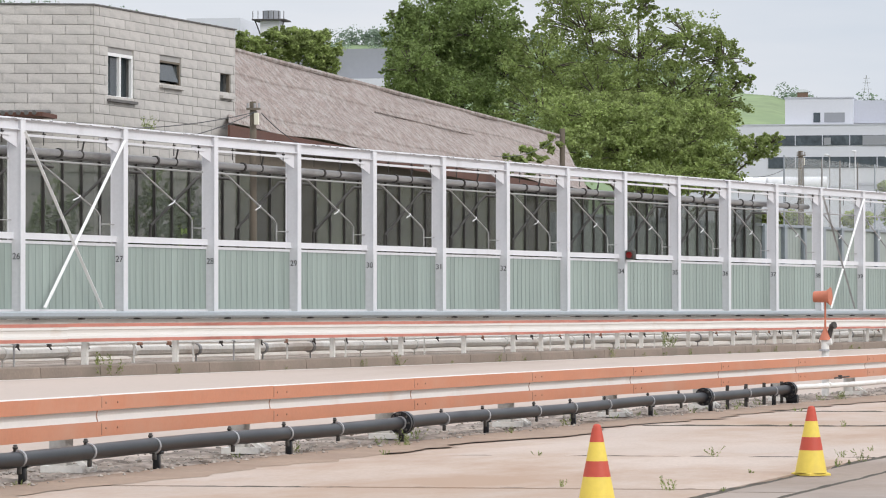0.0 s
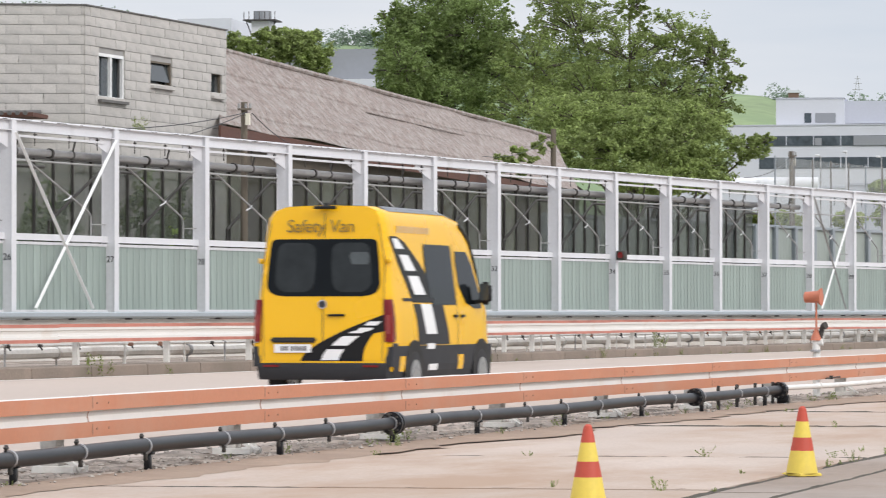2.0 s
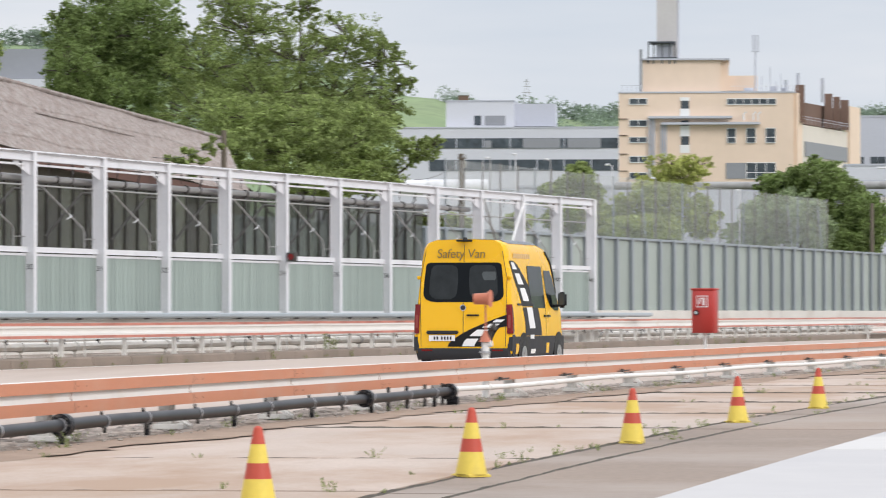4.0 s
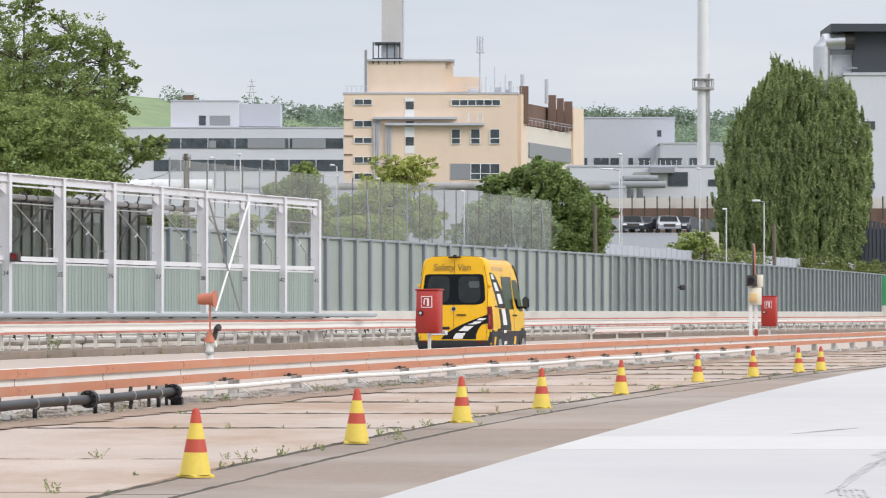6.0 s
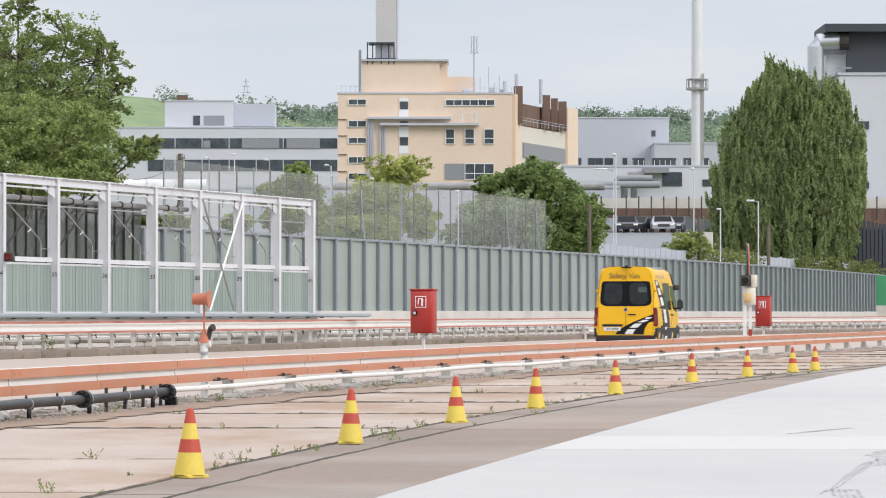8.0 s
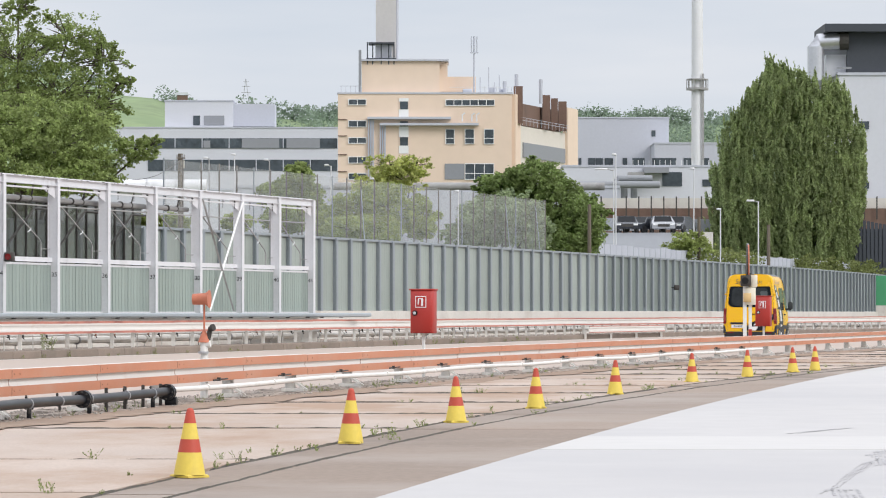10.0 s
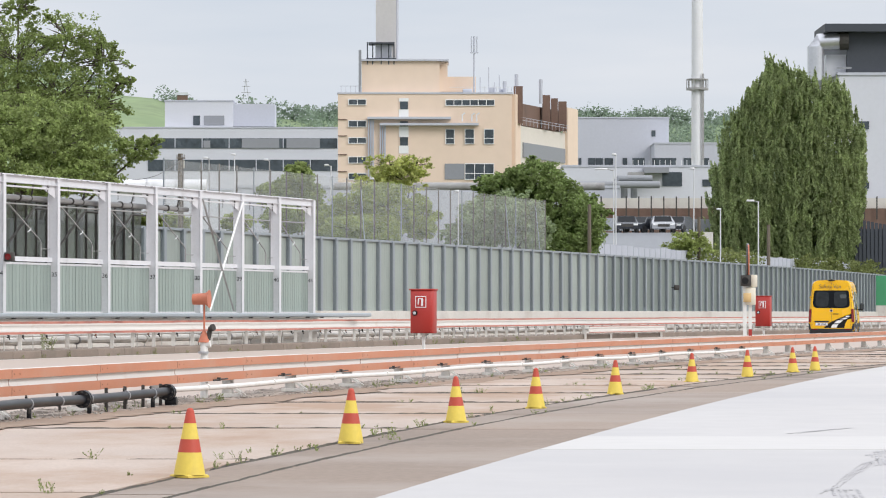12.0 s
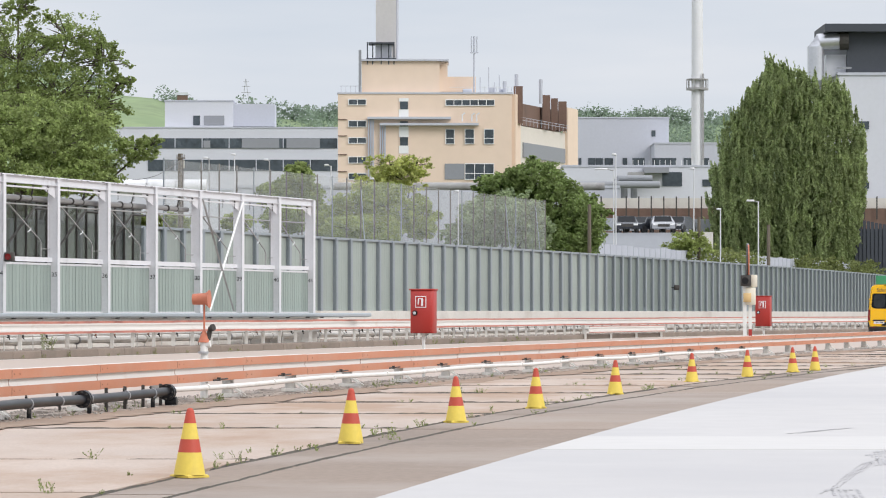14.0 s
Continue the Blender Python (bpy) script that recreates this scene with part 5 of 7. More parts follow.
# ---------------------------------------------------------------- buildings
def block_house():
    h = thing("block_house", "two-storey house of bare grey concrete blocks", "house")
    a, b, c = Vector((-27.6, 93.0, 0)), Vector((-24.19, 93.94, 8.95)), Vector((-22.55, 103.06, 8.96))
    b.z = c.z = 0
    top = 8.93
    for p, q, nm in ((a, b, "wall"), (b, c, "wall")):
        d = (q - p).normalized()
        nrm = Vector((d.y, -d.x, 0))
        L = (q - p).length
        m = Matrix(((d.x, nrm.x, 0, p.x), (d.y, nrm.y, 0, p.y), (0, 0, 1, 0), (0, 0, 0, 1)))
        holes = []
        if q is c:
            holes = [(0.09 * L, 0.265 * L, 6.63, 7.80), (0.445 * L, 0.595 * L, 7.16, 7.80), (0.885 * L, 0.965 * L, 7.10, 7.73)]
        # backing in strips round the openings
        core = Shape()
        xs = sorted({0.0, L} | {v for hh in holes for v in hh[:2]})
        zs = sorted({0.0, top} | {v for hh in holes for v in hh[2:]})
        for x0, x1 in zip(xs[:-1], xs[1:]):
            for z0, z1 in zip(zs[:-1], zs[1:]):
                if not any(x0 >= g[0] - 1e-6 and x1 <= g[1] + 1e-6 and z0 >= g[2] - 1e-6 and z1 <= g[3] + 1e-6 for g in holes):
                    core.box(((x0 + x1) / 2, -0.14, (z0 + z1) / 2), (x1 - x0, 0.24, z1 - z0), m=m)
        wl = part(nm, core, M_mortar, h)
        bl, bh = 0.63, 0.2475
        shared = {}
        row, z = 0, top - bh * 24
        while z < top - 0.05:
            x = -bl * (0.5 if row % 2 else 0.0)
            while x < L:
                x0, x1 = max(x, 0.0), min(x + bl, L)
                spans = [(x0, x1)]
                for g in holes:
                    if z + bh * 0.6 > g[2] and z + bh * 0.4 < g[3]:
                        out = []
                        for s0, s1 in spans:
                            if s1 <= g[0] or s0 >= g[1]:
                                out.append((s0, s1))
                            else:
                                if s0 < g[0]:
                                    out.append((s0, g[0]))
                                if s1 > g[1]:
                                    out.append((g[1], s1))
                        spans = out
                for s0, s1 in spans:
                    if s1 - s0 > 0.06 and z > 4.6:
                        key = round(s1 - s0, 2)
                        if key not in shared:
                            shared[key] = Shape().box((0, 0, 0), (s1 - s0 - 0.012, 0.05, bh - 0.011)).mesh("block", M_block)
                        o = part("block", shared[key], None, wl)
                        o.matrix_basis = m @ pose((s0 + s1) / 2, 0.0 + rnd.uniform(-0.006, 0.006), z + bh / 2)
                x += bl
            z += bh
            row += 1
        low = Shape().box((L / 2, 0.0, 2.3), (L, 0.05, 4.6), m=m)
        part("render_coat", low, M_block, wl)
        part("coping", Shape().box((L / 2, -0.02, top + 0.018), (L + 0.06, 0.16, 0.035), m=m), M_coping, wl, "dark weathered coping")
        for gi, g in enumerate(holes):
            w = part("window", Shape().box(((g[0] + g[1]) / 2, -0.2, (g[2] + g[3]) / 2), (g[1] - g[0], 0.02, g[3] - g[2]), m=m), M_glass, h, "dark window")
            fm = M_frame if gi == 0 else M_timber
            t = 0.08 if gi == 0 else 0.05
            fr = Shape()
            fr.box((g[0] + t / 2, -0.05, (g[2] + g[3]) / 2), (t, 0.08, g[3] - g[2]), m=m).box((g[1] - t / 2, -0.05, (g[2] + g[3]) / 2), (t, 0.08, g[3] - g[2]), m=m)
            fr.box(((g[0] + g[1]) / 2, -0.05, g[3] - t / 2), (g[1] - g[0] - 2 * t, 0.08, t), m=m).box(((g[0] + g[1]) / 2, -0.05, g[2] + t / 2), (g[1] - g[0] - 2 * t, 0.08, t), m=m)
            if gi == 0:
                fr.box((g[0] + 0.5 * (g[1] - g[0]), -0.04, (g[2] + g[3]) / 2), (0.09, 0.08, g[3] - g[2] - 2 * t), m=m)
            else:
                e = (g[1] - g[0]) * 0.3
                if gi == 1:
                    part("sash", Shape().grid([[m @ Vector((g[0] + 0.06, -0.1, g[3] - 0.06)), m @ Vector((g[1] - 0.06, -0.1, g[3] - 0.06))], [m @ Vector((g[0] + 0.06, -0.02, g[2] + 0.12)), m @ Vector((g[1] - 0.06, -0.02, g[2] + 0.12))]]), M_glass, w, "tilted glass sash")
            part("frame", fr, fm, w)
            part("sill", Shape().box(((g[0] + g[1]) / 2, 0.05, g[2] - 0.05), (g[1] - g[0] + 0.1, 0.16, 0.07), m=m), M_block if gi else M_coping, w)
    part("roof", Shape().poly([(a.x, a.y + 0.1, top - 0.05), (b.x, b.y + 0.1, top - 0.05), (c.x, c.y, top - 0.05), (c.x - 5, c.y + 2, top - 0.05), (a.x - 1, a.y + 10, top - 0.05)]), M_coping, h)
    # small tiled canopy on the front
    cn = part("canopy", Shape().box((a.x + 1.1, a.y - 0.6, 6.08), (3.2, 1.4, 0.10)), M_fascia, h, "brown corrugated canopy")
    for i in range(15):
        part("sheet_rib", Shape().tube([(a.x - 0.3 + 0.2 * i, a.y - 1.34, 6.12), (a.x - 0.3 + 0.2 * i, a.y + 0.05, 6.20)], 0.06, 8), M_coping, cn)


block_house()


def barn():
    b = thing("barn", "long shed with lichen-covered corrugated roof", "shed")
    r1, r2, e1 = Vector((-24.65, 111.30, 8.98)), Vector((-22.39, 170.54, 8.61)), Vector((-22.38, 101.56, 6.30))
    r2.z = r1.z
    e2 = e1 + (r2 - r1) * 1.02
    n = 620
    rows = []
    for i in range(n + 1):
        t = i / n
        p, q = r1.lerp(r2, t), e1.lerp(e2, t)
        lift = 0.022 * (i % 2) + 0.02 * math.sin(i * 0.071)
        rows.append([p.lerp(q, s) + Vector((0, 0, lift + 0.03 * math.sin(s * 9 + i * 0.04) + 0.05 * ((s * 6.01) % 1.0))) for s in (0, 0.16, 0.165, 0.33, 0.335, 0.5, 0.505, 0.66, 0.665, 0.83, 0.835, 1.0)])
    part("roof", Shape().grid(rows), M_roof, b, "grey-brown corrugated sheets with lichen")
    part("ridge", Shape().tube([r1 + Vector((0, 0, 0.04)), r2 + Vector((0, 0, 0.04))], 0.09, 8), M_roof, b)
    part("lap", Shape().beam(r1.lerp(r2, 0.33).lerp(e1.lerp(e2, 0.33), 0.42) + Vector((0, 0, 0.06)), r1.lerp(r2, 0.62).lerp(e1.lerp(e2, 0.62), 0.42) + Vector((0, 0, 0.04)), 0.05, 0.03), M_roof, b)
    part("fascia", Shape().beam(e1 - Vector((0, 0, 0.22)), e2 - Vector((0, 0, 0.22)), 0.06, 0.36), M_fascia, b)
    w1, w2 = e1 + Vector((-0.5, 0.1, 0)), e2 + Vector((-0.5, 0.1, 0))
    part("wall", Shape().beam(Vector((w1.x, w1.y, e1.z / 2 - 0.1)), Vector((w2.x, w2.y, e1.z / 2 - 0.1)), 0.2, e1.z - 0.3), M_timber, b, "greenish timber wall")
    back = [r1 + (r1 - e1) * 1.0, r2 + (r2 - e2) * 1.0]
    back[0].z = back[1].z = e1.z
    part("roof", Shape().poly([r1, r2, back[1], back[0]]), M_roof, b)
    part("gable", Shape().poly([r2, e2, Vector((e2.x, e2.y, 0)), Vector((back[1].x, back[1].y, 0)), back[1]]), M_timber, b)


barn()


def pole(p, top, r, mt, name, label, category, bits=None):
    t = thing(name, label, category, category + "s")
    part("shaft", Shape().tube([(p[0], p[1], 0), (p[0], p[1], top)], [r, r * 0.8], 10), mt, t, smooth=True)
    if bits:
        bits(t)
    return t


def insulators(p, top):
    def f(t):
        part("crossarm", Shape().beam((p[0] - 0.14, p[1] - 0.1, top - 0.18), (p[0] + 0.2, p[1] - 0.1, top - 0.18), 0.05, 0.05), M_timber, t)
        part("fuse_box", Shape().box((p[0] + 0.12, p[1] - 0.16, top - 0.42), (0.10, 0.12, 0.28)), M_cream, t)
        for k in (-0.11, 0.06, 0.17):
            part("insulator", Shape().tube([(p[0] + k, p[1] - 0.1, top - 0.16), (p[0] + k, p[1] - 0.1, top - 0.04)], 0.028, 8), M_pipegrey, t)
    return f


def wire(a, b, sag, name="cable"):
    a, b = Vector(a), Vector(b)
    pts = [a.lerp(b, i / 12) - Vector((0, 0, sag * 4 * (i / 12) * (1 - i / 12))) for i in range(13)]
    return tagged(part(name, Shape().tube(pts, 0.011, 5), M_wire), "thin black overhead cable", "cable", "cables")


pa = (-19.23, 89.97, 6.24)
pole(pa, pa[2], 0.10, M_timber, "utility_pole", "grey timber pole with insulators and cables", "utility pole", insulators(pa, pa[2]))
pb = (-19.46, 148.73, 8.33)
pole(pb, pb[2], 0.13, M_timber, "utility_pole", "grey timber pole before the trees", "utility pole")
pc = (-10.24, 149.65, 7.43)
pole(pc, pc[2], 0.12, M_timber, "utility_pole", "grey timber pole with a fuse box", "utility pole", insulators(pc, pc[2]))
wire((-19.14, 89.99, 6.00), (-20.47, 81.47, 5.21), 0.1)
wire((-19.14, 89.99, 6.00), (-19.88, 85.73, 5.21), 0.05)
wire((-19.04, 90.01, 5.97), (-18.53, 97.25, 5.34), 0.3)
wire((-19.53, 148.72, 8.06), (-18.50, 123.62, 6.27), 0.3)
wire((-10.28, 149.65, 7.15), (-10.47, 129.58, 5.73), 0.2)


def facade(name, label, lo, hi, y, deep, material, windows=(), category="building"):
    """A building with its front in the plane y; windows are (x0, x1, z0, z1, kind)."""
    b = thing(name, label, category, "works buildings")
    (x0, z0), (x1, z1) = lo, hi
    part("wall", Shape().box(((x0 + x1) / 2, y + deep / 2, (z0 + z1) / 2), (x1 - x0, deep, z1 - z0)), material, b)
    part("parapet", Shape().box(((x0 + x1) / 2, y + deep / 2, z1 + 0.15), (x1 - x0 + 0.3, deep + 0.3, 0.3)), M_mid_wall, b)
    for wx0, wx1, wz0, wz1, kind in windows:
        add_window(b, wx0, wx1, wz0, wz1, y, kind)
    return b


def add_window(b, x0, x1, z0, z1, y, kind="glass"):
    w = part("window", Shape().box(((x0 + x1) / 2, y + 0.02, (z0 + z1) / 2), (x1 - x0, 0.3, z1 - z0)), M_farglass if kind != "blind" else M_blind, b)
    if kind == "strip":
        n = max(2, int((x1 - x0) / 6))
        for k in range(1, n):
            part("mullion", Shape().box((x0 + (x1 - x0) * k / n, y - 0.15, (z0 + z1) / 2), (0.22, 0.1, z1 - z0)), M_mid_wall, w)
    elif kind == "frame":
        t = 0.13
        f = Shape().box((x0, y - 0.16, (z0 + z1) / 2), (t, 0.14, z1 - z0 + t)).box((x1, y - 0.16, (z0 + z1) / 2), (t, 0.14, z1 - z0 + t))
        f.box(((x0 + x1) / 2, y - 0.16, z0), (x1 - x0 - t, 0.14, t)).box(((x0 + x1) / 2, y - 0.16, z1), (x1 - x0 - t, 0.14, t))
        n = max(1, int((x1 - x0) / 1.5))
        if z1 - z0 > 2.0:
            f.box(((x0 + x1) / 2, y - 0.16, z0 + 0.38 * (z1 - z0)), (x1 - x0 - t, 0.14, t))
        for k in range(1, n):
            f.box((x0 + (x1 - x0) * k / n, y - 0.16, (z0 + z1) / 2), (t, 0.14, z1 - z0 - t))
        part("frame", f, M_frame, w)
    return w


def px_windows(rows, y):
    return [(a[0] * y / a[1], b[0] * y / b[1], 1.25 + (b[2] - 1.25) * y / b[1], 1.25 + (a[2] - 1.25) * y / a[1], k) for a, b, k in rows]




# beige works building with chimney
YB = 720.0
beige = facade("works_building", "beige rendered works building with rows of windows", (-19.7, 0.0), (12.9, 42.2), YB, 40.0, M_beige, px_windows([
    ((-17.70, 719.78, 41.18), (-14.42, 719.86, 40.13), "frame"), ((-17.70, 719.78, 37.15), (-14.41, 719.86, 35.99), "frame"), ((-17.69, 719.78, 33.97), (-14.41, 719.86, 32.92), "frame"),
    ((-17.69, 719.78, 30.37), (-14.41, 719.86, 29.21), "frame"), ((-17.69, 719.78, 27.30), (-14.41, 719.86, 26.14), "frame"),
    ((0.52, 720.00, 41.09), (9.63, 719.94, 40.03), "frame"), ((0.52, 720.00, 35.58), (2.11, 720.00, 32.82), "frame"), ((4.12, 719.99, 35.58), (5.82, 719.98, 32.82), "frame"),
    ((7.73, 719.96, 35.58), (9.53, 719.94, 32.82), "frame"), ((0.31, 720.00, 29.11), (4.02, 719.99, 26.15), "blind"), ((4.13, 719.99, 29.11), (9.53, 719.94, 26.15), "frame"),
    ((-8.06, 719.95, 40.77), (-6.58, 719.97, 39.29), "glass"), ((-8.06, 719.95, 37.06), (-6.58, 719.97, 36.11), "glass"), ((-8.06, 719.95, 34.09), (-6.57, 719.97, 32.50), "glass")], YB))


def slab_on(b, name, p, q, y, deep, material, label=""):
    """A box on a facade between two corners, given as points on it."""
    x0, x1 = p[0] * y / p[1], q[0] * y / q[1]
    z1, z0 = 1.25 + (p[2] - 1.25) * y / p[1], 1.25 + (q[2] - 1.25) * y / q[1]
    return part(name, Shape().box(((x0 + x1) / 2, y + deep / 2, (z0 + z1) / 2), (x1 - x0, abs(deep), z1 - z0)), material, b, label)


for a, b in (((-8.27, 719.95, 41.41), (-6.47, 719.97, 40.77)), ((-8.27, 719.95, 39.28), (-6.47, 719.97, 37.70)), ((-8.27, 719.95, 36.10), (-6.47, 719.97, 34.09)), ((-8.27, 719.95, 32.50), (-6.47, 719.97, 31.02))):
    slab_on(beige, "panel", a, b, YB - 0.12, 0.2, M_frame, "white panel strip")
slab_on(beige, "penthouse", (-15.27, 719.84, 48.50), (-0.65, 720.00, 42.47), YB + 2, 14, M_beige)
slab_on(beige, "penthouse", (-0.65, 720.00, 48.30), (0.84, 720.00, 42.58), YB + 4, 12, M_beige)
slab_on(beige, "penthouse", (0.84, 720.00, 45.44), (6.14, 719.97, 42.58), YB + 6, 10, M_beige)
slab_on(beige, "roof_edge", (-15.48, 719.83, 48.71), (1.05, 720.00, 48.41), YB + 1.4, 15, M_mid_wall)
slab_on(beige, "canopy", (-14.20, 719.86, 37.90), (1.48, 720.00, 37.49), YB - 1.4, 1.4, M_mid_wall, "thin grey pipe bridge")
slab_on(beige, "canopy", (-11.87, 719.90, 36.74), (6.67, 719.97, 36.32), YB - 1.4, 1.4, M_mid_wall, "thin grey pipe bridge")
for a, b in (((-14.10, 719.86, 37.48), (-13.82, 719.87, 25.39)), ((-13.67, 719.87, 37.48), (-13.40, 719.88, 25.39)), ((-13.25, 719.88, 37.48), (-12.98, 719.88, 25.39)), ((-11.87, 719.90, 36.31), (-11.60, 719.91, 25.40)), ((-11.45, 719.91, 36.31), (-11.18, 719.91, 25.40)), ((-11.03, 719.92, 36.31), (-10.75, 719.92, 25.40))):
    slab_on(beige, "downpipe", a, b, YB - 0.5, 0.4, M_mid_wall)
for a, b in (((-19.71, 719.73, 37.47), (-18.01, 719.77, 37.31)), ((-19.71, 719.73, 34.39), (-18.01, 719.77, 34.24)), ((-19.70, 719.73, 30.90), (-18.01, 719.77, 30.74)), ((-19.70, 719.73, 27.72), (-18.01, 719.77, 27.56))):
    slab_on(beige, "ledge", a, b, YB - 0.2, 0.25, M_brown)
# receding side
c0, c1 = Vector((13.0, 721.86, 42.69)), Vector((25.9, 764.52, 42.89))
for nm, s0, s1, z0, z1, mt, out in (("side_wall", 0.0, 1.0, 0.0, 36.5, M_cream_wall, 0.0), ("brown_cladding", 0.02, 0.82, 36.8, 40.9, M_brown, -0.8), ("end_wall", 0.82, 1.0, 0.0, 41.6, M_beige, 0.5), ("corner_wall", -0.02, 0.06, 0.0, 42.2, M_beige, 0.4), ("window_band", 0.12, 0.80, 30.6, 33.4, M_blind, 0.3)):
    p, q = c0.lerp(c1, s0), c0.lerp(c1, s1)
    d = (q - p).normalized()
    n2 = Vector((d.y, -d.x, 0))
    p, q = p + n2 * out, q + n2 * out
    part(nm, Shape().beam(Vector((p.x, p.y, (z0 + z1) / 2)), Vector((q.x, q.y, (z0 + z1) / 2)), 1.0, z1 - z0), mt, beige)
for k, w, top in ((0.05, 1.7, 43.8), (0.50, 1.5, 43.2), (0.635, 1.3, 42.9), (0.77, 1.6, 42.6)):
    p = c0.lerp(c1, k)
    part("duct", Shape().box((p.x + 0.5, p.y - 1.0, (36.8 + top) / 2), (w, 1.6, top - 36.8)), M_brown, beige, "brown roof duct")
for k in range(13):
    p = c0.lerp(c1, 0.05 + 0.06 * k)
    part("railing_post", Shape().box((p.x + 1.3, p.y - 1.6, 37.2), (0.07, 0.07, 1.4)), M_mid_wall, beige)
p, q = c0.lerp(c1, 0.04), c0.lerp(c1, 0.80)
for z in (37.4, 37.9):
    part("railing_bar", Shape().beam((p.x + 1.3, p.y - 1.6, z), (q.x + 1.3, q.y - 1.6, z), 0.07, 0.07), M_mid_wall, beige)
for a, h in (((13.86, 724.87, 43.18), 3.0), ((18.57, 729.76, 42.93), 2.6), ((11.57, 721.91, 42.69), 2.0)):
    part("flue", Shape().tube([(a[0], a[1], a[2] - 2), (a[0], a[1], a[2] + h)], 0.35, 8), M_mid_wall, beige)
q = (5.85, 723.98, 42.81)
part("antenna", Shape().tube([(q[0], q[1], q[2]), (q[0], q[1], q[2] + 10.5)], 0.16, 6).box((q[0] - 0.5, q[1], q[2] + 9), (0.25, 0.25, 3.0)).box((q[0] + 0.5, q[1], q[2] + 9), (0.25, 0.25, 3.0)).box((q[0], q[1], q[2] + 7.4), (1.6, 0.3, 0.2)), M_mid_wall, beige, "grey roof antenna mast")
for i in range(9):
    p, r = (7.85, 721.96, 42.69), (13.59, 721.87, 42.69)
    xx = p[0] + (r[0] - p[0]) * i / 8
    part("railing_post", Shape().box((xx, YB + 0.5, 42.9), (0.08, 0.08, 1.4)), M_mid_wall, beige)
for i in range(5):
    p = (-19.13, 721.75, 42.67)
    part("railing_post", Shape().box((p[0] + i * 0.9, YB + 0.5, 43.0), (0.1, 0.1, 1.5)), M_mid_wall, beige)
for x, h in ((7.0, 3.2), (8.6, 5.0), (9.7, 2.2), (10.6, 3.6)):
    part("aerial", Shape().tube([(x, YB + 2, 42.3), (x, YB + 2, 42.3 + h)], 0.09, 5), M_mid_wall, beige)
for x, w, h in ((4.6, 1.8, 0.9), (9.2, 1.3, 1.2), (11.0, 0.9, 0.8)):
    part("roof_unit", bevelled(Shape().box((x, YB + 3, 42.4 + h / 2), (w, 1.5, h)), "roof_unit", M_mid_wall, 0.08, 1), None, beige)
part("railing_bar", Shape().beam((1.2, YB + 0.5, 43.5), (12.6, YB + 0.5, 43.5), 0.07, 0.07), M_stack_white, beige)
part("railing_bar", Shape().beam((-19.4, YB + 0.5, 43.7), (-15.4, YB + 0.5, 43.7), 0.09, 0.09), M_mid_wall, beige)
part("ladder_cage", Shape().box((-15.6, YB + 0.8, 46.5), (0.5, 0.5, 8.0)), M_blind, beige)
for x in (3.6, 5.4, 6.3):
    part("wall_vent", Shape().tube([(x, YB - 0.7, 37.0), (x, YB - 0.7, 38.2), (x + 0.5, YB - 0.7, 38.6)], 0.14, 6), M_stack_white, beige)
stack = thing("chimney", "square pale concrete chimney with a dark gallery", "chimney", "chimneys")
p, q = (-12.73, 725.89, 52.32), (-8.88, 725.95, 52.33)
part("shaft", Shape().box(((p[0] + q[0]) / 2, 728, 48), (q[0] - p[0], 3.8, 96)), M_stack, stack)
part("edge_pipe", Shape().tube([(q[0] + 0.15, 727, 40), (q[0] + 0.15, 727, 96)], 0.3, 8), M_mid_wall, stack)
g = (-11.63, 723.91, 50.37)
part("gallery_floor", Shape().box((g[0], 724, g[2] - 1.5), (5.6, 5, 0.35)), M_dark_wall, stack)
part("gallery_top", Shape().box((g[0], 724, g[2] + 1.5), (4.8, 5, 0.3)), M_dark_wall, stack)
for k in (-2.6, -1.6, 0.0, 1.4, 2.4):
    part("gallery_post", Shape().box((g[0] + k, 722, g[2] - 0.4), (0.22, 0.22, 4.2)), M_dark_wall, stack)
part("gallery_box", Shape().box((g[0] + 0.4, 724, g[2]), (3.0, 3.0, 2.6)), M_mid_wall, stack)

# white office block far back
YW = 900.0
white = facade("office_building", "white office block with long dark window bands", (-76.5, 0.0), (-24.5, 44.4), YW, 40, M_grey_wall, px_windows([
    ((-68.94, 897.36, 41.90), (-24.76, 899.66, 39.63), "strip"), ((-68.93, 897.36, 36.88), (-24.76, 899.66, 34.34), "strip")], YW))
for a, b in (((-47.09, 898.77, 41.90), (-38.38, 899.18, 39.67)), ((-36.66, 899.25, 41.93), (-28.86, 899.54, 39.69)), ((-56.05, 898.25, 41.41), (-54.47, 898.35, 39.70))):
    slab_on(white, "blind", a, b, YW - 0.3, 0.2, M_blind)
roofbox = facade("office_building", "white plant room on the office roof", (-65.5, 44.0), (-49.5, 50.9), YW + 4, 14, M_grey_wall, px_windows([((-58.43, 898.10, 47.23), (-56.85, 898.20, 44.98), "glass"), ((-55.93, 898.26, 47.23), (-51.18, 898.54, 45.00), "blind")], YW + 4))
slab_on(roofbox, "annex", (-49.75, 903.63, 50.31), (-39.66, 904.13, 45.01), YW + 6, 10, M_mid_wall)
slab_on(white, "annex", (-76.84, 901.73, 44.09), (-69.30, 902.34, 30.83), YW + 3, 20, M_grey_wall)
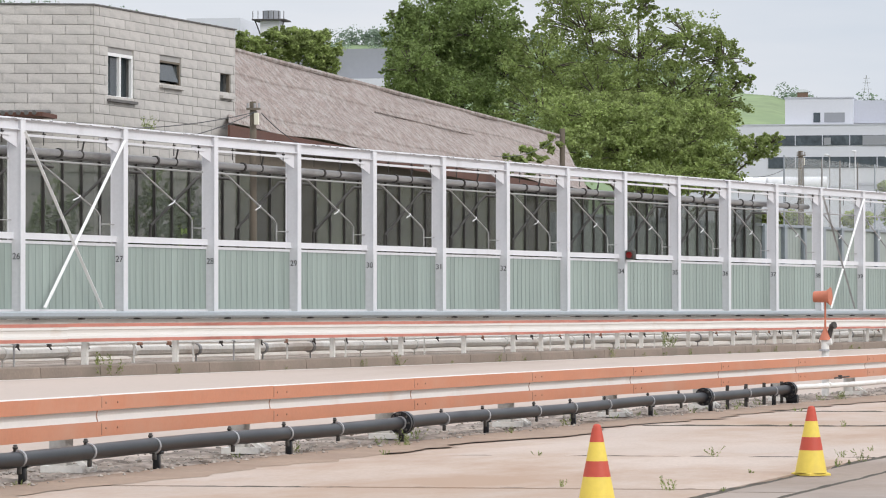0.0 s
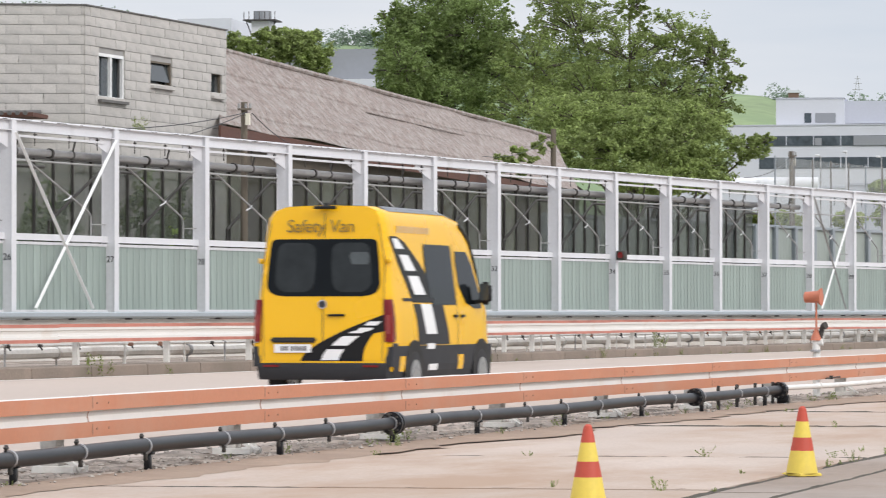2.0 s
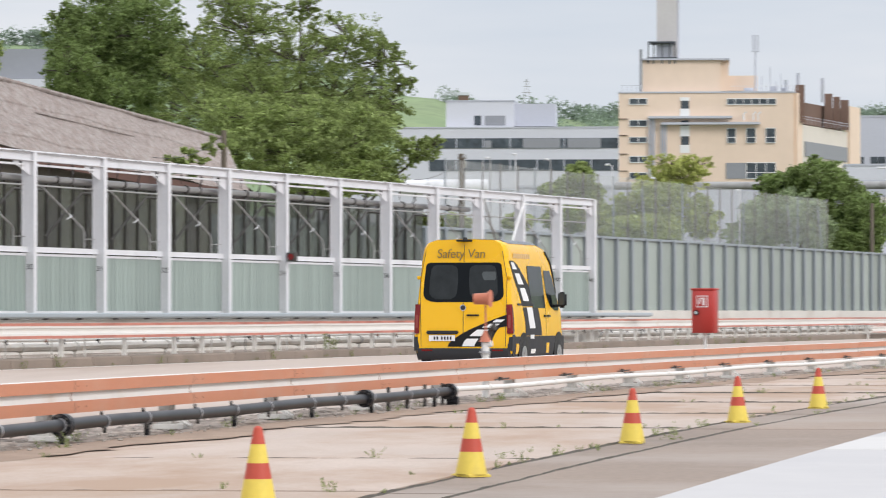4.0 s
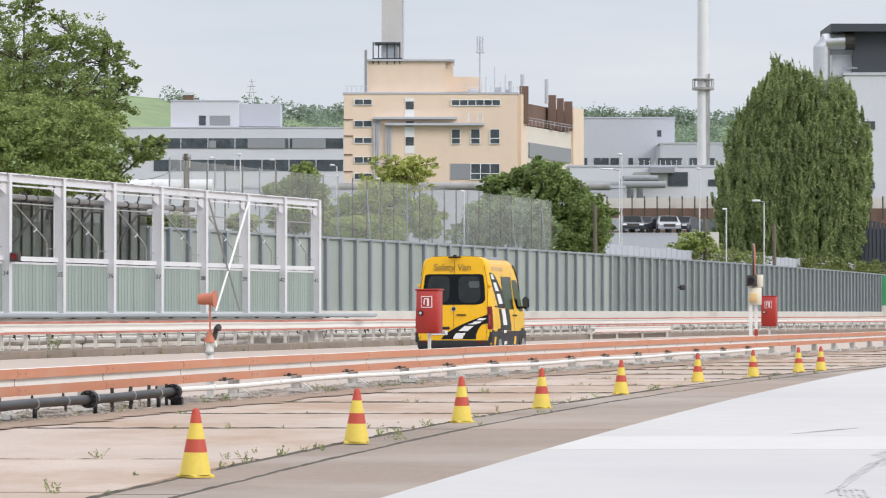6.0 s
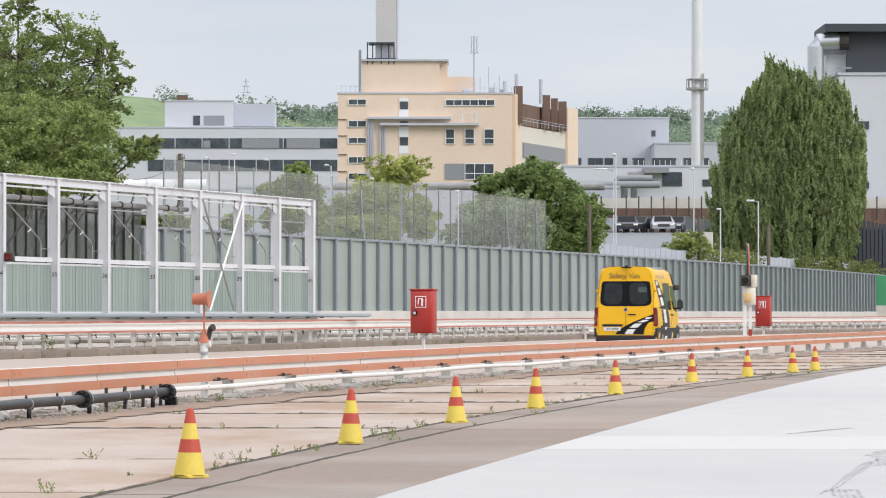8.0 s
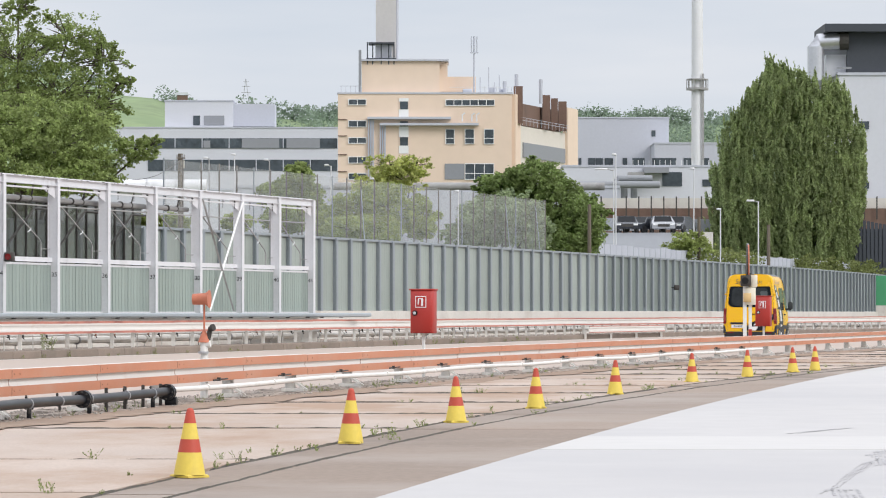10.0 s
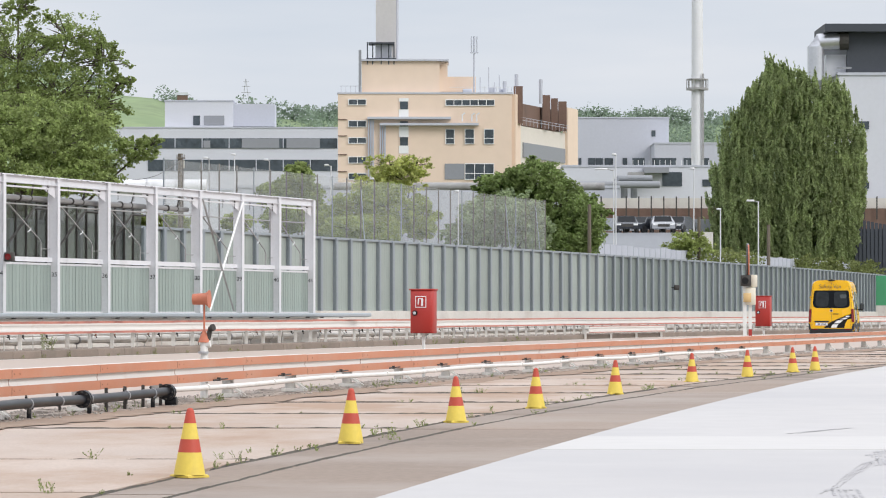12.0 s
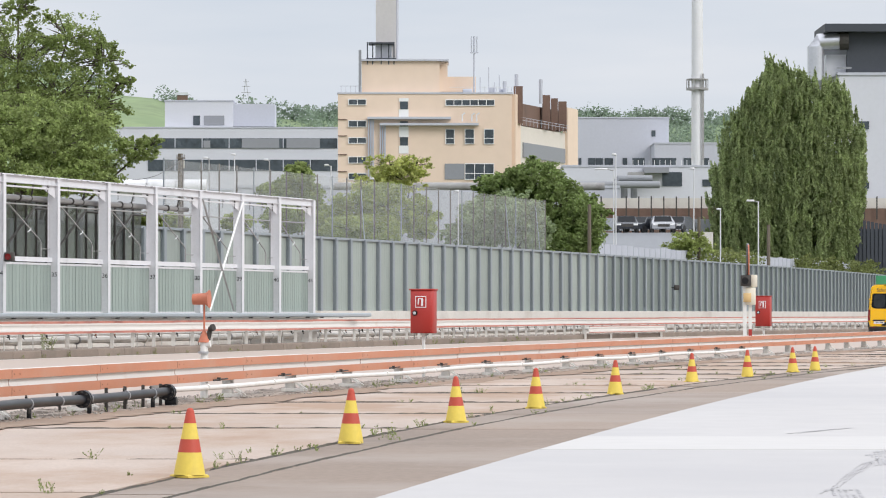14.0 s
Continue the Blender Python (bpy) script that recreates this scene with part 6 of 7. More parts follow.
# long low sheds and pipes between
low = facade("shed", "long low pale shed with pipes along it", (-60.0, 0.0), (-26.0, 19.0), 560.0, 20, M_grey_wall, category="shed")
for k in range(3):
    a = (-46.52, 546.02, 20.60)
    part("tank", Shape().tube([(a[0] + 4.2 * k, 548, a[2] - 1.5), (a[0] + 4.2 * k + 4.4, 548, a[2] - 1.5)], 1.1, 12), M_stack_white, low, "white horizontal tank", smooth=True)
midshed = facade("shed", "low grey shed before the works", (-26.0, 0.0), (22.0, 16.8), 480.0, 12, M_mid_wall, category="shed")
a, b = (-13.41, 469.81, 16.66), (19.76, 469.58, 16.66)
part("pipe_bridge", Shape().tube([(a[0], 470, a[2]), (b[0], 470, b[2])], 0.5, 10), M_pipegrey, midshed, "thick grey pipe", smooth=True)

# grey works to the right of the beige one
YG = 850.0
grey = facade("works_building", "mid-grey clad works hall with small windows", (29.0, 0.0), (50.0, 44.2), YG, 40, M_mid_wall, px_windows([
    ((32.11, 849.39, 35.38), (33.61, 849.34, 33.88), "glass"), ((33.73, 849.33, 35.38), (35.36, 849.26, 33.88), "glass"), ((35.73, 849.25, 35.38), (37.60, 849.17, 33.87), "glass"), ((39.72, 849.07, 35.37), (40.72, 849.02, 33.87), "glass"), ((46.08, 848.75, 41.48), (46.95, 848.70, 40.10), "glass"), ((29.99, 849.47, 35.38), (30.61, 849.45, 32.63), "glass")], YG))
g2 = facade("works_building", "grey lower hall with dark doors", (46.0, 0.0), (64.0, 37.9), YG - 15, 30, M_mid_wall, px_windows([
    ((41.10, 833.99, 34.76), (43.79, 833.85, 31.69), "glass"), ((45.38, 833.77, 34.76), (50.64, 833.46, 31.68), "glass"), ((52.23, 833.36, 34.74), (57.72, 833.00, 31.66), "glass")], YG - 15))
plant = facade("plant_room", "pale rooftop plant with ducts and railings", (20.0, 0.0), (46.5, 25.5), 640.0, 10, M_grey_wall, px_windows([((36.47, 638.96, 24.58), (39.75, 638.76, 22.22), "glass"), ((43.12, 638.55, 23.34), (44.71, 638.44, 22.21), "glass")], 640.0), "plant room")
slab_on(plant, "upper_block", (36.02, 640.99, 24.84), (45.60, 640.38, 22.65), 641, 6, M_grey_wall)
slab_on(plant, "dark_door", (36.47, 638.96, 24.39), (39.65, 638.77, 22.22), 640.4, 0.3, M_dark_wall)
slab_on(plant, "tank", (30.75, 637.26, 24.51), (33.37, 637.13, 22.91), 636, 3, M_pipegrey)
slab_on(plant, "container", (33.37, 637.13, 25.35), (37.48, 636.90, 24.41), 637, 3, M_blind)
for k in range(3):
    a = (28.23, 631.37, 21.97)
    part("duct", Shape().tube([(a[0] + 1.6 * k, 632, a[2] - 3), (a[0] + 1.6 * k, 632, a[2] + 0.6), (a[0] + 1.6 * k + 0.6, 632, a[2] + 1.3), (a[0] + 1.6 * k + 3, 632, a[2] + 1.3)], 0.55, 10), M_blind, plant, "grey bent duct", smooth=True)
a, b = (22.23, 629.61, 22.19), (35.53, 629.00, 22.18)
part("pipe", Shape().tube([(a[0], 630, a[2]), (b[0], 630, b[2])], 0.6, 10), M_blind, plant, smooth=True)
for i in range(16):
    a = (31.65, 640.22, 26.03)
    part("railing_post", Shape().box((a[0] + i * 0.9, 640.2, a[2] - 0.2), (0.08, 0.08, 1.6)), M_stack_white, plant)
stack2 = thing("chimney", "tall slim white steel chimney with a service ring", "chimney", "chimneys")
a = (45.7, 688.52, 42.10)
part("shaft", Shape().tube([(a[0], 690, 0), (a[0], 690, a[2]), (a[0], 690, a[2] + 30)], [1.15, 1.05, 0.95], 16), M_stack_white, stack2, smooth=True)
part("ladder", Shape().box((a[0] + 0.95, 688.9, a[2] - 9), (0.35, 0.3, 22)), M_pipegrey, stack2)
part("ring", Shape().tube([(a[0], 690, a[2] - 0.9), (a[0], 690, a[2] - 0.5)], 2.0, 18).tube([(a[0], 690, a[2] + 0.9), (a[0], 690, a[2] + 1.1)], 1.95, 18), M_pipegrey, stack2)
for k in range(10):
    t = k * math.pi / 5
    part("ring_post", Shape().box((a[0] + 1.9 * math.cos(t), 690 + 1.9 * math.sin(t), a[2] + 0.1), (0.12, 0.12, 2.0)), M_pipegrey, stack2)
part("floodlight", Shape().box((a[0] - 1.6, 688, (43.64, 686.61, 26.52)[2]), (1.4, 0.8, 0.9)), M_stack_white, stack2)

# viaduct-like parapet wall with brown base, parking deck before it
par = thing("wall_4", "long pale parapet wall with a brown base and dark posts", "wall", kind="structure")
a, b = (15.80, 419.70, 13.79), (50.06, 417.01, 13.72)
slab_on(par, "upper_wall", (15.80, 419.70, 13.73), (50.05, 417.01, 12.55), 417.5, 0.6, M_concrete)
slab_on(par, "lower_wall", (15.80, 419.70, 12.62), (50.04, 417.01, 5.74), 417.1, 0.6, M_brown)
for i in range(26):
    part("post", Shape().box((a[0] + i * 1.36, 416.8, a[2] - 1.2), (0.14, 0.14, 2.5)), M_dark, par)
deck = thing("parking_deck", "raised grey parking deck behind the barrier", "parking deck")
slab_on(deck, "deck", (11.29, 299.79, 7.47), (20.51, 299.30, 4.91), 299.0, 60, M_mid_wall)
slab_on(deck, "wall", (18.98, 297.39, 7.47), (20.90, 297.27, 6.20), 297.5, 1.0, M_concrete)
slab_on(deck, "screen", (20.64, 329.35, 9.25), (23.05, 329.19, 7.94), 330, 0.4, M_blind)
for i in range(28):
    a = (13.31, 298.70, 7.49)
    part("rail_post", Shape().box((a[0] + 0.2 * i, 298.8, a[2] + 0.12), (0.03, 0.03, 0.34)), M_dark, deck)


def car(x, y, z, paint, label, turn=0):
    c = thing("car", label, "car", "parked cars", at=pose(x, y, z, 0, 0, turn))
    prof = [(-2.2, 0.35), (-2.2, 0.72), (-1.25, 0.88), (-0.5, 1.38), (0.9, 1.42), (1.7, 1.0), (2.25, 0.95), (2.3, 0.4)]
    s = Shape().grid([[(w * (0.74 if zz > 1.2 else 1.0), yy, zz) for yy, zz in prof] for w in (-0.9, -0.86, 0.86, 0.9)], True)
    n = len(prof)
    s.f += [tuple(range(n)), tuple(3 * n + n - 1 - k for k in range(n))]
    part("body", bevelled(s, "body", paint, 0.12, 2), None, c)
    part("windscreen", Shape().grid([[(-0.72, -1.2, 0.93), (0.72, -1.2, 0.93)], [(-0.62, -0.56, 1.36), (0.62, -0.56, 1.36)]]), M_vanglass, c)
    part("grille", Shape().box((0, -2.22, 0.6), (0.9, 0.05, 0.2)), M_dark, c)
    for sx in (-1, 1):
        part("headlight", Shape().box((sx * 0.66, -2.2, 0.68), (0.34, 0.06, 0.13)), M_frame, c)
        for yy in (-1.4, 1.4):
            part("wheel", Shape().tube([(sx * 0.72, yy, 0.33), (sx * 0.92, yy, 0.33)], 0.33, 16), M_tyre, c)
    return c


for px, paint, lab, turn in (((14.42, 302.66, 7.53), M_carblack, "dark parked saloon car on the deck", 0), ((15.95, 304.58, 7.57), M_carblack, "dark parked saloon car on the deck", -35), ((17.26, 302.51, 7.53), M_carwhite, "silver parked saloon car on the deck", 0), ((18.67, 304.43, 7.57), M_carblack, "dark parked saloon car on the deck", -20), ((14.07, 309.68, 7.68), M_carwhite, "silver parked saloon car on the deck", 30)):
    car(px[0], px[1], (17.04, 298.51, 7.45)[2], paint, lab, turn)

# second, grey wall with creeper beyond the barrier
p, q = Vector((9.47, 235.81, 5.55)), Vector((36.53, 333.00, 5.13))
ZT = 5.45
inner = thing("wall_5", "grey board wall partly covered by creeper", "wall", kind="structure")
n = 62
for i in range(n):
    a, b = p.lerp(q, (i + 0.04) / n), p.lerp(q, (i + 0.96) / n)
    part("board", Shape().beam((a.x, a.y, ZT / 2), (b.x, b.y, ZT / 2), 0.12, ZT + rnd.uniform(-0.1, 0.1)), M_mid_wall, inner)

# right-hand tall building
YR = 420.0
right = facade("works_building", "pale grey works tower with a charcoal top storey", (43.3, 0.0), (75.0, 27.2), YR, 40, M_grey_wall, px_windows([
    ((45.16, 417.57, 22.03), (46.31, 417.44, 21.17), "glass"), ((45.15, 417.57, 15.46), (46.30, 417.44, 14.71), "glass")], YR))
slab_on(right, "top_storey", (44.17, 419.68, 32.22), (51.53, 418.84, 26.97), YR + 1, 30, M_dark_wall, "charcoal clad storey")
slab_on(right, "cornice", (41.78, 419.93, 32.85), (51.54, 418.84, 31.91), YR - 0.6, 12, M_dark_wall, "projecting dark roof edge")
slab_on(right, "plant_wall", (42.10, 421.90, 29.58), (44.43, 421.67, 27.14), YR + 2, 20, M_grey_wall)
for r0, x0 in ((0.92, (40.89, 419.01, 30.93)),):
    part("duct", Shape().tube([(x0[0], YR + 1, x0[2] - 4.2), (x0[0], YR + 1, x0[2] - 0.6), (x0[0] + 0.3, YR + 1, x0[2]), (x0[0] + 2.6, YR + 1, x0[2] + 0.1)], r0, 14), M_duct, right, "fat steel ventilation duct", smooth=True)
part("duct_mouth", Shape().tube([(x0[0] + 2.6, YR + 1, x0[2] + 0.1), (x0[0] + 3.6, YR + 0.9, x0[2] + 0.1)], 1.0, 16), M_dark, right, "dark round duct mouth")
part("sign_bar", Shape().box((58.5 * YR / 560, YR - 0.1, (46.44, 417.42, 27.99)[2]), (1.6, 0.1, 0.2)), M_blind, right)
dark = thing("shed", "dark ribbed metal shed behind the barrier end", "shed")
p, q = Vector((35.18, 328.12, 9.23)), Vector((41.22, 327.42, 8.05))
for i in range(18):
    a, b = p.lerp(q, i / 18), p.lerp(q, (i + 0.8) / 18)
    part("rib", Shape().beam((a.x, a.y, a.z / 2), (b.x, b.y, a.z / 2), 0.2, a.z), M_dark_wall, dark)
part("wall", Shape().beam((p.x, p.y + 0.3, 4.2), (q.x, q.y + 0.3, 4.2), 0.3, 8.4), M_dark_wall, dark)
gp = thing("wall_6", "bright green screen panel on a pale base", "screen", kind="structure")
slab_on(gp, "panel", (32.37, 298.25, 4.11), (37.47, 297.65, 1.79), 300, 0.3, M_greenpanel)
slab_on(gp, "base", (32.37, 298.25, 1.79), (37.46, 297.65, 0.69), 299.8, 0.6, M_concrete)

# building with grey sheets and tower behind the block house
back = facade("shed", "grey sheet-metal hall behind the trees", (-90.0, 0.0), (-73.5, 20.0), 420.0, 30, M_blind, category="shed")
bx, bz = (-81.02, 412.11, 29.62), (-72.51, 413.69, 24.98)
slab_on(back, "hall", (-84.35, 411.44, 29.73), (-72.51, 413.69, 26.53), 408, 20, M_blind)
slab_on(back, "white_band", (-79.20, 412.47, 26.53), (-71.30, 413.90, 24.92), 404, 10, M_grey_wall)
slab_on(back, "hall", (-99.40, 428.62, 34.61), (-93.42, 429.97, 32.24), 430, 20, M_grey_wall)
tower = thing("water_tower", "small grey tower with a railed platform", "tower")
a = (-89.76, 420.53, 33.44)
part("shaft", Shape().box((a[0], 430, a[2] - 9), (2.2, 2.2, 20)), M_stack_white, tower)
part("drum", Shape().tube([(a[0], 430, a[2] - 0.9), (a[0], 430, a[2] + 2.0)], 1.05, 14), M_blind, tower)
part("platform", Shape().box((a[0], 430, a[2] + 0.9), (3.8, 3.8, 0.14)), M_dark, tower)
for k in range(7):
    part("railing_post", Shape().box((a[0] - 1.8 + 0.6 * k, 428.2, a[2] + 1.4), (0.07, 0.07, 0.95)), M_dark, tower)
for s in (-1, 1):
    part("strut", Shape().beam((a[0] + s * 1.7, 429, a[2] + 0.8), (a[0] + s * 0.9, 429, a[2] - 1.2), 0.12, 0.12), M_dark, tower)


# ---------------------------------------------------------------- distance
def hill():
    prof = [(-0.50, 196), (-0.30, 205), (-0.262, 196), (-0.22, 180), (-0.185, 178), (-0.14, 174), (-0.10, 154), (-0.078, 142), (-0.06, 131), (-0.03, 127), (0.0, 126), (0.04, 125), (0.07, 124), (0.12, 121), (0.3, 120), (0.6, 110)]
    s, rows = Shape(), []
    n = 140
    for j in range(10):
        v = j / 9
        row = []
        for i in range(n + 1):
            a = -0.5 + 1.1 * i / n
            for (a0, h0), (a1, h1) in zip(prof[:-1], prof[1:]):
                if a <= a1 + 1e-9:
                    break
            t = (a - a0) / (a1 - a0)
            h = h0 + (h1 - h0) * (t * t * (3 - 2 * t))
            d = 1300 + 1200 * v
            z = (h * v ** 1.1) + 5 * noise.noise(Vector((a * 30, v * 4, 0))) * v - 1
            row.append((a * d, d, z))
        rows.append(row)
    rows.append([(x * 1.3, y * 1.3, 0.0) for x, y, z in rows[-1]])
    s.grid(rows)
    return tagged(part("backdrop", s, M_hill, smooth=True), "green meadow and vineyard hill in the distance", "hill", kind="structure"), prof


hill_ob, hill_prof = hill()


def leaves(centres, radii, n, size, rng, sigma=0.085, clumps=None, shell=0.55, taper=0.0, flare=0.0):
    """Many small leaf quads gathered in clumps inside ellipsoids; returns arrays of corners."""
    out = []
    vol = np.array([r[0] * r[1] * r[2] for r in radii]) ** (2 / 3)
    share = np.maximum((vol / vol.sum() * n).astype(int), 30)
    heart = np.mean(np.array(centres), axis=0)
    span = np.abs(np.array(centres) - heart).max(axis=0) + 0.01
    for c, r, k in zip(centres, radii, share):
        nc = clumps or max(8, int(k / 34))
        d = rng.normal(size=(nc, 3))
        d /= np.linalg.norm(d, axis=1)[:, None]
        rad = shell + (1.04 - shell) * rng.random(nc) ** 0.6
        cc = d * rad[:, None]
        idx = rng.integers(0, nc, k)
        p = cc[idx] + rng.normal(size=(k, 3)) * sigma
        p[:, :2] *= np.clip(1 - taper * p[:, 2:], 0.08, 1.7)
        q = p * np.array(r)
        q[:, :2] += flare * q[:, 2:] * ((np.array(c) - heart) / span)[:2]
        out.append(np.array(c) + q)
    p = np.concatenate(out)
    m = len(p)
    u = rng.normal(size=(m, 3))
    u[:, 2] = np.abs(u[:, 2]) * 1.6 + 0.4 if flare else u[:, 2] * 0.7
    u /= np.linalg.norm(u, axis=1)[:, None]
    w = rng.normal(size=(m, 3))
    v = np.cross(u, w)
    v /= np.linalg.norm(v, axis=1)[:, None]
    s = size * (0.5 + 0.75 * rng.random((m, 1)))
    a, b = u * s, v * s * 0.62
    return np.stack([p - a, p - 0.1 * a + b, p + a, p - 0.1 * a - b], axis=1)


def leaf_mesh(name, quads, material):
    m = len(quads)
    me = bpy.data.meshes.new(name)
    me.vertices.add(m * 4)
    me.vertices.foreach_set("co", quads.reshape(-1))
    me.loops.add(m * 4)
    me.loops.foreach_set("vertex_index", np.arange(m * 4))
    me.polygons.add(m)
    me.polygons.foreach_set("loop_start", np.arange(m) * 4)
    me.update(calc_edges=True)
    me.materials.append(material)
    return me


def tree(label, base, blobs, n, size, material, seed, trunk=0.25, limbs=True, category="tree", name="tree", shell=0.55, sigma=0.085, sprays=0, taper=0.0, flare=0.0):
    """base: (x, y, z) of the foot; blobs: centre and radii of the crown's masses."""
    rng = np.random.default_rng(seed)
    n = int(n * 1.6)
    t = thing(name, label, category, category + "s")
    cs, rs = [b[0] for b in blobs], [b[1] for b in blobs]
    top = max(c[2] for c in cs)
    b0 = Vector(base)
    mid = Vector((np.mean([c[0] for c in cs]), np.mean([c[1] for c in cs]), b0.z + (top - b0.z) * 0.45))
    tr = Shape().tube([b0, b0.lerp(mid, 0.5) + Vector((0.1, 0, 0)), mid], [trunk, trunk * 0.85, trunk * 0.6], 9)
    if limbs:
        for c, r in zip(cs, rs):
            c = Vector(c)
            k = c + Vector((0, 0, r[2] * 0.25))
            tr.tube([mid.lerp(b0, 0.25), mid.lerp(k, 0.55) + Vector((0, 0, -0.2 * r[2] * 0.5)), k], [trunk * 0.5, trunk * 0.3, trunk * 0.1], 6)
            for _ in range(7):
                d = Vector(rng.normal(size=3))
                d.normalize()
                e = c + Vector((d.x * r[0], d.y * r[1], abs(d.z) * r[2] * 1.0)) * 0.95
                tr.tube([c.lerp(k, 0.3), c.lerp(e, 0.5) + Vector((0, 0, 0.1)), e], [trunk * 0.16, trunk * 0.1, trunk * 0.03], 4)
    # thin outer twigs, each with its own tuft
    for c, r in list(zip(cs, rs)):
        for _ in range(sprays):
            d = Vector(rng.normal(size=3))
            d.z = abs(d.z) * 1.1 - 0.25
            d.normalize()
            c, reach = Vector(c), rng.uniform(0.95, 1.22)
            e = c + Vector((d.x * r[0], d.y * r[1], d.z * r[2])) * reach
            tr.tube([c.lerp(e, 0.3), c.lerp(e, 0.7) + Vector((0, 0, 0.12)), e], [trunk * 0.13, trunk * 0.08, trunk * 0.03], 4)
            for f in (1.0, 0.86):
                q = rng.uniform(0.09, 0.17) * r[2]
                cs.append(tuple(c.lerp(e, f)))
                rs.append((q * 1.3, q * 1.3, q))
    part("trunk", tr, M_bark, t, smooth=True)
    part("crown", leaf_mesh("crown", leaves(cs, rs, n, size, rng, sigma, shell=shell, taper=taper, flare=flare), material), None, t)
    return t


def blob(c, rx, rz, d, ry=None):
    k = d / 6800
    return (c, (rx * k, (ry or rx) * k, rz * k))


def foot(c, z=0.0):
    return (c[0], c[1], z)


D1 = 215
tree("large dark green broadleaf tree behind the shed", foot((-34.00, 212.29, 5.96)), [
    blob((-35.25, 212.09, 15.14), 78, 80, D1), blob((-32.59, 212.52, 16.72), 80, 85, D1), blob((-36.34, 211.91, 12.61), 52, 60, D1), blob((-33.53, 209.33, 12.14), 85, 75, D1),
    blob((-34.63, 214.22, 18.15), 70, 50, D1), blob((-31.35, 211.69, 14.13), 60, 75, D1), blob((-36.67, 212.87, 16.80), 42, 55, D1), blob((-32.45, 210.51, 10.62), 75, 55, D1), blob((-35.51, 207.99, 14.26), 50, 50, D1)],
    76000, 0.095, M_leaf_dark, 1, 0.4, shell=0.4, sigma=0.07, sprays=10)
tree("airy spreading light green tree beside a larger one", foot((-22.87, 203.72, 5.13)), [
    blob((-27.64, 203.13, 14.19), 75, 70, 205), blob((-25.62, 206.42, 16.21), 85, 60, 205), blob((-22.56, 203.75, 14.47), 80, 70, 205), blob((-19.96, 205.03, 15.74), 75, 50, 205),
    blob((-18.16, 205.20, 14.52), 45, 45, 205), blob((-20.47, 203.98, 12.66), 85, 60, 205), blob((-24.42, 201.53, 12.26), 90, 70, 205), blob((-27.38, 201.15, 11.37), 80, 65, 205),
    blob((-26.66, 207.29, 17.82), 60, 35, 205), blob((-18.29, 203.18, 11.99), 55, 45, 205), blob((-23.00, 207.73, 17.50), 40, 30, 205), blob((-17.18, 204.28, 13.24), 28, 24, 205), blob((-22.3, 206.5, 11.6), 110, 70, 205), blob((-26.3, 206.5, 13.0), 90, 80, 205), blob((-19.6, 206.5, 10.8), 80, 60, 205)],
    60000, 0.086, M_leaf_airy, 2, 0.34, shell=0.25, sigma=0.065, sprays=14)
tree("low bushy green tree before the large trees", foot((-21.18, 183.78, 4.48)), [
    blob((-22.79, 183.59, 8.83), 70, 50, 185), blob((-20.63, 183.85, 8.56), 80, 55, 185), blob((-18.48, 184.08, 9.10), 75, 55, 185), blob((-17.13, 184.21, 8.00), 70, 40, 185), blob((-25.49, 185.25, 8.78), 60, 45, 185), blob((-15.05, 185.39, 8.99), 45, 26, 185), blob((-14.10, 185.46, 9.26), 24, 18, 185), blob((-18.91, 183.03, 7.43), 90, 35, 185), blob((-20.2, 186.0, 10.4), 90, 50, 185), blob((-17.6, 186.0, 10.3), 70, 42, 185), blob((-23.2, 186.0, 10.6), 80, 50, 185)],
    44000, 0.09, M_leaf_mid, 3, 0.22, shell=0.35, sigma=0.07, sprays=9)
tree("bright green tree behind the block house", foot((-36.75, 181.31, 8.03)), [
    blob((-38.88, 180.87, 13.87), 32, 26, 185), blob((-37.29, 181.20, 13.96), 45, 30, 185), blob((-35.69, 181.53, 13.74), 42, 34, 185), blob((-36.68, 182.35, 14.22), 40, 24, 185), blob((-35.15, 181.63, 12.98), 24, 22, 185)],
    18000, 0.08, M_leaf_mid, 4, 0.2, shell=0.3, sigma=0.07, sprays=8)

# row of poplars grown into one flame-shaped mass of upswept boughs
PK = 330 / 6800
px0, py0 = (29.78, 328.65, 13.49)[:2]
outline = ((378, -40, -30), (350, -60, 40), (334, -74, 84), (322, -86, 104), (276, -108, 121), (216, -130, 131), (126, -141, 128), (46, -143, 114), (12, -136, 106))


def outline_at(h):
    for (a, l0, r0), (b, l1, r1) in zip(outline[:-1], outline[1:]):
        if h >= b:
            t = (a - h) / (a - b)
            return l0 + (l1 - l0) * t, r0 + (r1 - r0) * t
    return outline[-1][1:]


boughs = [[] for _ in range(5)]
for i in range(820):
    h = 378 - 366 * (i / 819) ** 0.92
    l, r = outline_at(h)
    half, mid = (r - l) / 2, (r + l) / 2
    u = rnd.uniform(-1, 1)
    d = math.sqrt(1 - u * u) * rnd.choice((-1, -1, -1, 1)) * rnd.uniform(0.72, 1.0)
    # furrows between the stems
    d *= 0.84 + 0.2 * noise.noise(Vector((u * 4.5, h * 0.012, 3.0)))
    thick = rnd.uniform(5.0, 10.0)
    rise = rnd.uniform(18, 38)
    c = (px0 + (mid + u * half) * PK, py0 + d * min(half, 95) * PK * 0.8, 1.9 + (84 + 0.90 * h - rise * 0.5) * PK)
    boughs[min(int((u + 1) * 2.5), 4)].append((c, (thick * PK, thick * PK, rise * PK)))
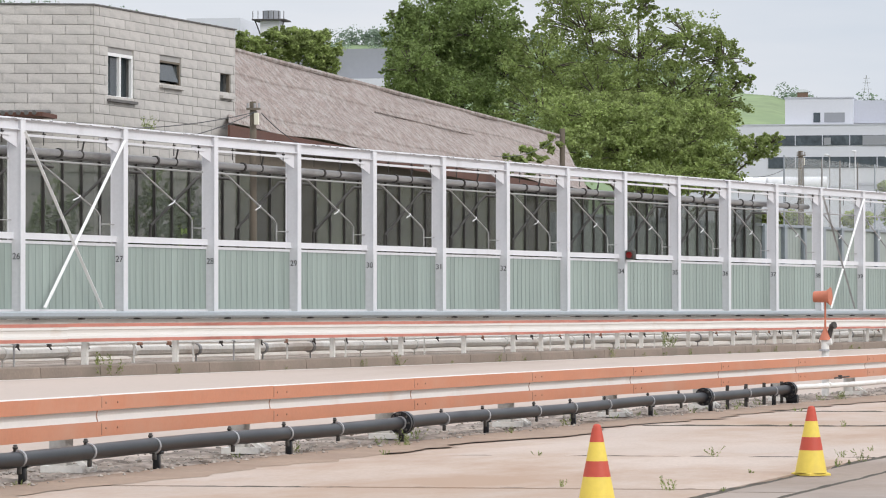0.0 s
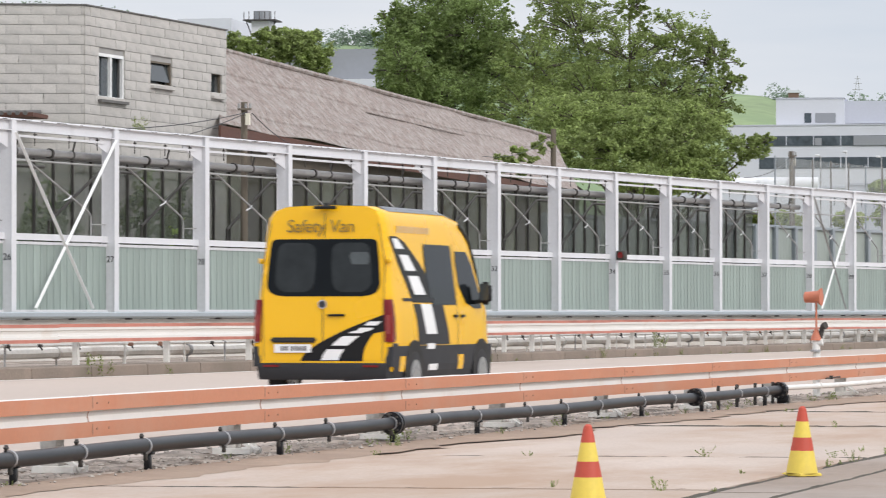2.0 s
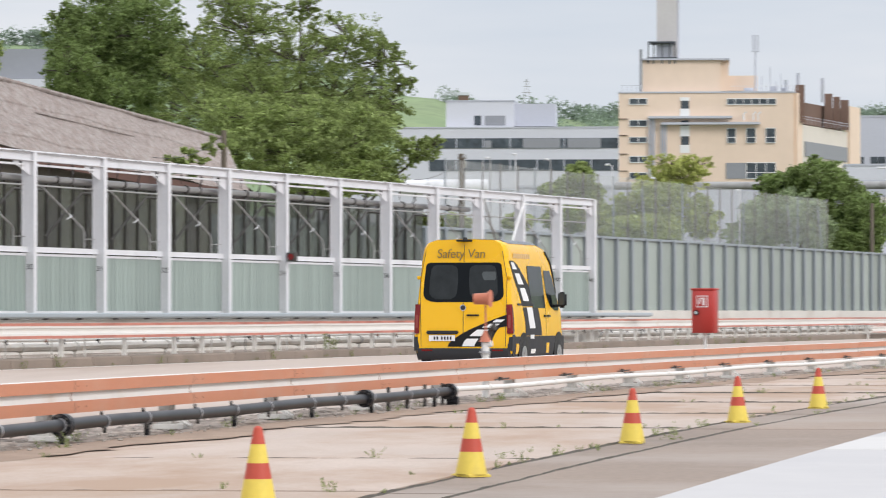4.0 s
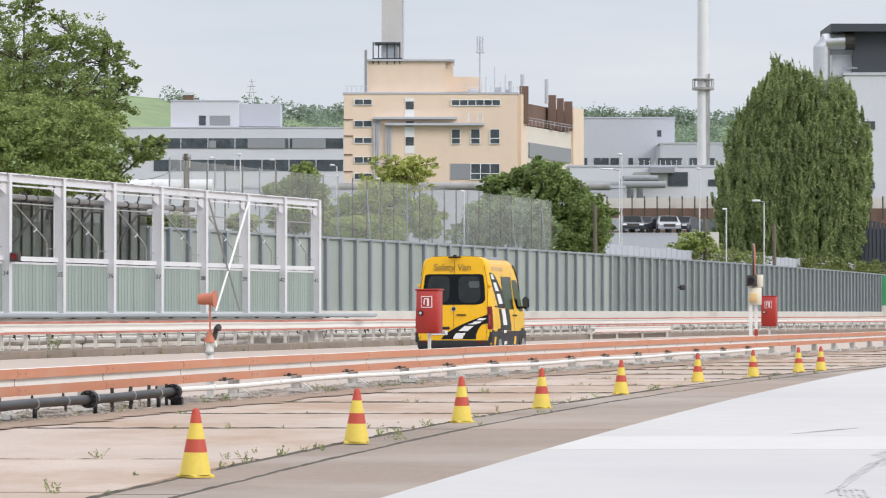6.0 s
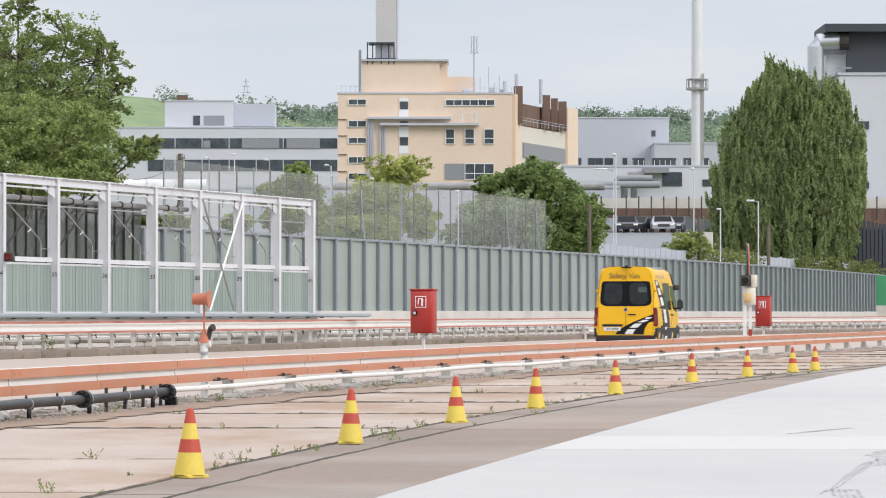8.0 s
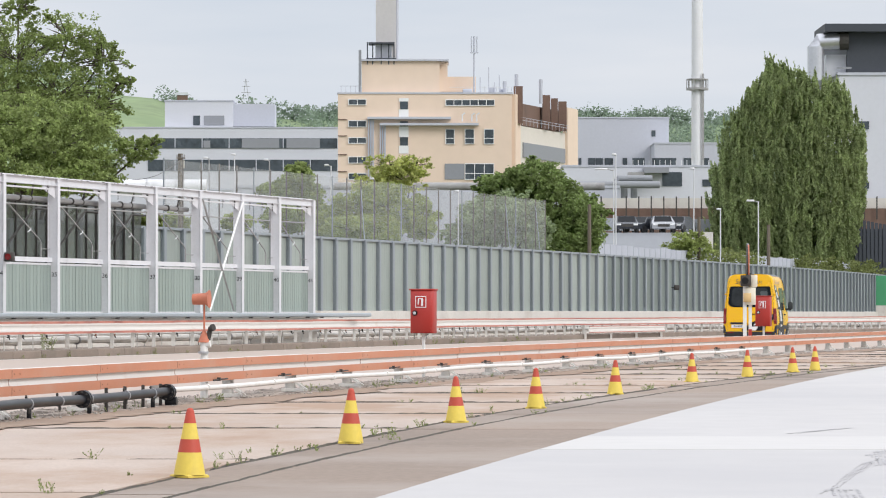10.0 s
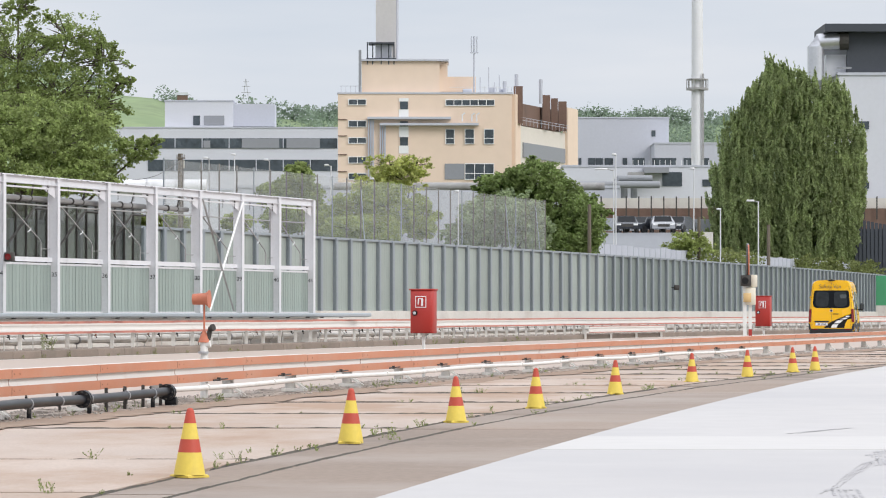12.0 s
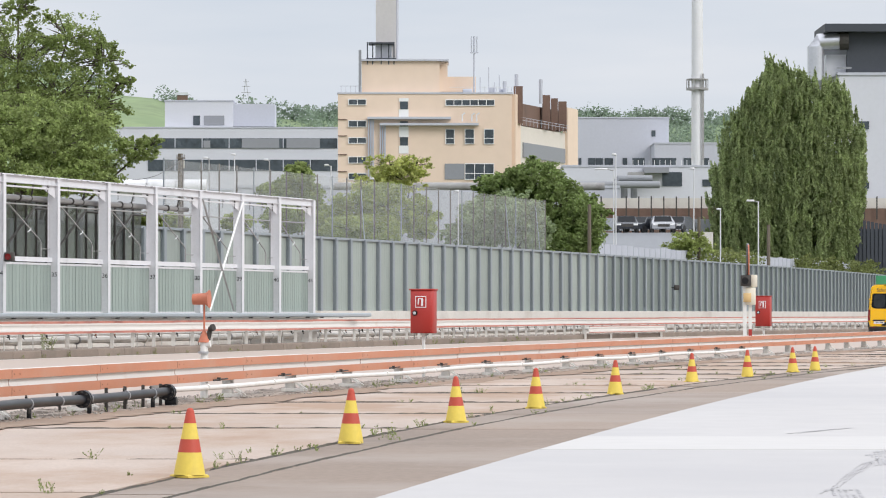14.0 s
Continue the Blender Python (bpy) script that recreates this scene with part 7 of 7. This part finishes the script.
for i, bl in enumerate(boughs):
    fx = px0 + (-96 + 48 * i) * PK
    bl += [((fx, py0 + 0.5, 1.5 + (80 + 45 * j) * PK), (26 * PK, 34 * PK, 36 * PK)) for j in range((5, 7, 7, 6, 5)[i])]
    tree("dense dark poplar in a tight row", (fx, py0, 0), bl, 64000, 0.105, M_leaf_poplar, 20 + i, 0.3, limbs=False, shell=0.3, sigma=0.12, taper=0.4, flare=0.35)

tree("round dark bush tree behind the netting", foot((6.00, 231.92, 4.77)), [
    blob((3.96, 231.97, 8.86), 45, 32, 232), blob((5.66, 231.93, 9.20), 55, 36, 232), blob((6.86, 231.90, 7.50), 60, 50, 232), blob((8.49, 229.84, 6.43), 40, 50, 232), blob((7.30, 229.88, 5.41), 60, 35, 232), blob((3.28, 231.98, 6.81), 60, 50, 232), blob((2.60, 232.99, 8.90), 25, 16, 232)],
    40000, 0.11, M_leaf_dark, 31, 0.25, shell=0.4, sigma=0.075, sprays=7)
tree("silvery willow-like bush behind the netting", foot((2.99, 211.98, 4.46)), [
    blob((2.06, 211.99, 6.02), 45, 45, 212), blob((3.62, 211.97, 6.49), 55, 45, 212), blob((4.86, 211.94, 5.71), 35, 40, 212), blob((0.81, 212.00, 5.40), 30, 28, 212)],
    18000, 0.10, M_leaf_silver, 32, 0.16, shell=0.35, sigma=0.07, sprays=8)
tree("young yellow-green tree before the beige building", foot((-3.31, 284.98, 6.41)), [
    blob((-3.94, 284.97, 12.07), 42, 22, 285), blob((-2.06, 284.99, 12.07), 28, 22, 285), blob((-3.10, 284.98, 11.02), 45, 22, 285), blob((-5.20, 284.95, 10.60), 40, 26, 285)],
    6000, 0.11, M_leaf_young, 33, 0.18, shell=0.2, sprays=7)
tree("light green shrubs behind the netting", foot((-4.24, 199.96, 4.87)), [
    blob((-4.82, 199.94, 6.48), 40, 40, 200), blob((-3.06, 199.98, 6.63), 45, 45, 200), blob((-1.29, 200.00, 6.19), 35, 40, 200), blob((-6.00, 199.91, 5.75), 30, 30, 200), blob((-4.19, 197.96, 5.41), 70, 28, 200)],
    20000, 0.095, M_leaf_light, 34, 0.14, shell=0.35, sprays=6)
tree("small green tree behind the barrier", foot((-8.34, 214.84, 5.13)), [
    blob((-8.19, 214.84, 8.61), 32, 30, 215), blob((-8.98, 214.81, 7.82), 30, 26, 215), blob((-7.56, 214.87, 7.35), 30, 35, 215), blob((-8.58, 212.83, 6.51), 45, 28, 215), blob((-9.88, 213.77, 7.79), 20, 20, 215)],
    18000, 0.105, M_leaf_mid, 35, 0.16, shell=0.4)
tree("low yellow-green bushes behind the barrier", foot((-12.94, 189.56, 4.68)), [
    blob((-13.22, 189.54, 5.65), 30, 16, 190), blob((-14.60, 189.44, 5.73), 26, 14, 190), blob((-10.16, 189.73, 5.66), 30, 18, 190)], 7000, 0.09, M_leaf_light, 36, 0.1, shell=0.3)

# creeper on the grey wall
rng = np.random.default_rng(7)
p, q = Vector((9.43, 234.81, 5.54)), Vector((36.43, 332.01, 5.12))
for a, w in ((0.36, 0.075), (0.68, 0.035), (0.80, 0.03), (0.93, 0.06)):
    c = p.lerp(q, a)
    cr = leaf_mesh("creeper", leaves([(c.x, c.y - 0.3, 4.5), (c.x + 1.0, c.y + 1, 5.0)], [(w * 45, w * 70, 1.1), (w * 30, w * 40, 0.8)], 5200, 0.11, rng, shell=0.1), M_ivy)
    tagged(part("creeper", cr, None), "yellow-green creeper hanging over the grey wall", "creeper", "creepers")
cr = leaf_mesh("shrub", leaves([(16.58, 261.48, 5.72), (17.15, 261.44, 6.18)], [(2.0, 1.0, 0.9), (0.9, 0.8, 0.7)], 4500, 0.11, rng, shell=0.1), M_leaf_light)
tagged(part("shrub", cr, None), "bright green shrub above the wall", "shrub")


# far woods along the hill, their haze carried by the leaf colour
def woods():
    rng = np.random.default_rng(9)
    cs, rs = [], []
    for i in range(1900):
        a = rng.uniform(-0.30, 0.16)
        for (a0, h0), (a1, h1) in zip(hill_prof[:-1], hill_prof[1:]):
            if a <= a1:
                break
        t = (a - a0) / (a1 - a0)
        h = h0 + (h1 - h0) * (t * t * (3 - 2 * t))
        # open meadow on the near shoulder, hedges on the vineyard slope, closed woods elsewhere
        if -0.115 < a < -0.05:
            if rng.random() < 0.86:
                continue
            v = 1.0
        elif a < -0.115:
            v = 1.0 if rng.random() < 0.4 else rng.choice((0.93, 0.84, 0.74, 0.6)) + 0.02 * rng.random()
            if rng.random() < 0.45:
                continue
        else:
            v = 1.0 if rng.random() < 0.3 else rng.uniform(0.6, 1.0)
        d = 1300 + 1200 * v
        s = rng.uniform(4.0, 8.5)
        cs.append((a * d, d, h * v ** 1.1 + s * 0.3))
        rs.append((s * 1.15, s, s * rng.uniform(0.7, 1.15)))
    return leaf_mesh("woods", leaves(cs, rs, 150000, 1.05, rng, clumps=40, shell=0.6, sigma=0.14), M_leaf_hazy)


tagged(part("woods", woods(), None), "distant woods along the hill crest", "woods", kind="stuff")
pyl = thing("pylon", "distant lattice power pylon on the hill", "pylon")
a = (-128.27, 2496.71, 140.10)
for s in (-1, 1):
    part("leg", Shape().beam((a[0] + s * 2.2, a[1], a[2] - 4), (a[0], a[1], a[2] + 13), 0.28, 0.28), M_pipegrey, pyl)
for k, w in ((4, 5.0), (8, 4.0), (11, 3.0)):
    part("crossarm", Shape().box((a[0], a[1], a[2] + k), (w * 1.3, 0.28, 0.28)), M_pipegrey, pyl)
hut = thing("hill_house", "distant house with a pale roof on the hill", "house")
a = (-165.87, 2444.38, 135.38)
part("wall", Shape().box((a[0], a[1], a[2] + 1.5), (6.5, 6, 5)), M_brown, hut)
part("roof", Shape().box((a[0], a[1], a[2] + 4.8), (7.5, 7, 1.8)), M_grey_wall, hut)


# ---------------------------------------------------------------- street lamps and poles
def street_lamp(c, top, arm, label="slim grey street lamp"):
    t = thing("street_lamp", label, "street lamp", "street lamps")
    k = c[1] / 6800
    part("shaft", Shape().tube([(c[0], c[1], 0), (c[0], c[1], top)], [1.4 * k, 1.0 * k], 8), M_steel if arm >= 0 else M_pipegrey, t, smooth=True)
    w = abs(arm) * k
    sg = -1
    part("arm", Shape().tube([(c[0], c[1], top - 0.05), (c[0] + sg * w * 0.6, c[1], top + 1.5 * k)], 1.0 * k, 6), M_pipegrey, t)
    part("head", bevelled(Shape().box((c[0] + sg * w, c[1], top + 1.5 * k), (max(w, 8 * k), 4 * k, 3.5 * k)), "head", M_stack_white, 0.8 * k, 1), None, t)


for c, arm in (((11.54, 259.74, 10.88), 22), ((20.86, 254.15, 8.59), 14), ((18.01, 249.35, 7.90), 3), ((17.92, 274.42, 11.47), 3), ((-10.03, 164.69, 7.84), -6), ((-7.45, 164.83, 7.77), -6), ((-5.83, 199.92, 8.87), 8), ((-3.05, 169.97, 7.13), -4), ((0.71, 178.00, 6.83), 3), ((12.14, 269.73, 12.29), 3), ((-9.00, 165.76, 8.03), 2)):
    street_lamp(c, c[2], arm)
for c in ((8.57, 224.84, 7.57), (17.42, 261.42, 7.72), (21.11, 249.11, 6.94)):
    pole(c, c[2], 0.13, M_timber, "utility_pole", "plain grey timber pole", "utility pole")


# ---------------------------------------------------------------- weeds in the joints and at the kerb
def weed(x, y, z, h, seed, material=None, spread=0.5):
    rng = np.random.default_rng(seed)
    n = int(90 + 420 * h)
    stems = rng.integers(0, max(5, int(30 * h) + 4), n)
    ang = rng.uniform(0, 2 * math.pi, 64)[stems]
    lean = (0.15 + 0.85 * rng.random(64))[stems] * spread * h
    tall = (0.45 + 0.55 * rng.random(64))[stems]
    off = rng.normal(size=(64, 2))[stems] * 0.25 * h
    t = rng.random(n) ** 0.8
    p = np.stack([x + off[:, 0] + np.cos(ang) * lean * t, y + off[:, 1] + np.sin(ang) * lean * t, z + h * tall * t], axis=1)
    p += rng.normal(size=(n, 3)) * 0.035 * h
    p[:, 2] = np.maximum(p[:, 2], z)
    u = np.stack([np.cos(ang), np.sin(ang), 0.9 + 0 * ang], axis=1) + rng.normal(size=(n, 3)) * 0.55
    u /= np.linalg.norm(u, axis=1)[:, None]
    v = np.cross(u, rng.normal(size=(n, 3)))
    v /= np.linalg.norm(v, axis=1)[:, None]
    s = 0.006 + h * (0.03 + 0.05 * rng.random((n, 1)))
    quads = np.stack([p - u * s * 0.3, p + v * s * 0.3 + u * s * 0.4, p + u * s * 1.2, p - v * s * 0.3 + u * s * 0.4], axis=1)
    w = part("weed", leaf_mesh("weed", quads, material or M_weed), None)
    return tagged(w, "small green weed growing in a pavement joint", "weed", "weeds", kind="stuff")


for i, (c, h) in enumerate((((-2.72, 26.36, -0.01), 0.16), ((-0.51, 37.50, -0.00), 0.24), ((-0.71, 38.99, 0.01), 0.10), ((0.61, 48.50, 0.00), 0.10), ((-1.13, 34.48, -0.03), 0.08), ((-1.73, 34.16, -0.03), 0.07), ((-2.38, 41.13, 0.02), 0.10), ((-0.39, 41.30, 0.01), 0.05), ((-2.38, 29.20, -0.00), 0.06), ((3.39, 62.91, -0.02), 0.12), ((4.32, 69.87, -0.01), 0.10), ((8.70, 87.57, -0.02), 0.14), ((-2.93, 41.20, 0.01), 0.06), ((-5.30, 41.66, 0.06), 0.26), ((-4.76, 44.75, -0.03), 0.12), ((-4.11, 48.83, 0.01), 0.16), ((-3.51, 26.77, -0.02), 0.09))):
    weed(c[0], c[1], 0.0, h * 0.75, 100 + i)
for i in range(70):
    yy = 61 + 1.62 * i + rnd.uniform(-0.9, 0.9)
    if rnd.random() < 0.55:
        weed(kerb_x(yy) + 0.03, yy, 0.0, rnd.choice((0.10, 0.14, 0.2, 0.3)), 300 + i, M_ivy, 0.6)
weed(kerb_x(70.6) - 0.05, 70.6, 0.0, 0.5, 501, M_ivy, 0.3)
weed(kerb_x(71.1) - 0.05, 71.1, 0.0, 0.3, 504, M_ivy, 0.6)
weed(kerb_x(105.0) - 0.2, 105.0, 0.2, 0.5, 502, M_weed, 0.4)
weed((-20.29, 83.57, 5.43)[0], (-20.29, 83.57, 5.43)[1], 5.1, 0.5, 503, M_weed, 0.5)
for i, c in enumerate(((-19.60, 138.62, 6.68), (-20.00, 138.56, 6.83), (-19.19, 138.68, 6.62), (-19.90, 148.67, 7.58))):
    cr = leaf_mesh("shrub", leaves([c], [(0.6, 0.6, 0.5)], 240, 0.13, rng, shell=0.1), M_leaf_mid)
    tagged(part("shrub", cr, None), "green shoots above the shed eaves", "shrub", "eaves shrubs")

rj = random.Random(33)
for i in range(90):
    if i < 50:
        yj = rj.choice(joints[3:13])
        xa, xb = near_rail_x(yj) + 0.8, slab_edge_x(yj)
        f = rj.random()
        px, py = xa + (xb - xa) * f, yj + 0.12 * f
    else:
        py = rj.uniform(26, 84)
        px = slab_edge_x(py) + rj.choice((0.0, 0.0, 0.54))
    weed(px, py, 0.0, rj.choice((0.03, 0.04, 0.05, 0.07, 0.10)), 700 + i, M_weed, 0.9)
for i in range(40):
    py = rj.uniform(24, 90)
    weed(near_rail_x(py) + rj.uniform(0.1, 0.6), py, 0.01, rj.choice((0.05, 0.07, 0.1, 0.16)), 800 + i, M_weed, 0.8)
for i, (px, py, ph) in enumerate(((-21.35, 88.9, 3.7), (-21.0, 90.2, 3.4), (-22.7, 85.2, 3.4))):
    sh = leaf_mesh("shrub", leaves([(px, py, ph * 0.62 + 0.3)], [(0.8, 1.1, ph * 0.5)], 2600, 0.085, np.random.default_rng(900 + i), shell=0.2), M_leaf_dark)
    tagged(part("shrub", sh, None), "dark green shrub growing behind the glazing", "shrub", "glazing shrubs")

# raised grit and moss along the joints
rngm = random.Random(21)


def ridge(pts, h, w):
    s = Shape()
    rows = []
    for x, y in pts:
        k = h * rngm.uniform(0.35, 1.25)
        ww = w * rngm.uniform(0.6, 1.3)
        rows.append((x, y, k, ww))
    out = []
    for i, (x, y, k, ww) in enumerate(rows):
        x0, y0 = rows[max(i - 1, 0)][:2]
        x1, y1 = rows[min(i + 1, len(rows) - 1)][:2]
        d = Vector((x1 - x0, y1 - y0, 0)).normalized()
        n = Vector((-d.y, d.x, 0))
        out.append([(x + n.x * ww, y + n.y * ww, -0.02), (x, y, k), (x - n.x * ww, y - n.y * ww, -0.02)])
    s.grid(out)
    return s


for yj in joints[1:-1]:
    x0, x1 = near_rail_x(yj) + 0.95, slab_edge_x(yj)
    n = max(8, int((x1 - x0) / 0.12))
    o = part("moss", ridge([(x0 + (x1 - x0) * i / n, yj + 0.12 * (i / n)) for i in range(n + 1)], 0.0125 * (0.6 + yj / 90), 0.06), M_joint)
    tagged(o, "dark moss and grit standing in a slab joint", "moss", "joint moss", kind="stuff")
for off, h in ((-0.01, 0.010), (0.54, 0.006)):
    pts = [(slab_edge_x(16 + 0.2 * i) + off + 0.05 * noise.noise(Vector((i * 0.09, off, 1.0))) + 0.02 * noise.noise(Vector((i * 0.4, off, 7.0))), 16 + 0.2 * i) for i in range(400)]
    o = part("moss", ridge(pts, h, 0.022), M_joint)
    tagged(o, "dark moss and grit along the asphalt edge", "moss", "joint moss", kind="stuff")


# ---------------------------------------------------------------- movement
def van_at(t):
    """Place and heading of the van's tail over the ground."""
    u = (t - 7) / 7
    cx = (1.284, -0.334, -1.484, -1.029, 1.909, 19.67, 2.895)
    cy = (4.881, -10.639, -5.548, 17.868, 4.969, 77.036, 109.56)
    x = y = dx = dy = 0.0
    for a, b in zip(cx, cy):
        dx, dy = dx * u + x, dy * u + y
        x, y = x * u + a, y * u + b
    return x, y, math.degrees(math.atan2(dx, dy))


def motions():
    times = [round(0.25 * i, 2) for i in range(57)]
    nudge = {1.25: -0.03, 1.5: -0.045, 1.75: -0.03, 2.75: 0.05, 3.0: 0.075, 3.25: 0.03, 3.75: -0.02, 4.0: -0.03, 6.75: 0.05, 7.0: 0.08, 7.25: 0.05}
    walk(van, [(t, pose(van_at(t)[0] + nudge.get(t, 0.0), van_at(t)[1], 0, 0, 0, -van_at(t)[2] + 2.3)) for t in times])
    turn, rows, last = 0.0, [], van_at(0)
    for i in range(421):
        p = van_at(i / 30)
        turn += math.degrees(math.hypot(p[0] - last[0], p[1] - last[1]) / 0.345)
        last = p
        rows.append((i / 30, turn))
    for w, x, y in wheels:
        walk(w, [(t, pose(x, y, 0.345, -a)) for t, a in rows])


motions()
